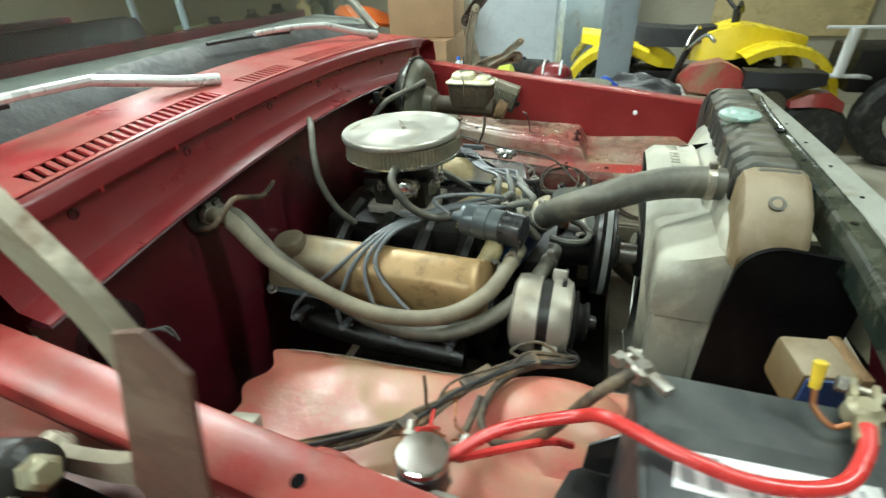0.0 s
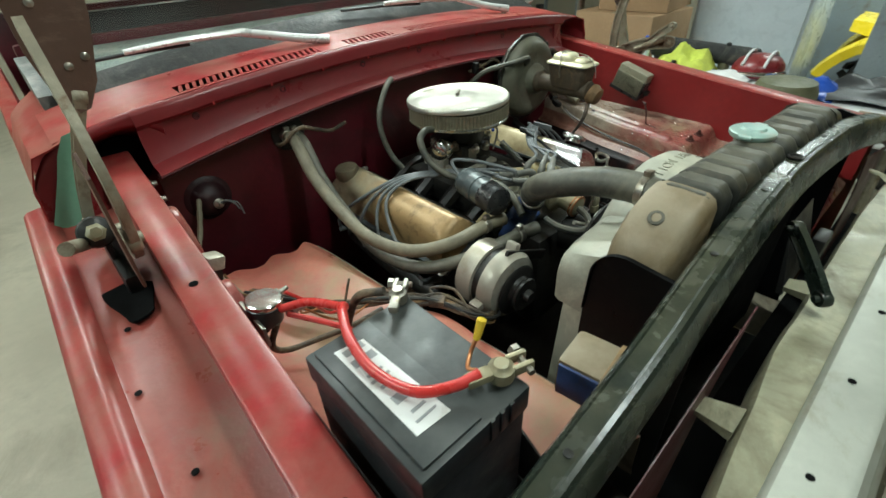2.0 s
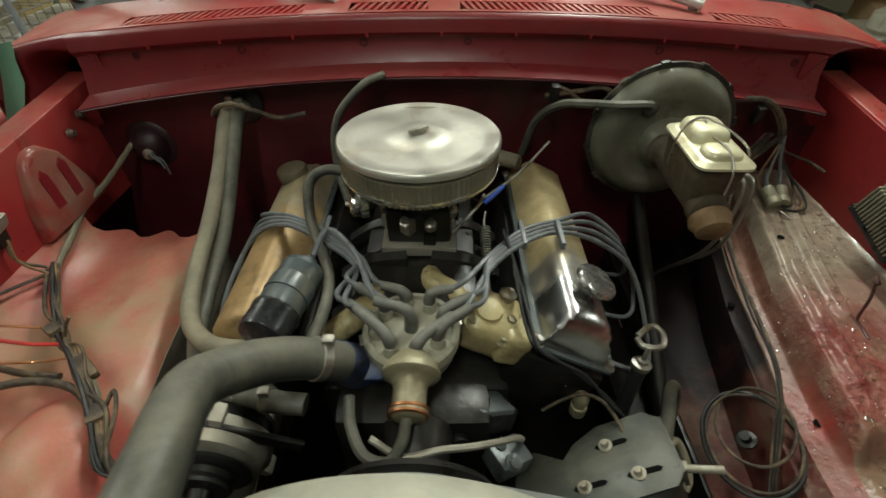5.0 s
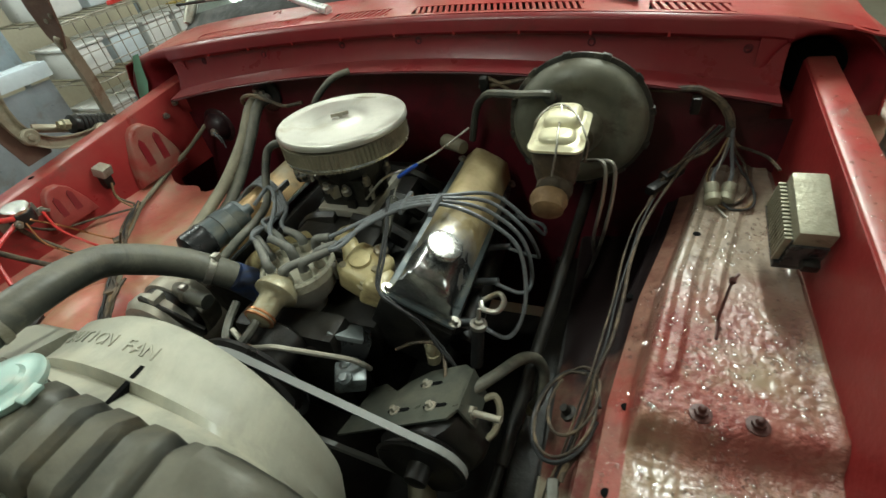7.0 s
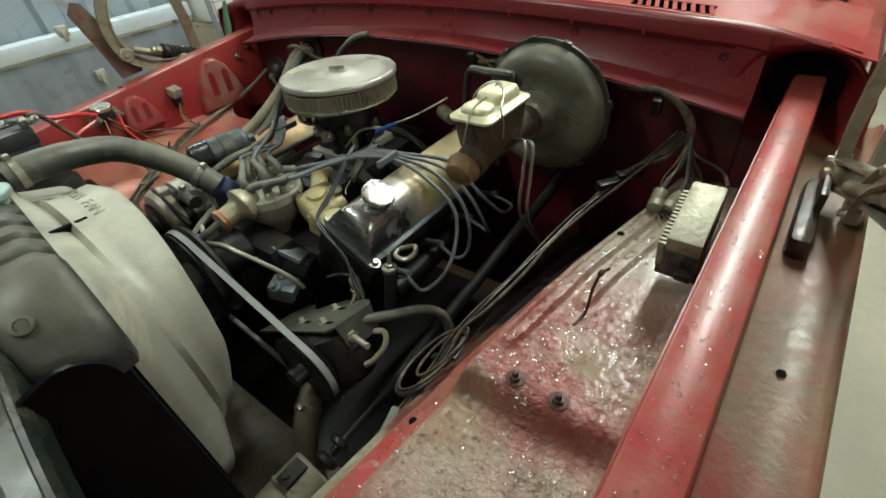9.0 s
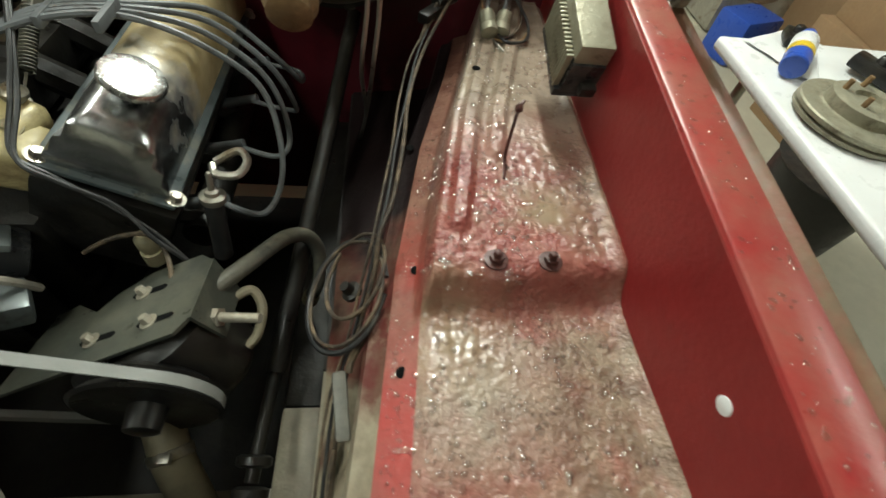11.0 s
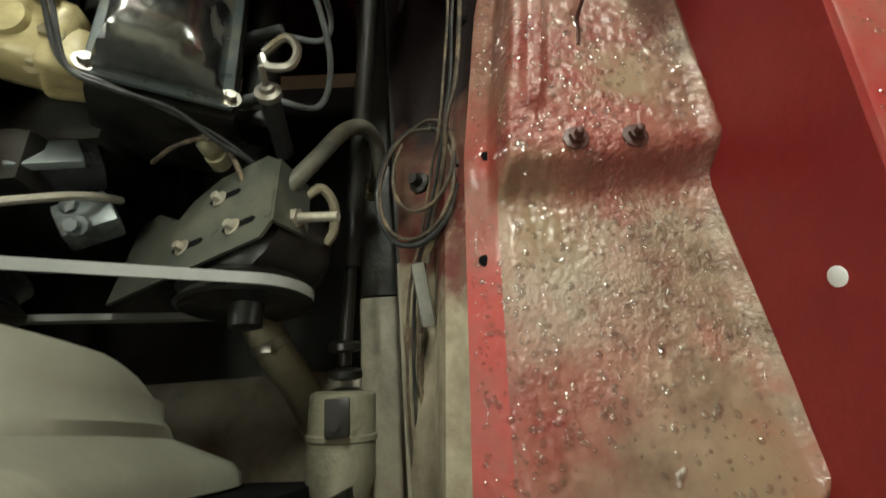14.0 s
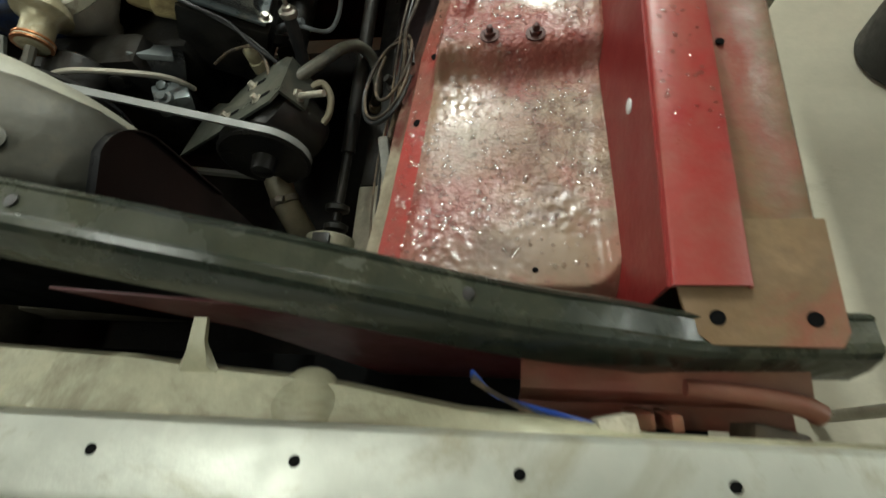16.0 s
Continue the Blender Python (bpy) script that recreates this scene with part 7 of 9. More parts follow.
bm = bm_new()
mbox(bm, (0.003, 0, 0.008), (0.046, 0.112, 0.074), 0.004)
part("case", bm, FINMAT, mod)
bm = bm_new()
mbox(bm, (-0.0205, 0.0, -0.004), (0.003, 0.108, 0.052))
part("rib_bed", bm, CLEARDARK, mod, "black gaps between the ribs")
for k in range(15):
    bm = bm_new()
    mbox(bm, (-0.0255, -0.0505 + 0.0072 * k, -0.003), (0.010, 0.0036, 0.056), 0.0008)
    part("rib", bm, FINMAT, mod)
bm = bm_new()
mbox(bm, (0.002, -0.057, -0.008), (0.046, 0.006, 0.05), 0.002)
mbox(bm, (0.0, 0.0, -0.036), (0.058, 0.118, 0.014), 0.003)
part("base", bm, CLEARDARK, mod)
bm = bm_new()
mbox(bm, (0.012, -0.066, -0.018), (0.022, 0.014, 0.016), 0.003)
part("plug", bm, GRIME, mod)
bm = bm_new()
rng = random.Random(2)
wires = thing("connector_bundle", (0.66, 0.1, 0.90), "bundle of grey wiring connectors on the apron", "wiring")
bm.free()
for p, a in (((0.672, 0.115, 0.915), 95), ((0.702, 0.122, 0.912), 75)):
    bm = bm_new()
    d = Vector((math.cos(radians(a)), math.sin(radians(a)), 0.35)).normalized()
    turned(bm, Vector(p), -d, [(0.008, -0.014), (0.0135, -0.010), (0.0135, 0.012), (0.012, 0.014), (0.0145, 0.016), (0.0145, 0.030), (0.010, 0.032)], 16)
    part("connector", bm, FINMAT, wires)
for p, rot_ in (((0.602, 0.150, 0.925), (10, 0, 48)), ((0.577, 0.115, 0.915), (6, 0, 55))):
    bm = bm_new()
    box(bm, p, (0.055, 0.020, 0.018), rot=rot_, bevel=0.004)
    part("taped_plug", bm, GRIME, wires)
HUB = Vector((0.690, 0.176, 1.000))
for k, (ends, r_, mt) in enumerate((
        ([(0.688, 0.165, 0.96), (0.675, 0.145, 0.935), (0.672, 0.125, 0.92)], 0.0036, WIRE),
        ([(0.700, 0.165, 0.965), (0.706, 0.150, 0.935), (0.702, 0.132, 0.918)], 0.0036, WIRE),
        ([(0.660, 0.180, 0.965), (0.630, 0.172, 0.945), (0.605, 0.155, 0.93)], 0.0042, HARNESS),
        ([(0.655, 0.185, 0.970), (0.615, 0.160, 0.945), (0.580, 0.118, 0.92), (0.558, 0.06, 0.895)], 0.0034, HARNESS),
        ([(0.705, 0.172, 0.970), (0.728, 0.165, 0.94), (0.735, 0.130, 0.91), (0.715, 0.095, 0.90), (0.690, 0.090, 0.898)], 0.0026, HARNESS),
        ([(0.698, 0.170, 0.975), (0.715, 0.155, 0.945), (0.742, 0.120, 0.915), (0.738, 0.085, 0.90), (0.705, 0.078, 0.897), (0.688, 0.100, 0.902)], 0.0026, BLACKRUBBER),
        ([(0.680, 0.168, 0.965), (0.665, 0.150, 0.925), (0.680, 0.095, 0.897), (0.725, 0.085, 0.895), (0.748, 0.110, 0.905)], 0.0022, CASTRUST),
        ([(0.685, 0.160, 0.960), (0.672, 0.120, 0.905), (0.690, 0.072, 0.893), (0.712, 0.040, 0.890)], 0.0018, STEEL),
        ([(0.705, 0.175, 0.98), (0.735, 0.180, 0.965), (0.760, 0.165, 0.96), (0.775, 0.130, 0.955)], 0.003, HARNESS))):
    bm = bm_new()
    tube(bm, [HUB + Vector((0.003 * math.cos(k), 0, 0.012))] + ends, r_, 7, 7, 0.1)
    part("wire", bm, mt, wires)

aw = thing("apron_wiring", (0.52, -0.3, 0.83), "dark grimy wires along the edge of the wet apron", "wiring")
EDGE = [(0.676, 0.186, 1.01), (0.640, 0.172, 0.955), (0.592, 0.112, 0.912), (0.560, 0.03, 0.890), (0.540, -0.06, 0.872), (0.528, -0.16, 0.860), (0.518, -0.245, 0.855), (0.505, -0.30, 0.845), (0.497, -0.345, 0.815), (0.475, -0.40, 0.765), (0.462, -0.46, 0.73), (0.452, -0.55, 0.70), (0.45, -0.68, 0.66)]
for k in range(3):
    bm = bm_new()
    tube(bm, [(x - 0.006 * k + rng.uniform(-0.003, 0.003), y + rng.uniform(-0.006, 0.006), z + rng.uniform(-0.002, 0.003)) for x, y, z in EDGE], (0.0031, 0.0022, 0.0019)[k], 7, 7)
    part("wire", bm, (HARNESS, BLACKRUBBER, HARNESS)[k], aw)
for r0, ph, wr_ in ((0.080, 0.0, 0.0036), (0.074, 1.0, 0.0024), (0.060, 2.2, 0.0026)):
    bm = bm_new()
    tube(bm, [(0.462 + r0 * 0.62 * math.cos(t) + 0.01 * (r0 < 0.065), -0.345 + r0 * math.sin(t) + 0.02 * (r0 < 0.065), 0.782 + 0.036 * math.cos(t) + 0.005 * ph) for t in [ph + 0.6 * i for i in range(11)]], wr_, 7, 6, 0.15)
    part("loop", bm, (BLACKRUBBER, HARNESS, HARNESS)[int(ph)], aw)
bm = bm_new()
tube(bm, [(0.492, -0.405, 0.80), (0.474, -0.425, 0.765), (0.47, -0.44, 0.757)], 0.0045, 7, 5)
tube(bm, [(0.457, -0.515, 0.722), (0.452, -0.56, 0.700), (0.456, -0.62, 0.685), (0.452, -0.70, 0.68)], 0.0032, 7, 6)
part("pigtail", bm, HARNESS, aw)
bm = bm_new()
box(bm, (0.463, -0.473, 0.742), (0.017, 0.078, 0.017), rot=(21, 0, 7), bevel=0.005)
part("inline_connector", bm, BOOT, aw)
bm = bm_new()
turned(bm, (0.47, -0.335, 0.765), (-0.4, 0, 0.6), [(0.014, 0), (0.014, 0.006), (0.008, 0.008), (0.007, 0.02)], 12)
part("nut", bm, GRIME, aw)
hk = thing("bent_wire_hook", (0.668, -0.18, 0.875), "rusty bent wire hook rising from the apron", "hook")
bm = bm_new()
tube(bm, [(0.660, -0.23, 0.878), (0.664, -0.205, 0.879), (0.665, -0.192, 0.885), (0.667, -0.185, 0.92), (0.672, -0.172, 0.943), (0.680, -0.160, 0.948)], 0.0024, 7, 6)
box(bm, (0.672, -0.172, 0.945), (0.008, 0.010, 0.008), rot=(20, 30, 0), bevel=0.002)
part("wire", bm, DARKRUST, hk)
for p in ((0.633, -0.357), (0.697, -0.357)):
    t = thing("apron_bolt", (*p, apron_z(*p)), "wet rusty bolt with a washer on the apron", "bolt", "apron bolts")
    bm = bm_new()
    turned(bm, (p[0], p[1], apron_z(*p) - 0.001), (0, 0, 1), [(0.014, 0), (0.014, 0.002), (0.010, 0.003)], 20)
    part("washer", bm, DARKRUST, t)
    bm = bm_new()
    turned(bm, (p[0], p[1], apron_z(*p) + 0.001), (0, 0, 1), [(0.0085, 0), (0.0085, 0.006), (0.005, 0.0065), (0.0045, 0.014), (0.003, 0.015)], 6)
    part("nut", bm, DARKRUST, t)
for p in ((0.547, -0.337), (0.688, -0.704), (0.545, -0.707), (0.529, -0.467), (0.645, 0.0), (0.545, -0.09)):
    bm = bm_new()
    q = 0.55 if p[1] < -0.6 else 1.0
    turned(bm, (p[0], p[1], apron_z(*p) - 0.0005), (0, 0, 1), [(0.0065 * q, 0), (0.0068 * q, 0.001), (0.005 * q, 0.0016), (0.0015 * q, 0.0018)], 12)
    tagged(link("apron_plug", bm, CAVITY), "small black rubber plug in the apron", "plug", "apron plugs")
bm = bm_new()
turned(bm, (0.7885, -0.543, 0.934), (-1, 0, 0.05), [(0.0085, 0), (0.0085, 0.0012), (0.007, 0.0018)], 20)
solo("body_plug", bm, WHITE, "small white plastic plug in the rail wall", "plug")
# steering linkage and washer canister
rod = thing("steering_shaft", (0.36, -0.3, 0.62), "black steering shaft with a clamp joint", "steering shaft")
bm = bm_new()
cyl(bm, (0.445, 0.2, 0.86), (0.366, -0.40, 0.665), 0.013, 0.013, 14)
cyl(bm, (0.366, -0.40, 0.665), (0.352, -0.53, 0.635), 0.009, 0.009, 12)
part("shaft", bm, GRIME, rod)
bm = bm_new()
for y in (-0.50, -0.535, -0.56):
    turned(bm, (0.354, y, 0.638 - 0.2 * (-0.53 - y)), (-0.05, -1, -0.2), [(0.016, 0), (0.022, 0.003), (0.022, 0.012), (0.016, 0.015)], 18)
part("joint", bm, GRIME, rod)
gb = thing("steering_box", (0.345, -0.62, 0.58), "grey steering gear canister on the frame", "steering box")
bm = bm_new()
turned(bm, (0.352, -0.565, 0.645), (-0.06, -1, -0.12), [(0.035, 0), (0.042, 0.004), (0.043, 0.05), (0.045, 0.052), (0.045, 0.058), (0.043, 0.06), (0.043, 0.10), (0.036, 0.125), (0.02, 0.13)], 30)
part("case", bm, FINMAT, gb)
bm = bm_new()
box(bm, (0.352, -0.60, 0.688), (0.030, 0.045, 0.008), bevel=0.003)
turned(bm, (0.35, -0.61, 0.69), (0, 0, 1), [(0.006, 0), (0.006, 0.006)], 6)
part("plate", bm, GRIME, gb)
bm = bm_new()
tube(bm, [(0.315, -0.365, 0.815), (0.345, -0.315, 0.80), (0.375, -0.26, 0.78), (0.398, -0.235, 0.755), (0.412, -0.235, 0.715), (0.408, -0.255, 0.67), (0.395, -0.262, 0.635)], 0.0105, 12, 9)
t = thing("pressure_hose", (0.36, -0.3, 0.7), "dusty rubber power steering hose", "hose")
part("tube", bm, RUBBER, t)
bm = bm_new()
turned(bm, (0.397, -0.262, 0.640), (-0.3, -0.1, -0.9), [(0.0125, 0), (0.013, 0.002), (0.011, 0.005), (0.013, 0.008), (0.011, 0.012), (0.013, 0.015), (0.011, 0.02)], 16)
part("fitting", bm, BRASS, t)
bm = bm_new()
tube(bm, [(0.33, -0.36, 0.79), (0.35, -0.345, 0.785), (0.362, -0.36, 0.77), (0.36, -0.39, 0.76), (0.35, -0.405, 0.755)], 0.006, 9, 8)
solo("return_hose", bm, TANHOSE, "short pale return hose at the pump", "hose")
bm = bm_new()
tube(bm, [(0.155, -0.305, 0.80), (0.185, -0.296, 0.815), (0.219, -0.288, 0.818), (0.245, -0.300, 0.818), (0.262, -0.330, 0.812), (0.270, -0.358, 0.802), (0.290, -0.365, 0.800)], 0.003, 8, 8)
solo("sensor_wire", bm, HARNESS, "thin black sender wire over the bracket", "wiring")
bm = bm_new()
turned(bm, (0.219, -0.287, 0.765), (0, 0, 1), [(0.013, 0), (0.013, 0.02), (0.010, 0.021), (0.012, 0.032), (0.012, 0.044), (0.006, 0.052)], 14)
solo("oil_sender", bm, BRASS, "small brass oil pressure sender", "sender")
bm = bm_new()
cyl(bm, (0.16, 0.16, 0.96), (0.10, 0.20, 0.955), 0.016, 0.018, 14, 0.003)
solo("rear_fitting", bm, TANHOSE, "dusty vacuum fitting behind the carburettor", "fitting")

# ---- hood hinges ----


def bar(bm, a, b, w, t, up=(0, 0, 1)):
    """Pressed channel arm between two points."""
    a, b = Vector(a), Vector(b)
    d = (b - a).normalized()
    s = d.cross(Vector(up)).normalized()
    u_ = s.cross(d)
    prof = [(-w, -t), (-w, t), (-w * 0.75, t), (-w * 0.6, -t * 0.2), (w * 0.6, -t * 0.2), (w * 0.75, t), (w, t), (w, -t)]
    loops = []
    for k in range(5):
        p = a.lerp(b, k / 4) + (s * 0.006 + u_ * 0.010) * math.sin(k / 4 * math.pi)
        loops.append([tuple(p + u_ * x + s * y) for x, y in prof])
    rings(bm, loops)
    for p in (a, b):
        turned(bm, p - s * (t + 0.002), s, [(w * 0.95, 0), (w * 1.02, 0.003), (w * 1.02, t * 2), (w * 0.9, t * 2 + 0.004), (w * 0.45, t * 2 + 0.003), (w * 0.4, t * 2 + 0.010), (w * 0.2, t * 2 + 0.011)], 18)


def hood_hinge(s):
    t = thing("hood_hinge", (s * 0.90, -0.05, 0.98), "rusty tan hood hinge standing on the fender", "hood hinge", "hood hinges")
    k = 0.0 if s > 0 else 0.03
    P = lambda x, y, z: (s * (x - k), y, z)
    KN = P(0.966, -0.083, 1.082)
    LO = P(0.90, 0.07, 1.045)
    LT = P(0.905, 0.07, 1.26) if s > 0 else (-0.80, 0.055, 1.27)
    b = bm_new()
    box(b, P(0.885, 0.02, 0.992), (0.028, 0.15, 0.05), rot=(6, 0, 0), bevel=0.012)
    box(b, P(0.892, 0.06, 1.02), (0.010, 0.10, 0.06), rot=(6, 0, 0), bevel=0.004)
    part("base_bracket", b, ARMBROWN if s > 0 else GRIME, t)
    if s > 0:
        b = bm_new()
        bar(b, LO, KN, 0.021, 0.010)
        part("lower_arm", b, HINGE, t)
        b = bm_new()
        bar(b, (0.93, 0.114, 1.216), (0.93, 0.051, 1.016), 0.017, 0.007, (0, 1, 0))
        part("upper_arm", b, HINGE, t)
        b = bm_new()
        bar(b, (0.93, 0.022, 1.015), (0.93, -0.099, 1.143), 0.013, 0.007)
        part("cross_arm", b, HINGE, t)
        b = bm_new()
        bar(b, (0.93, 0.114, 1.216), (0.93, -0.038, 1.37), 0.021, 0.008)
        part("hood_arm", b, ARMBROWN, t, "dark brown arm to the hood")
    else:
        b = bm_new()
        line = smooth_path([(-0.829, -0.035, 1.385), (-0.829, -0.085, 1.315), (-0.829, -0.128, 1.245), (-0.830, -0.146, 1.175), (-0.832, -0.132, 1.110), (-0.834, -0.085, 1.068), (-0.836, -0.02, 1.048), (-0.838, 0.045, 1.042)], 5)
        loops = []
        for n_, p in enumerate(line):
            d = (line[min(n_ + 1, len(line) - 1)] - line[max(n_ - 1, 0)]).normalized()
            q = Vector((1, 0, 0)).cross(d).normalized()
            w = 0.013 + 0.003 * math.sin(math.pi * n_ / (len(line) - 1))
            loops.append([tuple(p + q * u_ + Vector((v, 0, 0))) for u_, v in ((-w, -0.006), (-w, 0.006), (-w * 0.82, 0.006), (-w * 0.7, -0.002), (w * 0.7, -0.002), (w * 0.82, 0.006), (w, 0.006), (w, -0.006))])
        rings(b, loops)
        part("upper_arm", b, HINGE, t, "pale beige curved channel arm")
        for yy, zz in ((-0.128, 1.105), (0.035, 1.042)):
            b = bm_new()
            turned(b, (-0.842, yy, zz), (1, 0, 0), [(0.020, 0), (0.021, 0.004), (0.021, 0.014), (0.017, 0.018), (0.009, 0.017), (0.008, 0.023), (0.003, 0.024)], 18)
            part("pivot", b, HINGE, t, "round pressed pivot")
        b = bm_new()
        slab(b, [(-0.215, 1.235), (-0.195, 1.262), (-0.172, 1.255), (-0.128, 1.150), (-0.096, 1.075), (-0.10, 1.05), (-0.165, 1.045), (-0.185, 1.13)], -0.850, -0.846, "yz")
        part("gusset", b, PLATE, t, "brown gusset plate at the knee")
        b = bm_new()
        turned(b, (-0.868, 0.10, 1.035), (0, -1, 0.42), [(0.012, -0.01), (0.024, 0), (0.027, 0.006)] + [(0.027 if k % 2 else 0.0235, 0.012 + 0.006 * k) for k in range(17)] + [(0.024, 0.118), (0.012, 0.124)], 20)
        part("counter_spring", b, GRIME, t, "greasy black counterbalance spring")
        b = bm_new()
        turned(b, (-0.868, -0.016, 1.084), (0, -1, 0.42), [(0.014, -0.004), (0.015, 0.012), (0.010, 0.015), (0.009, 0.024)], 6)
        part("spring_nut", b, BRASS, t, "tan corroded nut")
    b = bm_new()
    bar(b, P(0.90, 0.10, 1.05), LT, 0.014, 0.008, (0, 1, 0))
    part("link_arm", b, HINGE, t)
    if s < 0:
        b = bm_new()
        slab(b, [(-0.836, 1.48), (-0.838, 1.34), (-0.829, 1.285), (-0.808, 1.248), (-0.792, 1.252), (-0.768, 1.29), (-0.742, 1.38), (-0.730, 1.48)], 0.046, 0.051, "xz")
        plate = part("hood_plate", b, PLATE, t, "dark brown hood plate")
        for xx, zz in ((-0.795, 1.315), (-0.770, 1.325), (-0.805, 1.40)):
            b = bm_new()
            turned(b, (xx, 0.0455, zz), (0, -1, 0), [(0.006, 0), (0.006, 0.002), (0.003, 0.004)], 10)
            part("rivet", b, STEEL, plate)
    b = bm_new()
    cyl(b, P(0.915, 0.02, 1.055), P(0.94, -0.075, 1.10), 0.011, 0.011, 12)
    part("spring", b, HINGE, t)
    return t


hood_hinge(1)
hood_hinge(-1)

# ---- wipers and cowl details ----


def wiper(pivot, knee, tip):
    t = thing("wiper", pivot, "silver windscreen wiper arm resting on the cowl", "wiper", "wipers")
    b = bm_new()
    v0, v1, v2 = Vector(pivot), Vector(knee), Vector(tip)
    turned(b, v0 + Vector((0, 0.006, -0.012)), (0, -0.2, 1), [(0.010, 0), (0.011, 0.01), (0.009, 0.018), (0.005, 0.020)], 16)
    part("spindle", b, STEEL, t)
    b = bm_new()
    tube(b, [v0 + Vector((0.012, -0.006, 0.002)), v0.lerp(v1, 0.3), v0.lerp(v1, 0.6), v1], 0.0115, 10, 6, 0, 0.0095)
    tube(b, [v1, v1.lerp(v2, 0.5) + Vector((0, 0, 0.004)), v2], 0.0085, 8, 6, 0, 0.006)
    part("arm", b, SILVERARM, t, "dull silver arm")
    b = bm_new()
    d = (v2 - v1).normalized()
    tube(b, [v2 - d * 0.14 + Vector((0, 0.010, -0.008)), v2 + Vector((0, 0.010, -0.006)), v2 + d * 0.14 + Vector((0, 0.010, -0.01))], 0.004, 8, 6)
    part("blade", b, BLACKRUBBER, t)


wiper((-0.215, 0.322, 1.232), (-0.40, 0.395, 1.272), (-0.66, 0.41, 1.268))
wiper((0.490, 0.305, 1.222), (0.345, 0.39, 1.268), (0.06, 0.415, 1.282))
tp = thing("masking_tape", (-0.9, 0.236, 1.0), "strip of green masking tape on the body edge", "tape")
bm = bm_new()
sheet(bm, [[(-0.842, 0.2385, 1.172), (-0.815, 0.2385, 1.178)], [(-0.862, 0.2375, 1.14), (-0.828, 0.2375, 1.142)], [(-0.880, 0.236, 1.10), (-0.835, 0.236, 1.10)], [(-0.905, 0.2345, 1.05), (-0.865, 0.236, 1.05)], [(-0.928, 0.233, 1.005), (-0.88, 0.234, 1.0)]], 0.0006)
part("strip", bm, GREENTAPE, tp)
for x, z in ((-0.389, None), (0.422, None), (0.697, 1.131), (-0.60, 1.145), (0.05, None), (-0.15, None)):
    bm = bm_new()
    zz = z or lerp(seam_z(x), cowl_z(x), 0.47)
    turned(bm, (x, 0.2535, zz), (0, -1, 0), [(0.0085, 0), (0.008, 0.0025), (0.005, 0.003), (0.0045, 0.001)], 14)
    part("cowl_plug", bm, RED_SHADED, truck)
for k in range(9):
    x = -0.56 + 0.14 * k
    bm = bm_new()
    box(bm, (x, 0.243, cowl_z(x) - 0.033), (0.006, 0.016, 0.012), bevel=0.002)
    part("cowl_nib", bm, RED, truck)
# pressed panels on the left fender wall: a peaked boss with two slanting slots
def wall_press(yc, h, w):
    b = bm_new()
    peak = zr(yc) - 0.020
    def lp(k, dep):
        out_ = []
        for dy, dz in ((-1.0, -1.0), (-0.80, -0.55), (-0.42, -0.10), (-0.22, -0.015), (0.0, 0.0), (0.22, -0.03), (0.55, -0.20), (0.85, -0.62), (1.0, -1.0)):
            z = peak - h * 0.5 + (dz + 0.5) * h * k
            y_ = yc + dy * w * k
            out_.append((rail_in(-1, y_) + 0.001 + dep * (1.0 - 0.75 * dz), y_, z))
        return out_
    rings(b, [lp(1.0, 0.0), lp(0.97, 0.010), lp(0.92, 0.014), lp(0.86, 0.015), lp(0.5, 0.015)], False, True)
    boss = part("pressed_boss", b, RED_CHANNEL, truck, "pressed red boss on the fender wall")
    # Slots stand proud; darker red stands in for the shade of their depth.
    for dy in (-0.34, 0.30):
        b = bm_new()
        o = [(dy - 0.13, -0.80), (dy - 0.02, -0.32), (dy + 0.10, -0.26), (dy + 0.20, -0.34), (dy + 0.16, -0.82)]
        rings(b, [[(rail_in(-1, yc + q * w) + 0.001 + 0.0154 * (1.0 - 0.75 * dz) + g, yc + q * w * 0.9, peak + dz * h * 0.92) for q, dz in o] for g in (-0.004, 0.0012)])
        part("slot", b, MAROON, boss, "slanting slot, its shade put in as darker red")


for yc, h, w in ((0.065, 0.155, 0.085), (-0.20, 0.10, 0.060)):
    wall_press(yc, h, w)
for y, z in ((0.21, 0.985), (0.165, 0.965)):
    bm = bm_new()
    turned(bm, (rail_in(-1, y) + 0.004, y, z + 0.06), (1, 0, 0), [(0.009, 0), (0.009, 0.004), (0.006, 0.005), (0.006, 0.012)], 10)
    part("fender_bolt", bm, STEEL, truck)
for y, dx in ((-0.61, 0.03), (-0.2, 0.035)):
    bm = bm_new()
    turned(bm, (rail_in(-1, y) - dx, y, zr(y)), (0, 0, 1), [(0.007, 0), (0.007, 0.0008), (0.004, 0.001)], 14)
    part("rail_hole", bm, CAVITY, truck)
for x, y in ((-0.917, -0.261), (-0.895, -0.13), (-0.90, -0.42), (0.90, -0.45), (0.905, -0.24)):
    bm = bm_new()
    turned(bm, (x, y, zr(y) - 0.0795), (0, 0, 1), [(0.005, 0), (0.005, 0.001), (0.003, 0.0012)], 14)
    part("channel_hole", bm, CAVITY, truck)
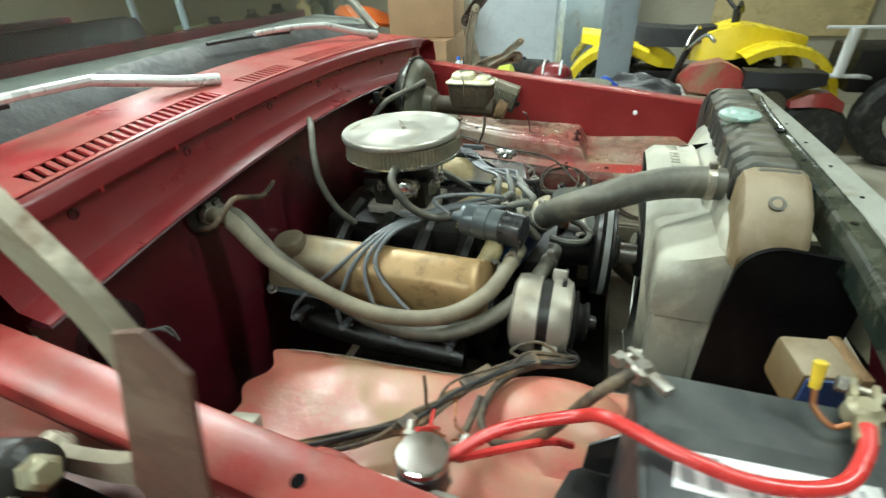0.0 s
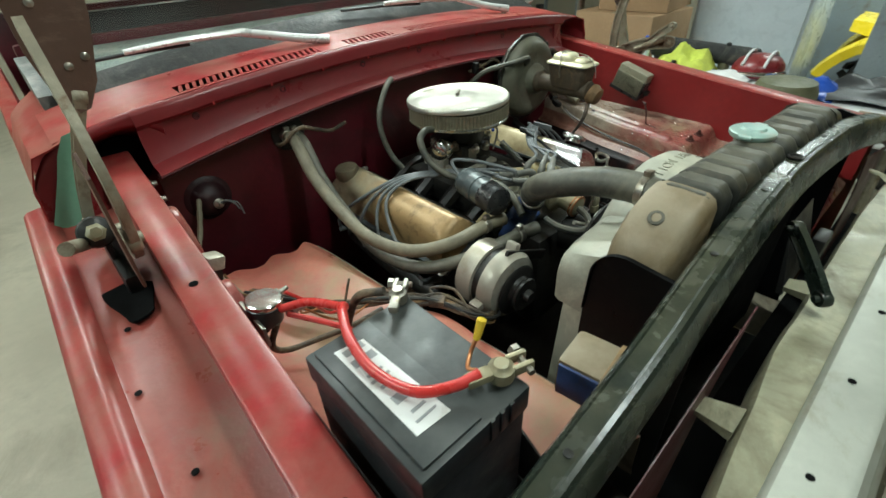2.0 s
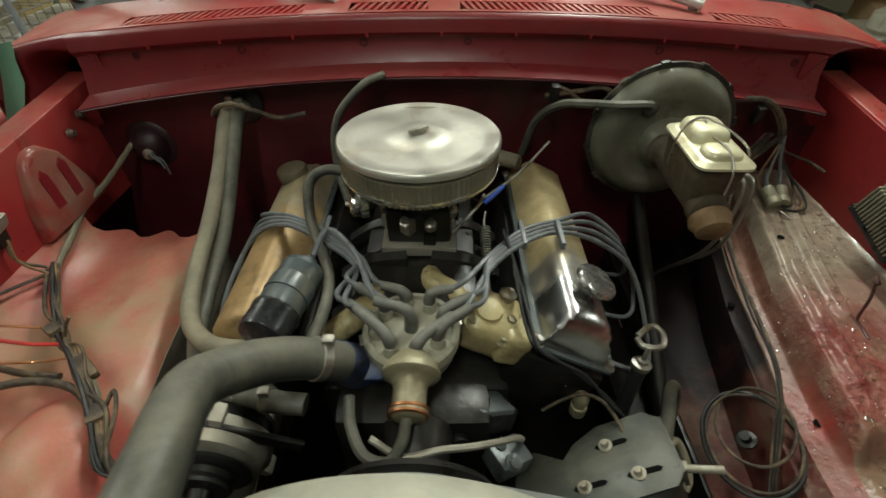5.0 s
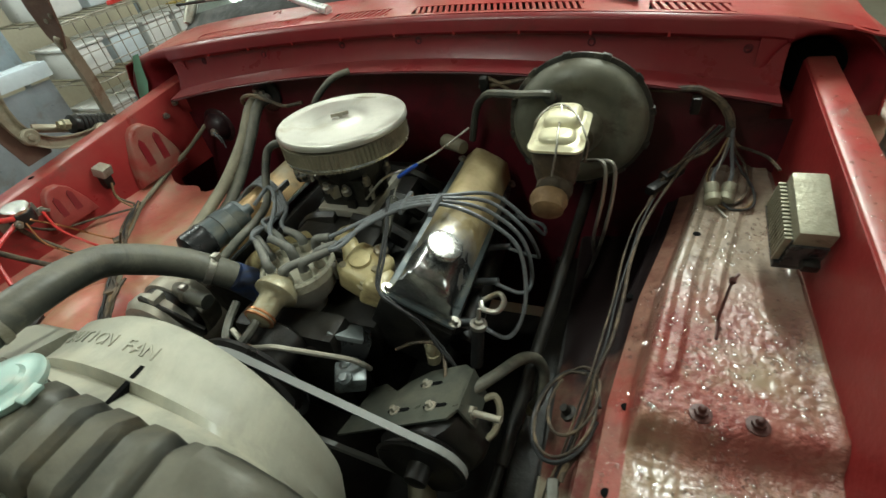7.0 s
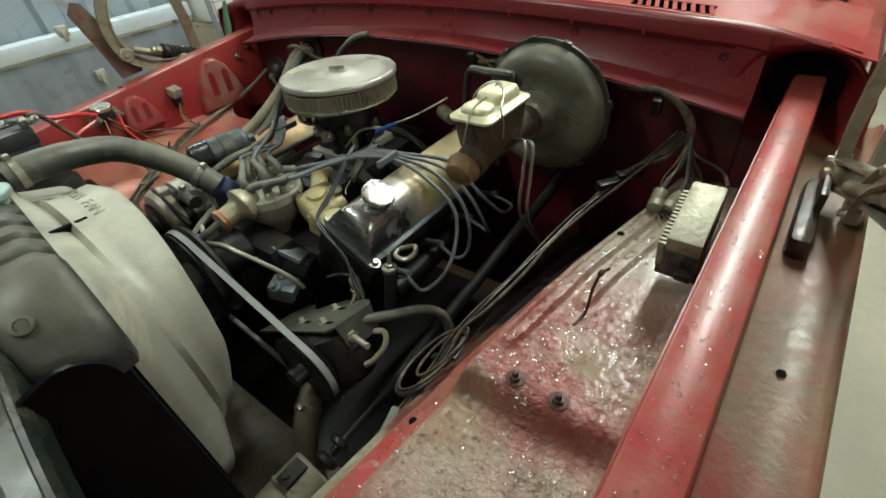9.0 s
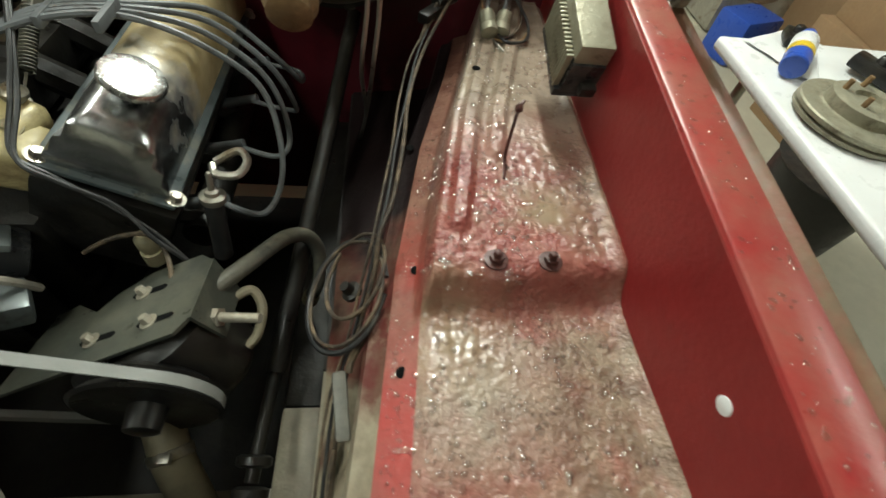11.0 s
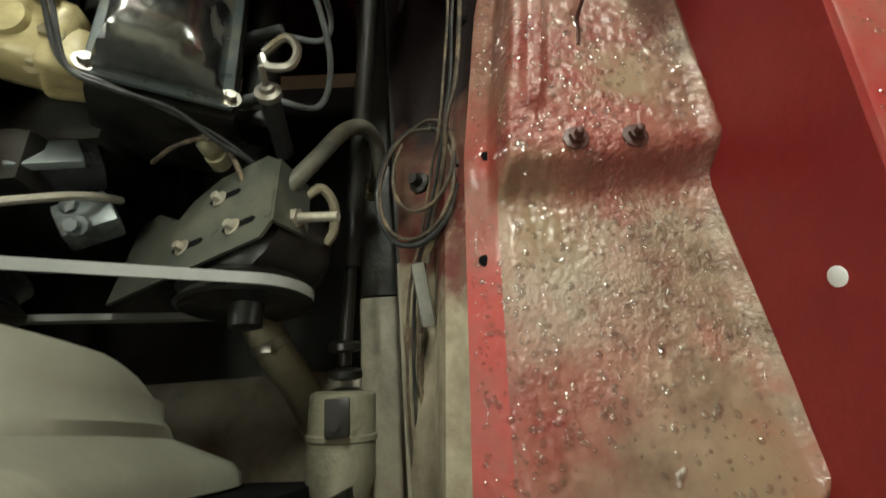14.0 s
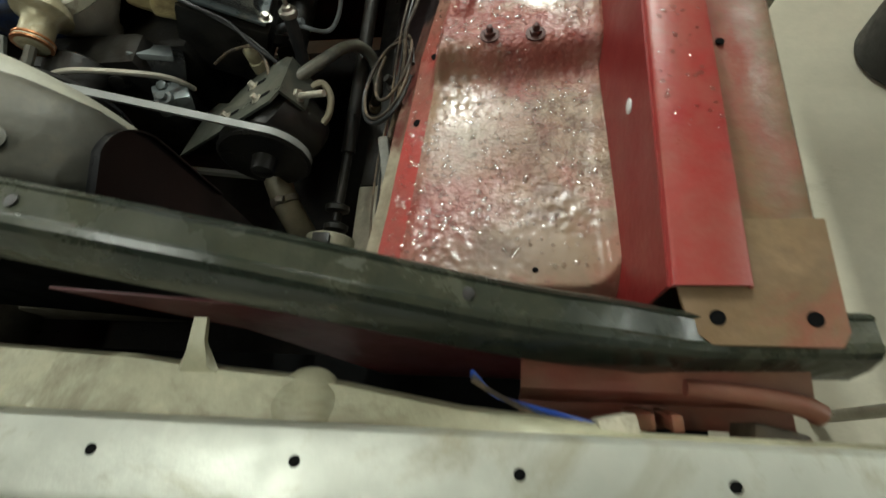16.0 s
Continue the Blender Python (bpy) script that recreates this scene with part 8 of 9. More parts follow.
for x in (0.0, -0.15, 0.15, -0.33, 0.33, -0.62, 0.62):
    bm = bm_new()
    zb = min(smooth_path(BAR, 6), key=lambda q: abs(q.x - x))
    if x == 0.0:
        turned(bm, (zb.x, zb.y + 0.014, zb.z), (0, 0, 1), [(0.011, 0), (0.012, 0.003), (0.009, 0.004), (0.007, 0.0005)], 20)
    else:
        turned(bm, (zb.x, zb.y + 0.014, zb.z - 0.0012), (0, 0, 1), [(0.005, 0), (0.005, 0.001), (0.003, 0.0013)], 12)
    part("bar_hole", bm, GRIME, truck)
for x in (-0.78, -0.62, -0.46, -0.30, -0.14, 0.02, 0.18, 0.34, 0.50, 0.66, 0.80):
    bm = bm_new()
    w = 0.015 * (x / 0.9) ** 2
    turned(bm, (x, -0.912, 1.0065 - w), (0, 0, 1), [(0.0042, 0), (0.0042, 0.0012), (0.003, 0.0014)], 12)
    part("grille_hole", bm, CAVITY, truck)
for x in (0.24, 0.49, -0.28):
    bm = bm_new()
    turned(bm, (x, -0.868, 0.978), (0, 0.25, 1), [(0.030, -0.003), (0.026, 0.003), (0.016, 0.006), (0.006, 0.0065)], 22)
    part("grille_dimple", bm, FLANGE, truck)
bm = bm_new()
rings(bm, [[(0.372, -0.852, 0.978), (0.414, -0.852, 0.978), (0.404, -0.846, 0.986), (0.382, -0.846, 0.986)], [(0.386, -0.826, 0.990), (0.402, -0.826, 0.990), (0.401, -0.824, 0.994), (0.387, -0.824, 0.994)], [(0.388, -0.806, 0.992), (0.400, -0.806, 0.992), (0.400, -0.806, 0.996), (0.388, -0.806, 0.996)]])
part("grille_tab", bm, FLANGE, truck)
for x in (-0.42, -0.1):
    bm = bm_new()
    rings(bm, [[(x - 0.022, -0.842, 0.965), (x + 0.022, -0.842, 0.965), (x + 0.022, -0.842, 0.980), (x - 0.022, -0.842, 0.980)], [(x - 0.014, -0.80, 0.965), (x + 0.014, -0.80, 0.965), (x + 0.014, -0.80, 0.972), (x - 0.014, -0.80, 0.972)]])
    part("grille_tab", bm, FLANGE, truck)
bm = bm_new()
rings(bm, [[(-0.06, -0.775, 1.03), (0.06, -0.775, 1.03), (0.06, -0.77, 1.05), (-0.06, -0.77, 1.05)], [(-0.075, -0.80, 0.93), (0.075, -0.80, 0.93), (0.075, -0.79, 0.93), (-0.075, -0.79, 0.93)]])
box(bm, (-0.02, -0.81, 1.0), (0.05, 0.02, 0.06), bevel=0.006)
part("hood_latch", bm, BLACK, truck, "black hood latch plate")
bm = bm_new()
bar(bm, (-0.11, -0.782, 1.07), (-0.17, -0.85, 1.012), 0.012, 0.005)
part("latch_brace", bm, BARMAT, truck, "dark latch brace to the grille panel")

lampw = thing("headlamp_wiring", (0.70, -0.87, 0.95), "blue headlamp wires with a cream connector", "wiring")
bm = bm_new()
box(bm, (0.735, -0.878, 0.962), (0.03, 0.02, 0.022), rot=(8, 5, 12), bevel=0.003)
part("connector", bm, PAPER, lampw, "cream plastic connector")
for k in range(3):
    bm = bm_new()
    tube(bm, [(0.625, -0.842 - 0.003 * k, 0.985), (0.645, -0.858, 0.968 + 0.004 * k), (0.69, -0.868 - 0.004 * k, 0.958), (0.725, -0.877, 0.962)], 0.0022, 6, 7)
    part("wire", bm, (BLUE, BLUEPAINT, HARNESS)[k], lampw)

# ---- water drops ----
rng = random.Random(9)
bm = bm_new()


def drop(bm, p, n, r, flat, stretch, turn):
    f = frame_of(n)
    p = Vector(p)
    prev = None
    loops = []
    for rr, h in ((1.0, 0.0), (0.86, 0.5), (0.5, 0.88)):
        loops.append([p + f @ (Matrix.Rotation(turn, 3, "Z") @ Vector((rr * r * stretch * math.cos(i * math.tau / 7), rr * r * math.sin(i * math.tau / 7), h * r * flat))) for i in range(7)])
    rings(bm, loops, False, True)


for _ in range(1700):
    y = rng.uniform(-0.70, 0.10)
    x = rng.uniform(apron_in(y) + 0.01, rail_in(1, y) - 0.02)
    if noise.noise(Vector((x * 9, y * 9, 5))) < -0.22:
        continue
    drop(bm, (x, y, apron_z(x, y) + 0.0004), (0, 0, 1), rng.choice((0.0012, 0.0018, 0.0024, 0.0032, 0.004)), 0.42, rng.uniform(1, 1.4), rng.uniform(0, 3))
for _ in range(190):
    y = rng.uniform(-0.62, 0.18)
    x = rng.uniform(rail_in(1, y) + 0.006, rail_out(1, y) - 0.004)
    drop(bm, (x, y, zr(y)), (0, 0, 1), rng.choice((0.0012, 0.0016, 0.0022, 0.003)), 0.45, rng.uniform(1, 1.5), rng.uniform(0, 3))
for _ in range(150):
    y = rng.uniform(-0.6, 0.05)
    x = apron_in(y) + rng.uniform(0.004, 0.02)
    drop(bm, (x, y, apron_z(x, y)), (-0.3, 0, 1), rng.choice((0.0012, 0.0018)), 0.6, 1.3, rng.uniform(0, 3))
solo("water_drops", bm, WATER, "scattered water drops on the right apron and rail", "water", kind="stuff")

# ---- around the truck: table side ----
tab = thing("folding_table", (1.74, -0.2, 0), "white plastic folding table with clutter", "table")
bm = bm_new()
box(bm, (1.75, -0.19, 0.732), (0.74, 1.36, 0.036), bevel=0.014, seg=3)
part("tabletop", bm, WHITE, tab)
for x in (1.45, 2.05):
    for y in (-0.78, 0.38):
        bm = bm_new()
        cyl(bm, (x, y, 0.0), (x, y, 0.72), 0.014, 0.014, 12)
        part("leg", bm, STEEL, tab)


def bottle(at, r, h, mat, capmat, label, neck=0.4, kind_="bottle"):
    t = thing("bottle", at, label, kind_, "bottles on the table")
    b = bm_new()
    turned(b, at, (0, 0, 1), [(r * 0.9, 0), (r, 0.006), (r, h * 0.68), (r * 0.8, h * 0.78), (r * neck, h * 0.86), (r * neck, h * 0.9)], 20)
    part("body", b, mat, t)
    b = bm_new()
    turned(b, (at[0], at[1], at[2] + h * 0.89), (0, 0, 1), [(r * neck * 1.15, 0), (r * neck * 1.15, h * 0.08), (r * neck * 0.7, h * 0.11)], 16)
    part("cap", b, capmat, t)


for at, r, h, m1, m2, lb in (((1.97, 0.38, 0.75), 0.034, 0.20, SEAT, SEAT, "dark brown oil bottle on the table"), ((2.04, 0.28, 0.75), 0.034, 0.19, BLUE, WHITE, "blue plastic bottle on the table"),
                             ((1.86, 0.42, 0.75), 0.03, 0.24, BLUESHEET, BLUE, "pale blue spray bottle on the table"), ((2.05, 0.42, 0.75), 0.04, 0.22, WHITE, GREENTAPE, "white jug on the table"),
                             ((2.05, 0.05, 0.75), 0.035, 0.2, OLIVE, SEAT, "olive bottle on the table")):
    bottle(at, r * 0.85, h * 0.72, m1, m2, lb)
can = thing("spray_can", (1.50, 0.35, 0.75), "blue and yellow spray can lying on the table", "spray can")
CD = Vector((0.62, 0.75, 0.06)).normalized()
for nm, mt, a0, a1, r0, r1 in (("base_band", BLUE, 0.0, 0.055, 0.030, 0.031), ("label_band", YELLOW, 0.055, 0.085, 0.031, 0.031), ("body", WHITE, 0.085, 0.145, 0.031, 0.030), ("cap", BLUE, 0.145, 0.185, 0.024, 0.020)):
    bm = bm_new()
    turned(bm, Vector((1.46, 0.29, 0.783)) + CD * a0, CD, [(r0 * 0.9, 0), (r0, 0.003), (r1, a1 - a0 - 0.004), (r1 * 0.9, a1 - a0)], 22)
    part(nm, bm, mt, can)
for at, sx, sy, rz in (((1.60, 0.37, 0.752), 0.11, 0.15, 25), ((1.64, 0.25, 0.757), 0.10, 0.14, -30), ((1.71, 0.07, 0.752), 0.12, 0.15, 12)):
    bm = bm_new()
    q = Matrix.Rotation(radians(rz), 3, "Z")
    rr = [[Vector(at) + q @ Vector((sx * (u_ / 4 - 1), sy * (v / 4 - 1), 0.004 + 0.012 * abs(noise.noise(Vector((u_ * 0.4, v * 0.4, rz)))))) for v in range(9)] for u_ in range(9)]
    sheet(bm, rr, 0.0008)
    solo("paper_sheet", bm, WHITE, "creased white wrapping paper on the table", "paper", "papers on the table")
for at, sz, rz in (((1.69, 0.30, 0.786), (0.06, 0.12, 0.035), 35), ((1.80, 0.22, 0.785), (0.09, 0.05, 0.05), -20), ((1.57, 0.46, 0.772), (0.10, 0.05, 0.03), 60)):
    bm = bm_new()
    box(bm, at, sz, rot=(6, 4, rz), bevel=0.01)
    cyl(bm, Vector(at) + Vector((0, 0, sz[2] * 0.3)), Vector(at) + Vector((0.0, 0.0, sz[2] * 0.5 + 0.018)), 0.016, 0.013, 12, 0.003)
    solo("black_caliper_part", bm, GRIME, "greasy black brake part on the table", "brake part", "brake parts on the table")
rot = thing("brake_disc", (1.53, 0.13, 0.75), "dusty vented brake disc lying on the table", "brake disc")
bm = bm_new()
turned(bm, (1.53, 0.13, 0.752), (0.05, 0, 1), [(0.06, 0), (0.125, 0), (0.128, 0.003), (0.128, 0.010), (0.12, 0.011), (0.12, 0.016), (0.128, 0.017), (0.128, 0.026), (0.125, 0.029), (0.085, 0.029), (0.08, 0.032), (0.078, 0.055), (0.07, 0.06), (0.035, 0.06), (0.033, 0.05)], 48)
part("rotor", bm, FINMAT, rot)
for k in range(5):
    a = k * math.tau / 5
    bm = bm_new()
    cyl(bm, (1.53 + 0.055 * math.cos(a), 0.13 + 0.055 * math.sin(a), 0.81), (1.533 + 0.055 * math.cos(a), 0.13 + 0.055 * math.sin(a), 0.835), 0.006, 0.006, 8)
    part("wheel_stud", bm, CASTRUST, rot)
bm = bm_new()
turned(bm, (1.62, -0.36, 0.75), (0, 0, 1), [(0.09, 0), (0.12, 0.01), (0.125, 0.06), (0.11, 0.10), (0.05, 0.11)], 28)
solo("oil_drain_can", bm, OLIVE, "round olive drain can on the table", "can")
hel = thing("red_helmet", (2.0, -0.12, 0.75), "glossy dark red helmet lying on the table", "helmet")
bm = bm_new()
turned(bm, (2.02, -0.13, 0.75), (0.1, 0.1, 1), [(0.105, 0), (0.122, 0.03), (0.118, 0.06), (0.095, 0.092), (0.055, 0.112), (0.02, 0.118)], 28)
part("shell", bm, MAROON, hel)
bm = bm_new()
turned(bm, (2.02, -0.13, 0.765), (0.1, 0.1, 1), [(0.121, 0), (0.126, 0.004), (0.126, 0.014), (0.122, 0.018)], 28)
part("trim", bm, CHROME, hel)
for k in (-1, 1):
    bm = bm_new()
    tube(bm, [(2.02 + 0.122 * math.cos(a), -0.13 + 0.05 * k, 0.765 + 0.112 * math.sin(a)) for a in (0.5, 0.9, 1.3, 1.7, 2.1, 2.6)], 0.007, 8, 4)
    part("stripe", bm, WHITE, hel, "white stripe")


def rag(name, at, sx, sy, h, mat, label, seed):
    b = bm_new()
    rr = []
    for i in range(17):
        row = []
        for j in range(17):
            u_, v = i / 8 - 1, j / 8 - 1
            d = math.hypot(u_, v)
            row.append((at[0] + u_ * sx, at[1] + v * sy, at[2] + 0.004 + max(0, h * (1 - d * d * 0.7) * (0.6 + 0.6 * noise.noise(Vector((u_ * 2.2, v * 2.2, seed)))))))
        rr.append(row)
    sheet(b, rr, 0.003)
    return solo(name, b, mat, label, "cloth")


rag("lime_jacket", (1.93, 0.22, 0.75), 0.16, 0.16, 0.16, LIME, "crumpled lime yellow jacket on the table", 3)
rag("blue_rag", (1.88, -0.42, 0.75), 0.13, 0.10, 0.10, BLUE, "crumpled blue rag on the table", 8)
rag("black_tarp", (1.93, -0.62, 0.75), 0.17, 0.22, 0.10, SEAT, "crumpled black tarp on the table", 4)
rag("white_cloth", (1.90, -0.02, 0.75), 0.10, 0.12, 0.05, WHITE, "white crumpled cloth on the table", 5)
bm = bm_new()
cyl(bm, (1.95, 0.42, 0.86), (2.1, -0.1, 0.82), 0.055, 0.05, 20, 0.012)
solo("black_air_hose", bm, TYRE, "thick black ribbed hose on the table", "hose")
# floor beside the table
redt = thing("red_plastic_fender", (2.05, 1.22, 0), "red plastic fender piece on the floor", "plastic part")
bm = bm_new()
rings(bm, [[(1.86, 1.02, 0.0), (2.16, 0.98, 0.0), (2.30, 1.40, 0.0), (2.02, 1.46, 0.0)], [(1.87, 1.03, 0.10), (2.14, 1.0, 0.16), (2.27, 1.38, 0.17), (2.03, 1.44, 0.10)]])
bmesh.ops.bevel(bm, geom=bm.edges[:], offset=0.02, segments=2, affect="EDGES")
part("shell", bm, RED, redt)
redt.location = (1.92, 1.02, 0)
bm = bm_new()
tube(bm, [(1.80, 1.38, 0.01), (1.85, 1.55, 0.02), (2.0, 1.62, 0.015), (2.1, 1.55, 0.02), (1.98, 1.50, 0.015), (1.85, 1.42, 0.012), (1.95, 1.66, 0.02)], 0.012, 8, 8)
solo("strap_coil", bm, OLIVE, "coiled olive strap on the floor", "strap")
# Added bin; its black stands in for a dark patch of floor.
bm = bm_new()
turned(bm, (2.05, 0.42, 0.0), (0, 0, 1), [(0.15, 0), (0.17, 0.02), (0.19, 0.36), (0.2, 0.37), (0.18, 0.36)], 26)
solo("dark_floor_bin", bm, SEAT, "added black bin standing for a dark floor patch", "bin")

bm = bm_new()
tube(bm, [(1.72, 1.55, 0.014), (1.82, 1.70, 0.02), (1.98, 1.72, 0.015), (2.06, 1.62, 0.03), (1.92, 1.56, 0.02), (1.78, 1.48, 0.015), (1.74, 1.36, 0.014), (1.86, 1.30, 0.02), (2.0, 1.36, 0.015)], 0.018, 8, 8)
solo("black_strap", bm, SEAT, "coiled black strap on the floor", "strap")
bm = bm_new()
box(bm, (2.55, 1.84, 0.13), (0.30, 0.22, 0.26), rot=(0, 0, 20), bevel=0.03)
solo("blue_crate", bm, BLUE, "blue plastic crate on the floor", "crate")

# ---- far side: panel, quad bikes, boxes ----
bs = thing("upright_locker", (3.45, 0.33, 0), "pale blue enamelled metal locker", "locker")
bm = bm_new()
box(bm, (3.46, 0.33, 0.62), (0.60, 0.74, 1.24), bevel=0.02)
part("body", bm, BLUESHEET, bs)
bm = bm_new()
box(bm, (3.15, 0.33, 0.64), (0.016, 0.70, 1.14), bevel=0.006)
part("door", bm, BLUESHEET, bs)
post = bm_new()
box(post, (3.3, -0.50, 1.2), (0.10, 0.26, 2.4), bevel=0.012)
solo("steel_post", post, STEELBLUE, "grey painted steel post", "post", kind="structure")


def carton(at, s, rz, label="plain brown taped cardboard box"):
    t = thing("cardboard_box", at, label, "box", "cardboard boxes")
    b = bm_new()
    box(b, (at[0], at[1], at[2] + s[2] / 2), s, rot=(0, 0, rz), bevel=0.006)
    part("carton", b, CARD, t)
    b = bm_new()
    box(b, (at[0], at[1], at[2] + s[2] + 0.001), (s[0] * 0.98, 0.05, 0.002), rot=(0, 0, rz))
    part("tape", b, TANKEND, t)


carton((2.75, 0.98, 0), (0.6, 0.7, 0.5), 4)
carton((2.75, 0.98, 0.5), (0.55, 0.62, 0.42), -3)
carton((2.85, 0.95, 0.922), (0.5, 0.5, 0.35), 6)
carton((3.3, 1.85, 0), (0.6, 0.6, 0.6), 10)


def quad(at, rz, fender, label):
    t = thing("quad_bike", at, label, "quad bike", "quad bikes")
    M = Matrix.Translation(at) @ Matrix.Rotation(radians(rz), 4, "Z") @ Matrix.Scale(1.08, 4)

    def put(b, name, mat, lab=""):
        bmesh.ops.transform(b, matrix=M, verts=b.verts)
        return part(name, b, mat, t, lab)
    for x in (-0.55, 0.55):
        for y in (-0.38, 0.38):
            b = bm_new()
            s = 1 if y > 0 else -1
            turned(b, (x, y - s * 0.10, 0.28), (0, s, 0), [(0.12, 0), (0.24, 0.0), (0.275, 0.04), (0.28, 0.1), (0.275, 0.16), (0.24, 0.2), (0.13, 0.2), (0.12, 0.15)], 28)
            for k in range(18):
                a = k * math.tau / 18
                box(b, (x + 0.28 * math.cos(a), y, 0.28 + 0.28 * math.sin(a)), (0.03, 0.17, 0.04), rot=(0, -math.degrees(a), 20 * (k % 2 * 2 - 1)))
            put(b, "tyre", TYRE)
            b = bm_new()
            turned(b, (x, y + s * 0.04, 0.28), (0, s, 0), [(0.13, 0), (0.125, 0.04), (0.06, 0.03), (0.05, 0.05)], 20)
            put(b, "rim", STEEL)
    for x, s in ((-0.55, -1), (0.55, 1)):
        for y in (-0.38, 0.38):
            b = bm_new()
            rr = []
            for k in range(9):
                a = radians(lerp(8, 128, k / 8)) if s > 0 else radians(lerp(60, 158, k / 8))
                ca, sa = math.cos(a), math.sin(a)
                rr.append([(x + r_ * ca, y * w_, 0.33 + r_ * 0.95 * sa) for w_, r_ in ((0.4, 0.40), (1.15, 0.42), (1.32, 0.405), (1.34, 0.35))])
            sheet(b, rr, 0.006)
            put(b, "fender", fender, "yellow plastic fender")
    b = bm_new()
    rings(b, [[(x, -w, z0), (x, w, z0), (x, w * 0.8, z1), (x, -w * 0.8, z1)] for x, w, z0, z1 in ((0.80, 0.10, 0.66, 0.72), (0.55, 0.22, 0.66, 0.78), (0.30, 0.24, 0.58, 0.82), (0.10, 0.20, 0.56, 0.76), (0.0, 0.17, 0.56, 0.68))])
    put(b, "body", fender)
    b = bm_new()
    rings(b, [[(x, -w, z0), (x, w, z0), (x, w * 0.85, z1), (x, -w * 0.85, z1)] for x, w, z0, z1 in ((-0.10, 0.20, 0.50, 0.58), (-0.24, 0.24, 0.52, 0.66), (-0.50, 0.26, 0.62, 0.72), (-0.85, 0.24, 0.70, 0.76))])
    put(b, "rear_cowl", fender)
    b = bm_new()
    rings(b, [[(x, -w, z0), (x, w, z0), (x, w * 0.7, z1), (x, -w * 0.7, z1)] for x, w, z0, z1 in ((0.16, 0.12, 0.72, 0.80), (-0.05, 0.21, 0.66, 0.78), (-0.35, 0.23, 0.67, 0.80), (-0.58, 0.20, 0.72, 0.84), (-0.66, 0.14, 0.74, 0.82))])
    put(b, "seat", SEAT)
    b = bm_new()
    tube(b, [(0.2, -0.38, 0.95), (0.24, -0.25, 0.97), (0.3, -0.1, 0.90), (0.3, 0.1, 0.90), (0.24, 0.25, 0.97), (0.2, 0.38, 0.95)], 0.014, 10, 6)
    cyl(b, (0.3, 0, 0.75), (0.29, 0, 0.91), 0.03, 0.03, 10)
    put(b, "handlebar", SEAT)
    b = bm_new()
    box(b, (0.0, 0, 0.38), (0.8, 0.3, 0.2), bevel=0.03)
    put(b, "chassis", GRIME)


quad((3.86, -1.12, 0), -88, ATVYELLOW, "yellow quad bike with knobbly black tyres")
mb = thing("minibike", (2.6, -1.15, 0), "old red minibike with chrome handlebar", "minibike")
bm = bm_new()
rings(bm, [[(2.6 + 0.02, y, z0), (2.6 + w, y, z0 + 0.04), (2.6 + w * 0.7, y, z1), (2.6 - w * 0.7, y, z1), (2.6 - w, y, z0 + 0.04), (2.6 - 0.02, y, z0)] for y, w, z0, z1 in ((-0.72, 0.03, 0.60, 0.64), (-0.80, 0.11, 0.52, 0.72), (-1.0, 0.13, 0.50, 0.76), (-1.15, 0.10, 0.52, 0.70), (-1.2, 0.05, 0.55, 0.64))])
bmesh.ops.bevel(bm, geom=bm.edges[:], offset=0.022, segments=2, affect="EDGES", clamp_overlap=True)
part("fuel_tank", bm, RED_DUSTY, mb, "faded red fuel tank")
bm = bm_new()
rings(bm, [[(2.6 - w, y, z0), (2.6 + w, y, z0), (2.6 + w * 0.8, y, z1), (2.6 - w * 0.8, y, z1)] for y, w, z0, z1 in ((-1.18, 0.09, 0.60, 0.70), (-1.35, 0.12, 0.60, 0.69), (-1.6, 0.12, 0.60, 0.70), (-1.72, 0.09, 0.62, 0.69))])
part("seat", bm, SEAT, mb)
bm = bm_new()
rings(bm, [[(2.6 - w, y, z0), (2.6 + w, y, z0), (2.6 + w * 0.6, y, z1), (2.6 - w * 0.6, y, z1)] for y, w, z0, z1 in ((-1.55, 0.06, 0.46, 0.50), (-1.66, 0.10, 0.48, 0.56), (-1.78, 0.10, 0.48, 0.57), (-1.90, 0.06, 0.44, 0.50))])
part("rear_fender", bm, RED, mb)
bm = bm_new()
tube(bm, [(2.25, -0.86, 0.92), (2.38, -0.82, 0.94), (2.5, -0.76, 0.86), (2.6, -0.74, 0.82), (2.7, -0.76, 0.86), (2.82, -0.82, 0.94), (2.95, -0.86, 0.92)], 0.012, 10, 7)
part("handlebar", bm, CHROME, mb, "chrome handlebar")
for y in (-0.55, -1.75):
    bm = bm_new()
    turned(bm, (2.55, y, 0.25), (1, 0, 0), [(0.16, 0), (0.22, 0), (0.25, 0.03), (0.25, 0.07), (0.22, 0.1), (0.16, 0.1)], 28)
    part("wheel", bm, TYRE, mb)
bm = bm_new()
cyl(bm, (2.6, -0.55, 0.25), (2.6, -0.76, 0.84), 0.025, 0.025, 10)
box(bm, (2.6, -1.15, 0.36), (0.2, 0.5, 0.22), bevel=0.03)
part("frame", bm, GRIME, mb)
mb.location = (2.85, -1.33, 0)
mb.scale = (0.9, 0.9, 1.0)
wh = thing("spare_wheel", (3.3, -2.55, 0), "dark tool cart with white frame and large wheel", "cart")
bm = bm_new()
turned(bm, (3.2, -2.55, 0.34), (-1, 0.1, 0), [(0.16, 0), (0.30, 0), (0.34, 0.04), (0.34, 0.16), (0.30, 0.2), (0.18, 0.2), (0.16, 0.15)], 36)
part("tyre", bm, TYRE, wh)
bm = bm_new()
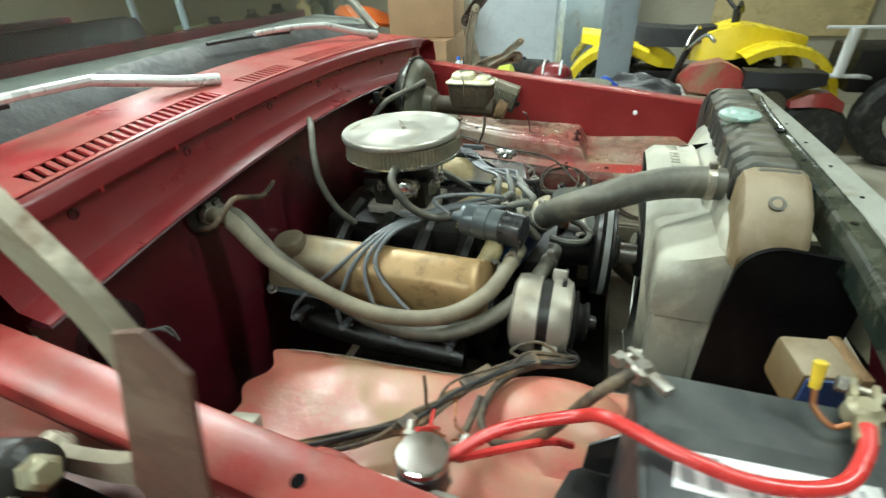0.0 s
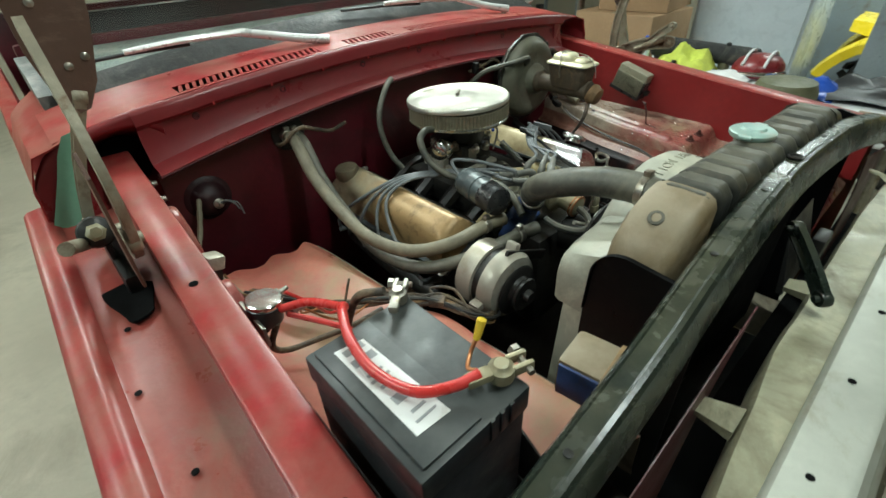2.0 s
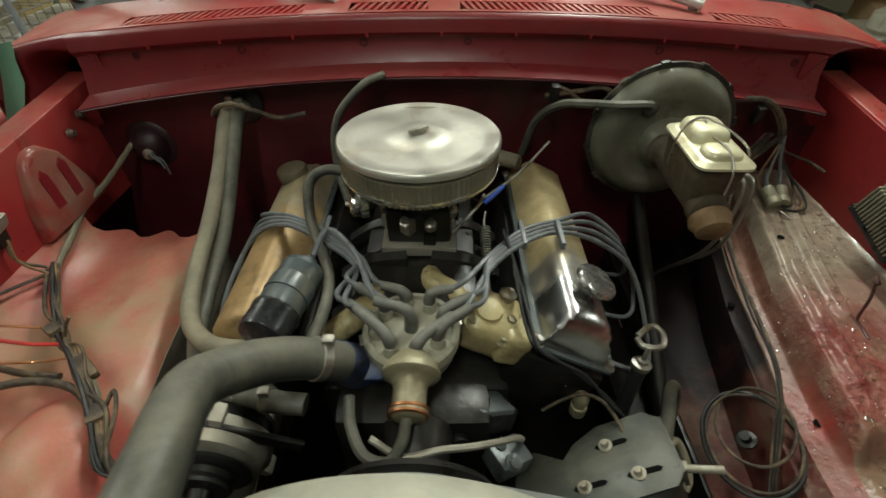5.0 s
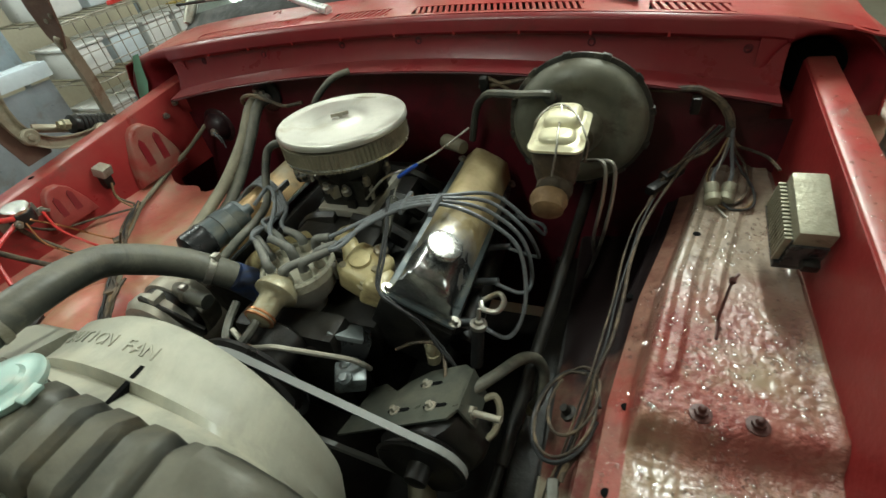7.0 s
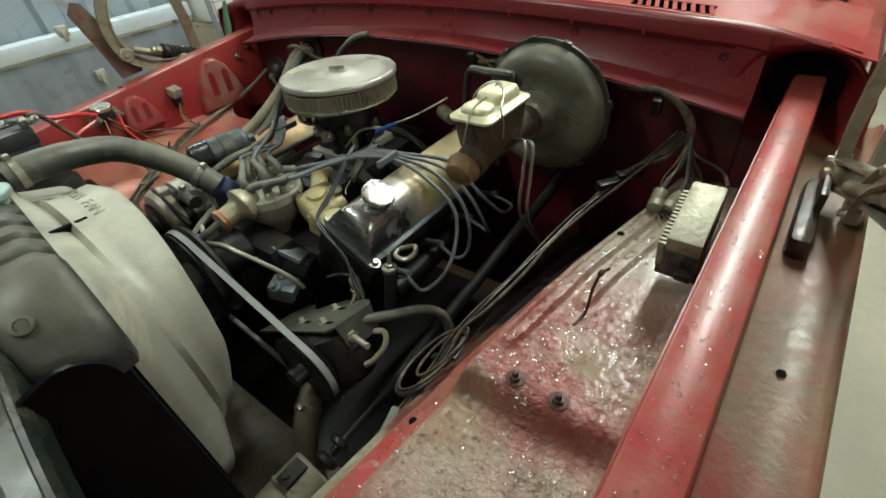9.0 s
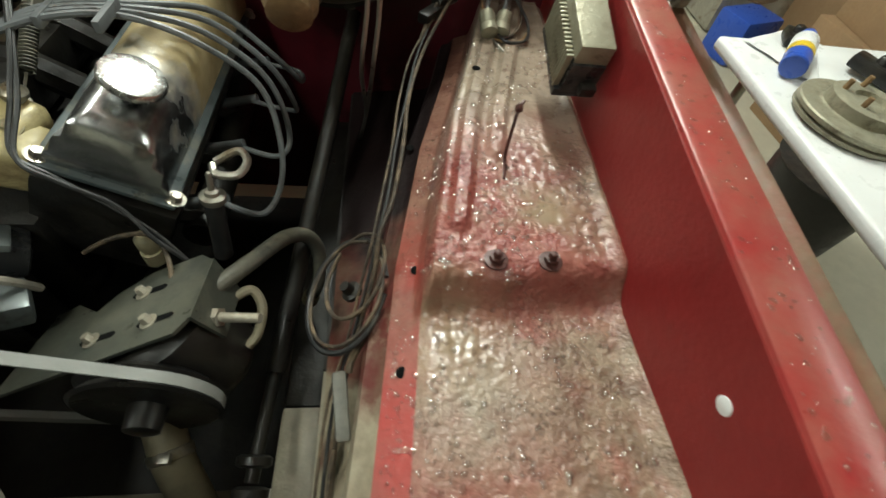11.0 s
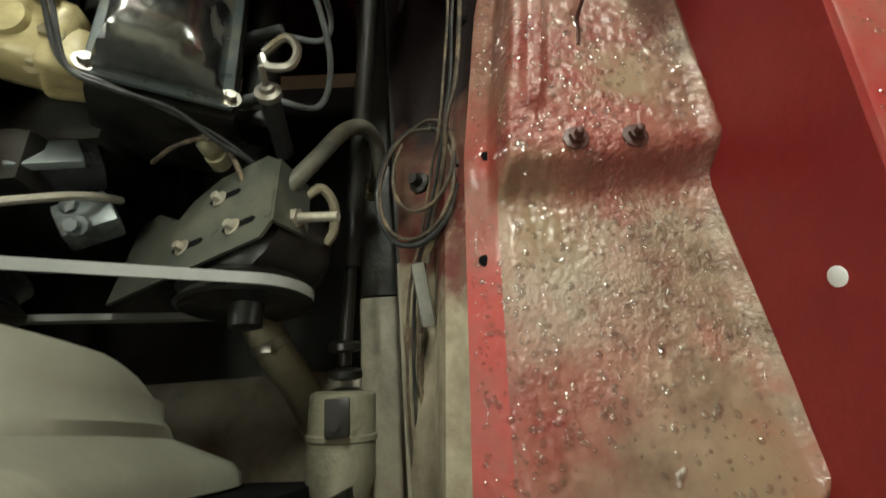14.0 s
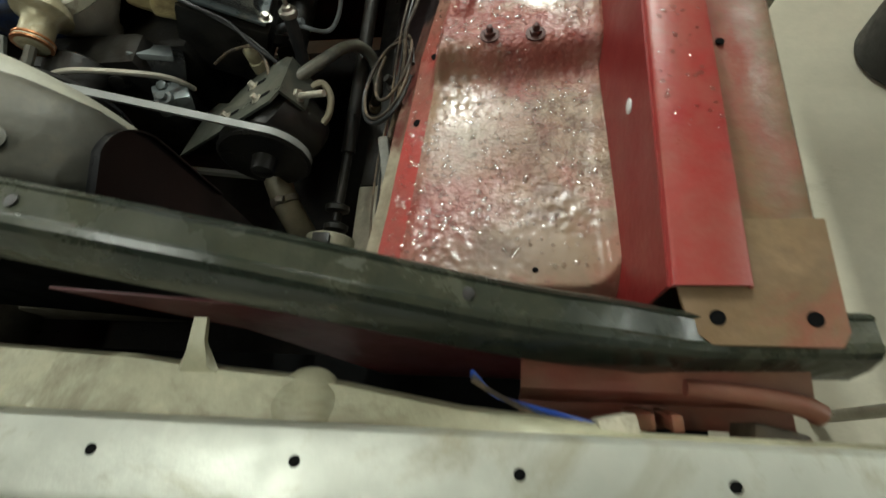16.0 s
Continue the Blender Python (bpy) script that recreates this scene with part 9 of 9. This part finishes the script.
turned(bm, (3.1, -2.54, 0.34), (-1, 0.1, 0), [(0.17, 0), (0.16, 0.06), (0.10, 0.05), (0.05, 0.08), (0.01, 0.08)], 28)
part("rim", bm, CREAM, wh)
bm = bm_new()
box(bm, (3.5, -2.5, 0.62), (0.5, 0.7, 0.3), bevel=0.03)
part("hopper", bm, GRIME, wh, "dark greasy hopper")
for a_, b_, r_ in (((3.2, -1.88, 0.92), (3.2, -2.22, 0.92), 0.012), ((3.2, -1.86, 0.60), (3.2, -2.18, 0.60), 0.016), ((3.2, -2.05, 0.60), (3.2, -2.05, 0.92), 0.035), ((3.2, -2.18, 0.60), (3.35, -2.4, 0.55), 0.016)):
    bm = bm_new()
    cyl(bm, a_, b_, r_, r_, 12)
    part("frame_tube", bm, WHITE, wh, "white frame tube")
bm = bm_new()
box(bm, (X1 - 0.03, -2.3, 1.05), (0.05, 1.5, 1.0), bevel=0.01)
solo("wood_panel", bm, WOOD, "brown plywood panel against the wall", "panel")
bm = bm_new()
box(bm, (4.9, -0.2, 0.75), (0.7, 1.0, 1.5), bevel=0.02)
solo("wall_cabinet", bm, STEELBLUE, "grey storage cabinet by the wall", "cabinet")

# ---- shelving behind the truck, on the passenger's far side ----


def rack(x0, x1, y, d, levels, name="metal_shelf", label="cluttered grey metal shelf unit"):
    t = thing(name, ((x0 + x1) / 2, y, 0), label, "shelf")
    for x in (x0, x1):
        for yy in (y - d / 2, y + d / 2):
            b = bm_new()
            box(b, (x, yy, levels[-1] / 2 + 0.15), (0.035, 0.035, levels[-1] + 0.3))
            part("post", b, STEELBLUE, t)
    for z in levels:
        b = bm_new()
        box(b, ((x0 + x1) / 2, y, z), (x1 - x0, d, 0.03), bevel=0.004)
        part("shelf_board", b, WOOD, t)


rack(2.3, 4.9, 3.1, 0.5, (0.35, 0.8, 1.3, 1.75))
rng = random.Random(12)
PAL = [(OLIVE, "olive green"), (CARD, "brown"), (WHITE, "white"), (TYRE, "dark"), (OLIVE, "olive"), (SEAT, "black"), (CREAM, "silver"), (STEELBLUE, "grey-blue"), (WOOD, "tan"), (RED, "red"), (ATVYELLOW, "yellow")]
for z in (0.365, 0.815, 1.315):
    x = 2.36
    while x < 4.8:
        w, h, d = rng.uniform(0.10, 0.34), rng.uniform(0.10, 0.30), rng.uniform(0.15, 0.35)
        mt, cn = PAL[rng.randrange(len(PAL))]
        bm = bm_new()
        if rng.random() < 0.6:
            box(bm, (x + w / 2, 3.05, z + h / 2), (w, d, h), rot=(0, 0, rng.uniform(-8, 8)), bevel=min(0.02, w * 0.1))
            solo("storage_box", bm, mt, cn + " storage box on the metal shelf", "box", "shelf clutter")
        else:
            r = min(w, 0.2) / 2
            turned(bm, (x + w / 2, 3.02, z), (0, 0, 1), [(r * 0.9, 0), (r, 0.01), (r, h * 0.7), (r * 0.5, h * 0.85), (r * 0.5, h)], 20)
            solo("jug", bm, mt, cn + " plastic jug on the metal shelf", "jug", "shelf clutter")
        x += w + rng.uniform(0.01, 0.05)
bm = bm_new()
turned(bm, (2.93, 1.55, 1.0), (0.1, -0.2, 1), [(0.02, 0), (0.24, 0.0), (0.26, 0.03), (0.22, 0.08), (0.08, 0.11)], 30)
solo("orange_hat", bm, ORANGE, "orange plastic lid on a stand", "lid")
bm = bm_new()
cyl(bm, (2.93, 1.55, 0), (2.93, 1.55, 1.01), 0.04, 0.03, 14)
turned(bm, (2.93, 1.55, 0.0), (0, 0, 1), [(0.2, 0), (0.2, 0.03), (0.05, 0.06)], 20)
solo("stand", bm, STEEL, "steel pedestal stand on the floor", "stand")
bm = bm_new()
box(bm, (2.75, 2.3, 0.32), (0.5, 0.42, 0.62), bevel=0.03)
turned(bm, (2.62, 2.2, 0.63), (0, 0, 1), [(0.1, 0), (0.12, 0.02), (0.12, 0.10), (0.06, 0.14)], 20)
cyl(bm, (2.85, 2.2, 0.63), (2.85, 2.2, 0.80), 0.05, 0.04, 14)
solo("small_engine", bm, ALU, "dusty alloy small engine on a crate", "engine")
for k in range(16):
    x, y = rng.uniform(1.55, 3.4), rng.uniform(2.35, 2.85)
    mt, cn = PAL[rng.randrange(len(PAL))]
    s = rng.uniform(0.06, 0.16)
    bm = bm_new()
    box(bm, (x, y, s * 0.45), (s * rng.uniform(0.8, 2), s, s * 0.9), rot=(0, 0, rng.uniform(0, 90)), bevel=s * 0.15)
    solo("floor_clutter", bm, mt, cn + " odd workshop part on the floor", "clutter", "floor clutter")
rag("white_bag", (1.95, 2.55, 0.0), 0.2, 0.16, 0.16, WHITE, "white plastic bag on the floor", 2)
rag("tan_bag", (2.15, 2.9, 0.0), 0.28, 0.2, 0.32, YELLOW, "tan canvas bag on the floor", 6)
rag("green_bag", (2.85, 2.75, 0.0), 0.3, 0.22, 0.36, GREEN, "dark green bag on the floor", 11)

# ---- passenger side: ribbed panel, wire rack, boards ----
PX = -2.2
rp = thing("ribbed_steel_panel", (PX, -0.2, 0), "grey-blue ribbed steel trailer side", "panel")
bm = bm_new()
rr = []
for i in range(121):
    y = lerp(-1.9, 0.75, i / 120)
    d = 0.018 if (i // 5) % 2 else 0.0
    rr.append([(PX - d, y, 0.25), (PX - d, y, 0.93)])
sheet(bm, rr, 0.003)
part("lower_sheet", bm, STEELBLUE, rp)
bm = bm_new()
rr = []
for i in range(121):
    y = lerp(-1.9, 0.75, i / 120)
    d = 0.03 if (i // 5) % 2 else 0.0
    rr.append([(PX - 0.12 - d, y, 1.0), (PX - 0.12 - d, y, 1.9)])
sheet(bm, rr, 0.003)
part("upper_sheet", bm, STEELBLUE, rp)
bm = bm_new()
box(bm, (PX - 0.02, -0.58, 0.985), (0.12, 2.68, 0.07), bevel=0.008)
part("top_rail", bm, BLUESHEET, rp, "pale grey-blue top rail")
for y, z in ((0.16, 0.80), (0.10, 1.03), (-0.7, 0.8)):
    bm = bm_new()
    box(bm, (PX + 0.03, y, z), (0.03, 0.05, 0.05), bevel=0.006)
    box(bm, (PX + 0.045, y, z - 0.02), (0.012, 0.02, 0.05), bevel=0.003)
    part("latch", bm, CREAM, rp)
for y in (-1.6, -0.2):
    bm = bm_new()
    box(bm, (PX - 0.05, y, 0.125), (0.1, 0.1, 0.25), bevel=0.005)
    part("foot", bm, STEELBLUE, rp)
wr = thing("wire_rack", (PX - 0.1, 1.6, 0), "wire mesh rack with white tubs", "rack")
for z in (0.55, 0.86, 1.15):
    for k in range(30):
        y = 0.85 + 0.06 * k
        bm = bm_new()
        cyl(bm, (PX - 0.35, y, z), (PX + 0.15, y, z), 0.003, 0.003, 6)
        part("wire", bm, STEEL, wr)
    for x in (PX - 0.35, PX - 0.1, PX + 0.15):
        bm = bm_new()
        cyl(bm, (x, 0.82, z), (x, 2.65, z), 0.005, 0.005, 6)
        part("rail", bm, STEEL, wr)
for k in range(28):
    y = 0.85 + 0.065 * k
    bm = bm_new()
    cyl(bm, (PX + 0.15, y, 0.55), (PX + 0.15, y, 1.15), 0.0028, 0.0028, 6)
    part("wire", bm, STEEL, wr)
for k in range(9):
    bm = bm_new()
    z = 0.58 + 0.07 * k
    cyl(bm, (PX + 0.153, 0.82, z), (PX + 0.153, 2.65, z), 0.0028, 0.0028, 6)
    part("wire", bm, STEEL, wr)
for y in (0.82, 1.7, 2.65):
    for x in (PX - 0.35, PX + 0.15):
        bm = bm_new()
        cyl(bm, (x, y, 0), (x, y, 1.5), 0.016, 0.016, 10)
        part("post", bm, STEELBLUE, wr)
for k in range(7):
    y = 0.98 + 0.24 * k
    for z in (0.56, 0.87, 1.157):
        t = thing("plastic_tub", (PX - 0.1, y, z), "white plastic tub on the wire rack", "tub", "tubs on the rack")
        bm = bm_new()
        box(bm, (PX - 0.1, y, z + 0.075), (0.3, 0.2, 0.14), bevel=0.02)
        part("tub", bm, WHITE if (k + int(z * 10)) % 3 else BLUESHEET, t)
        bm = bm_new()
        box(bm, (PX - 0.1, y, z + 0.152), (0.31, 0.21, 0.016), bevel=0.006)
        part("lid", bm, YELLOW if k == 4 and z > 0.8 else WHITE, t)
bm = bm_new()
box(bm, (PX + 0.08, 1.25, 1.165), (0.03, 0.14, 0.02), rot=(0, 0, 20), bevel=0.006)
solo("red_tool", bm, REDCABLE, "small red hand tool on the rack", "tool")
for k in range(13):
    bm = bm_new()
    w = (0.19, 0.14, 0.09, 0.14)[k % 4]
    x, y = -1.79 - 0.115 * k, 3.0 + 0.05 * (k % 3)
    box(bm, (x, y + 0.16, 0.95 + 0.06 * (k % 4)), (w, 0.035, 1.9 + 0.12 * (k % 4)), rot=(-9 - (k % 3), -3 + 2 * (k % 4), 14 * (k % 3) - 10), bevel=0.005)
    solo("pine_board", bm, WOOD, "pale pine board standing in a leaning stack", "board", "leaning boards")
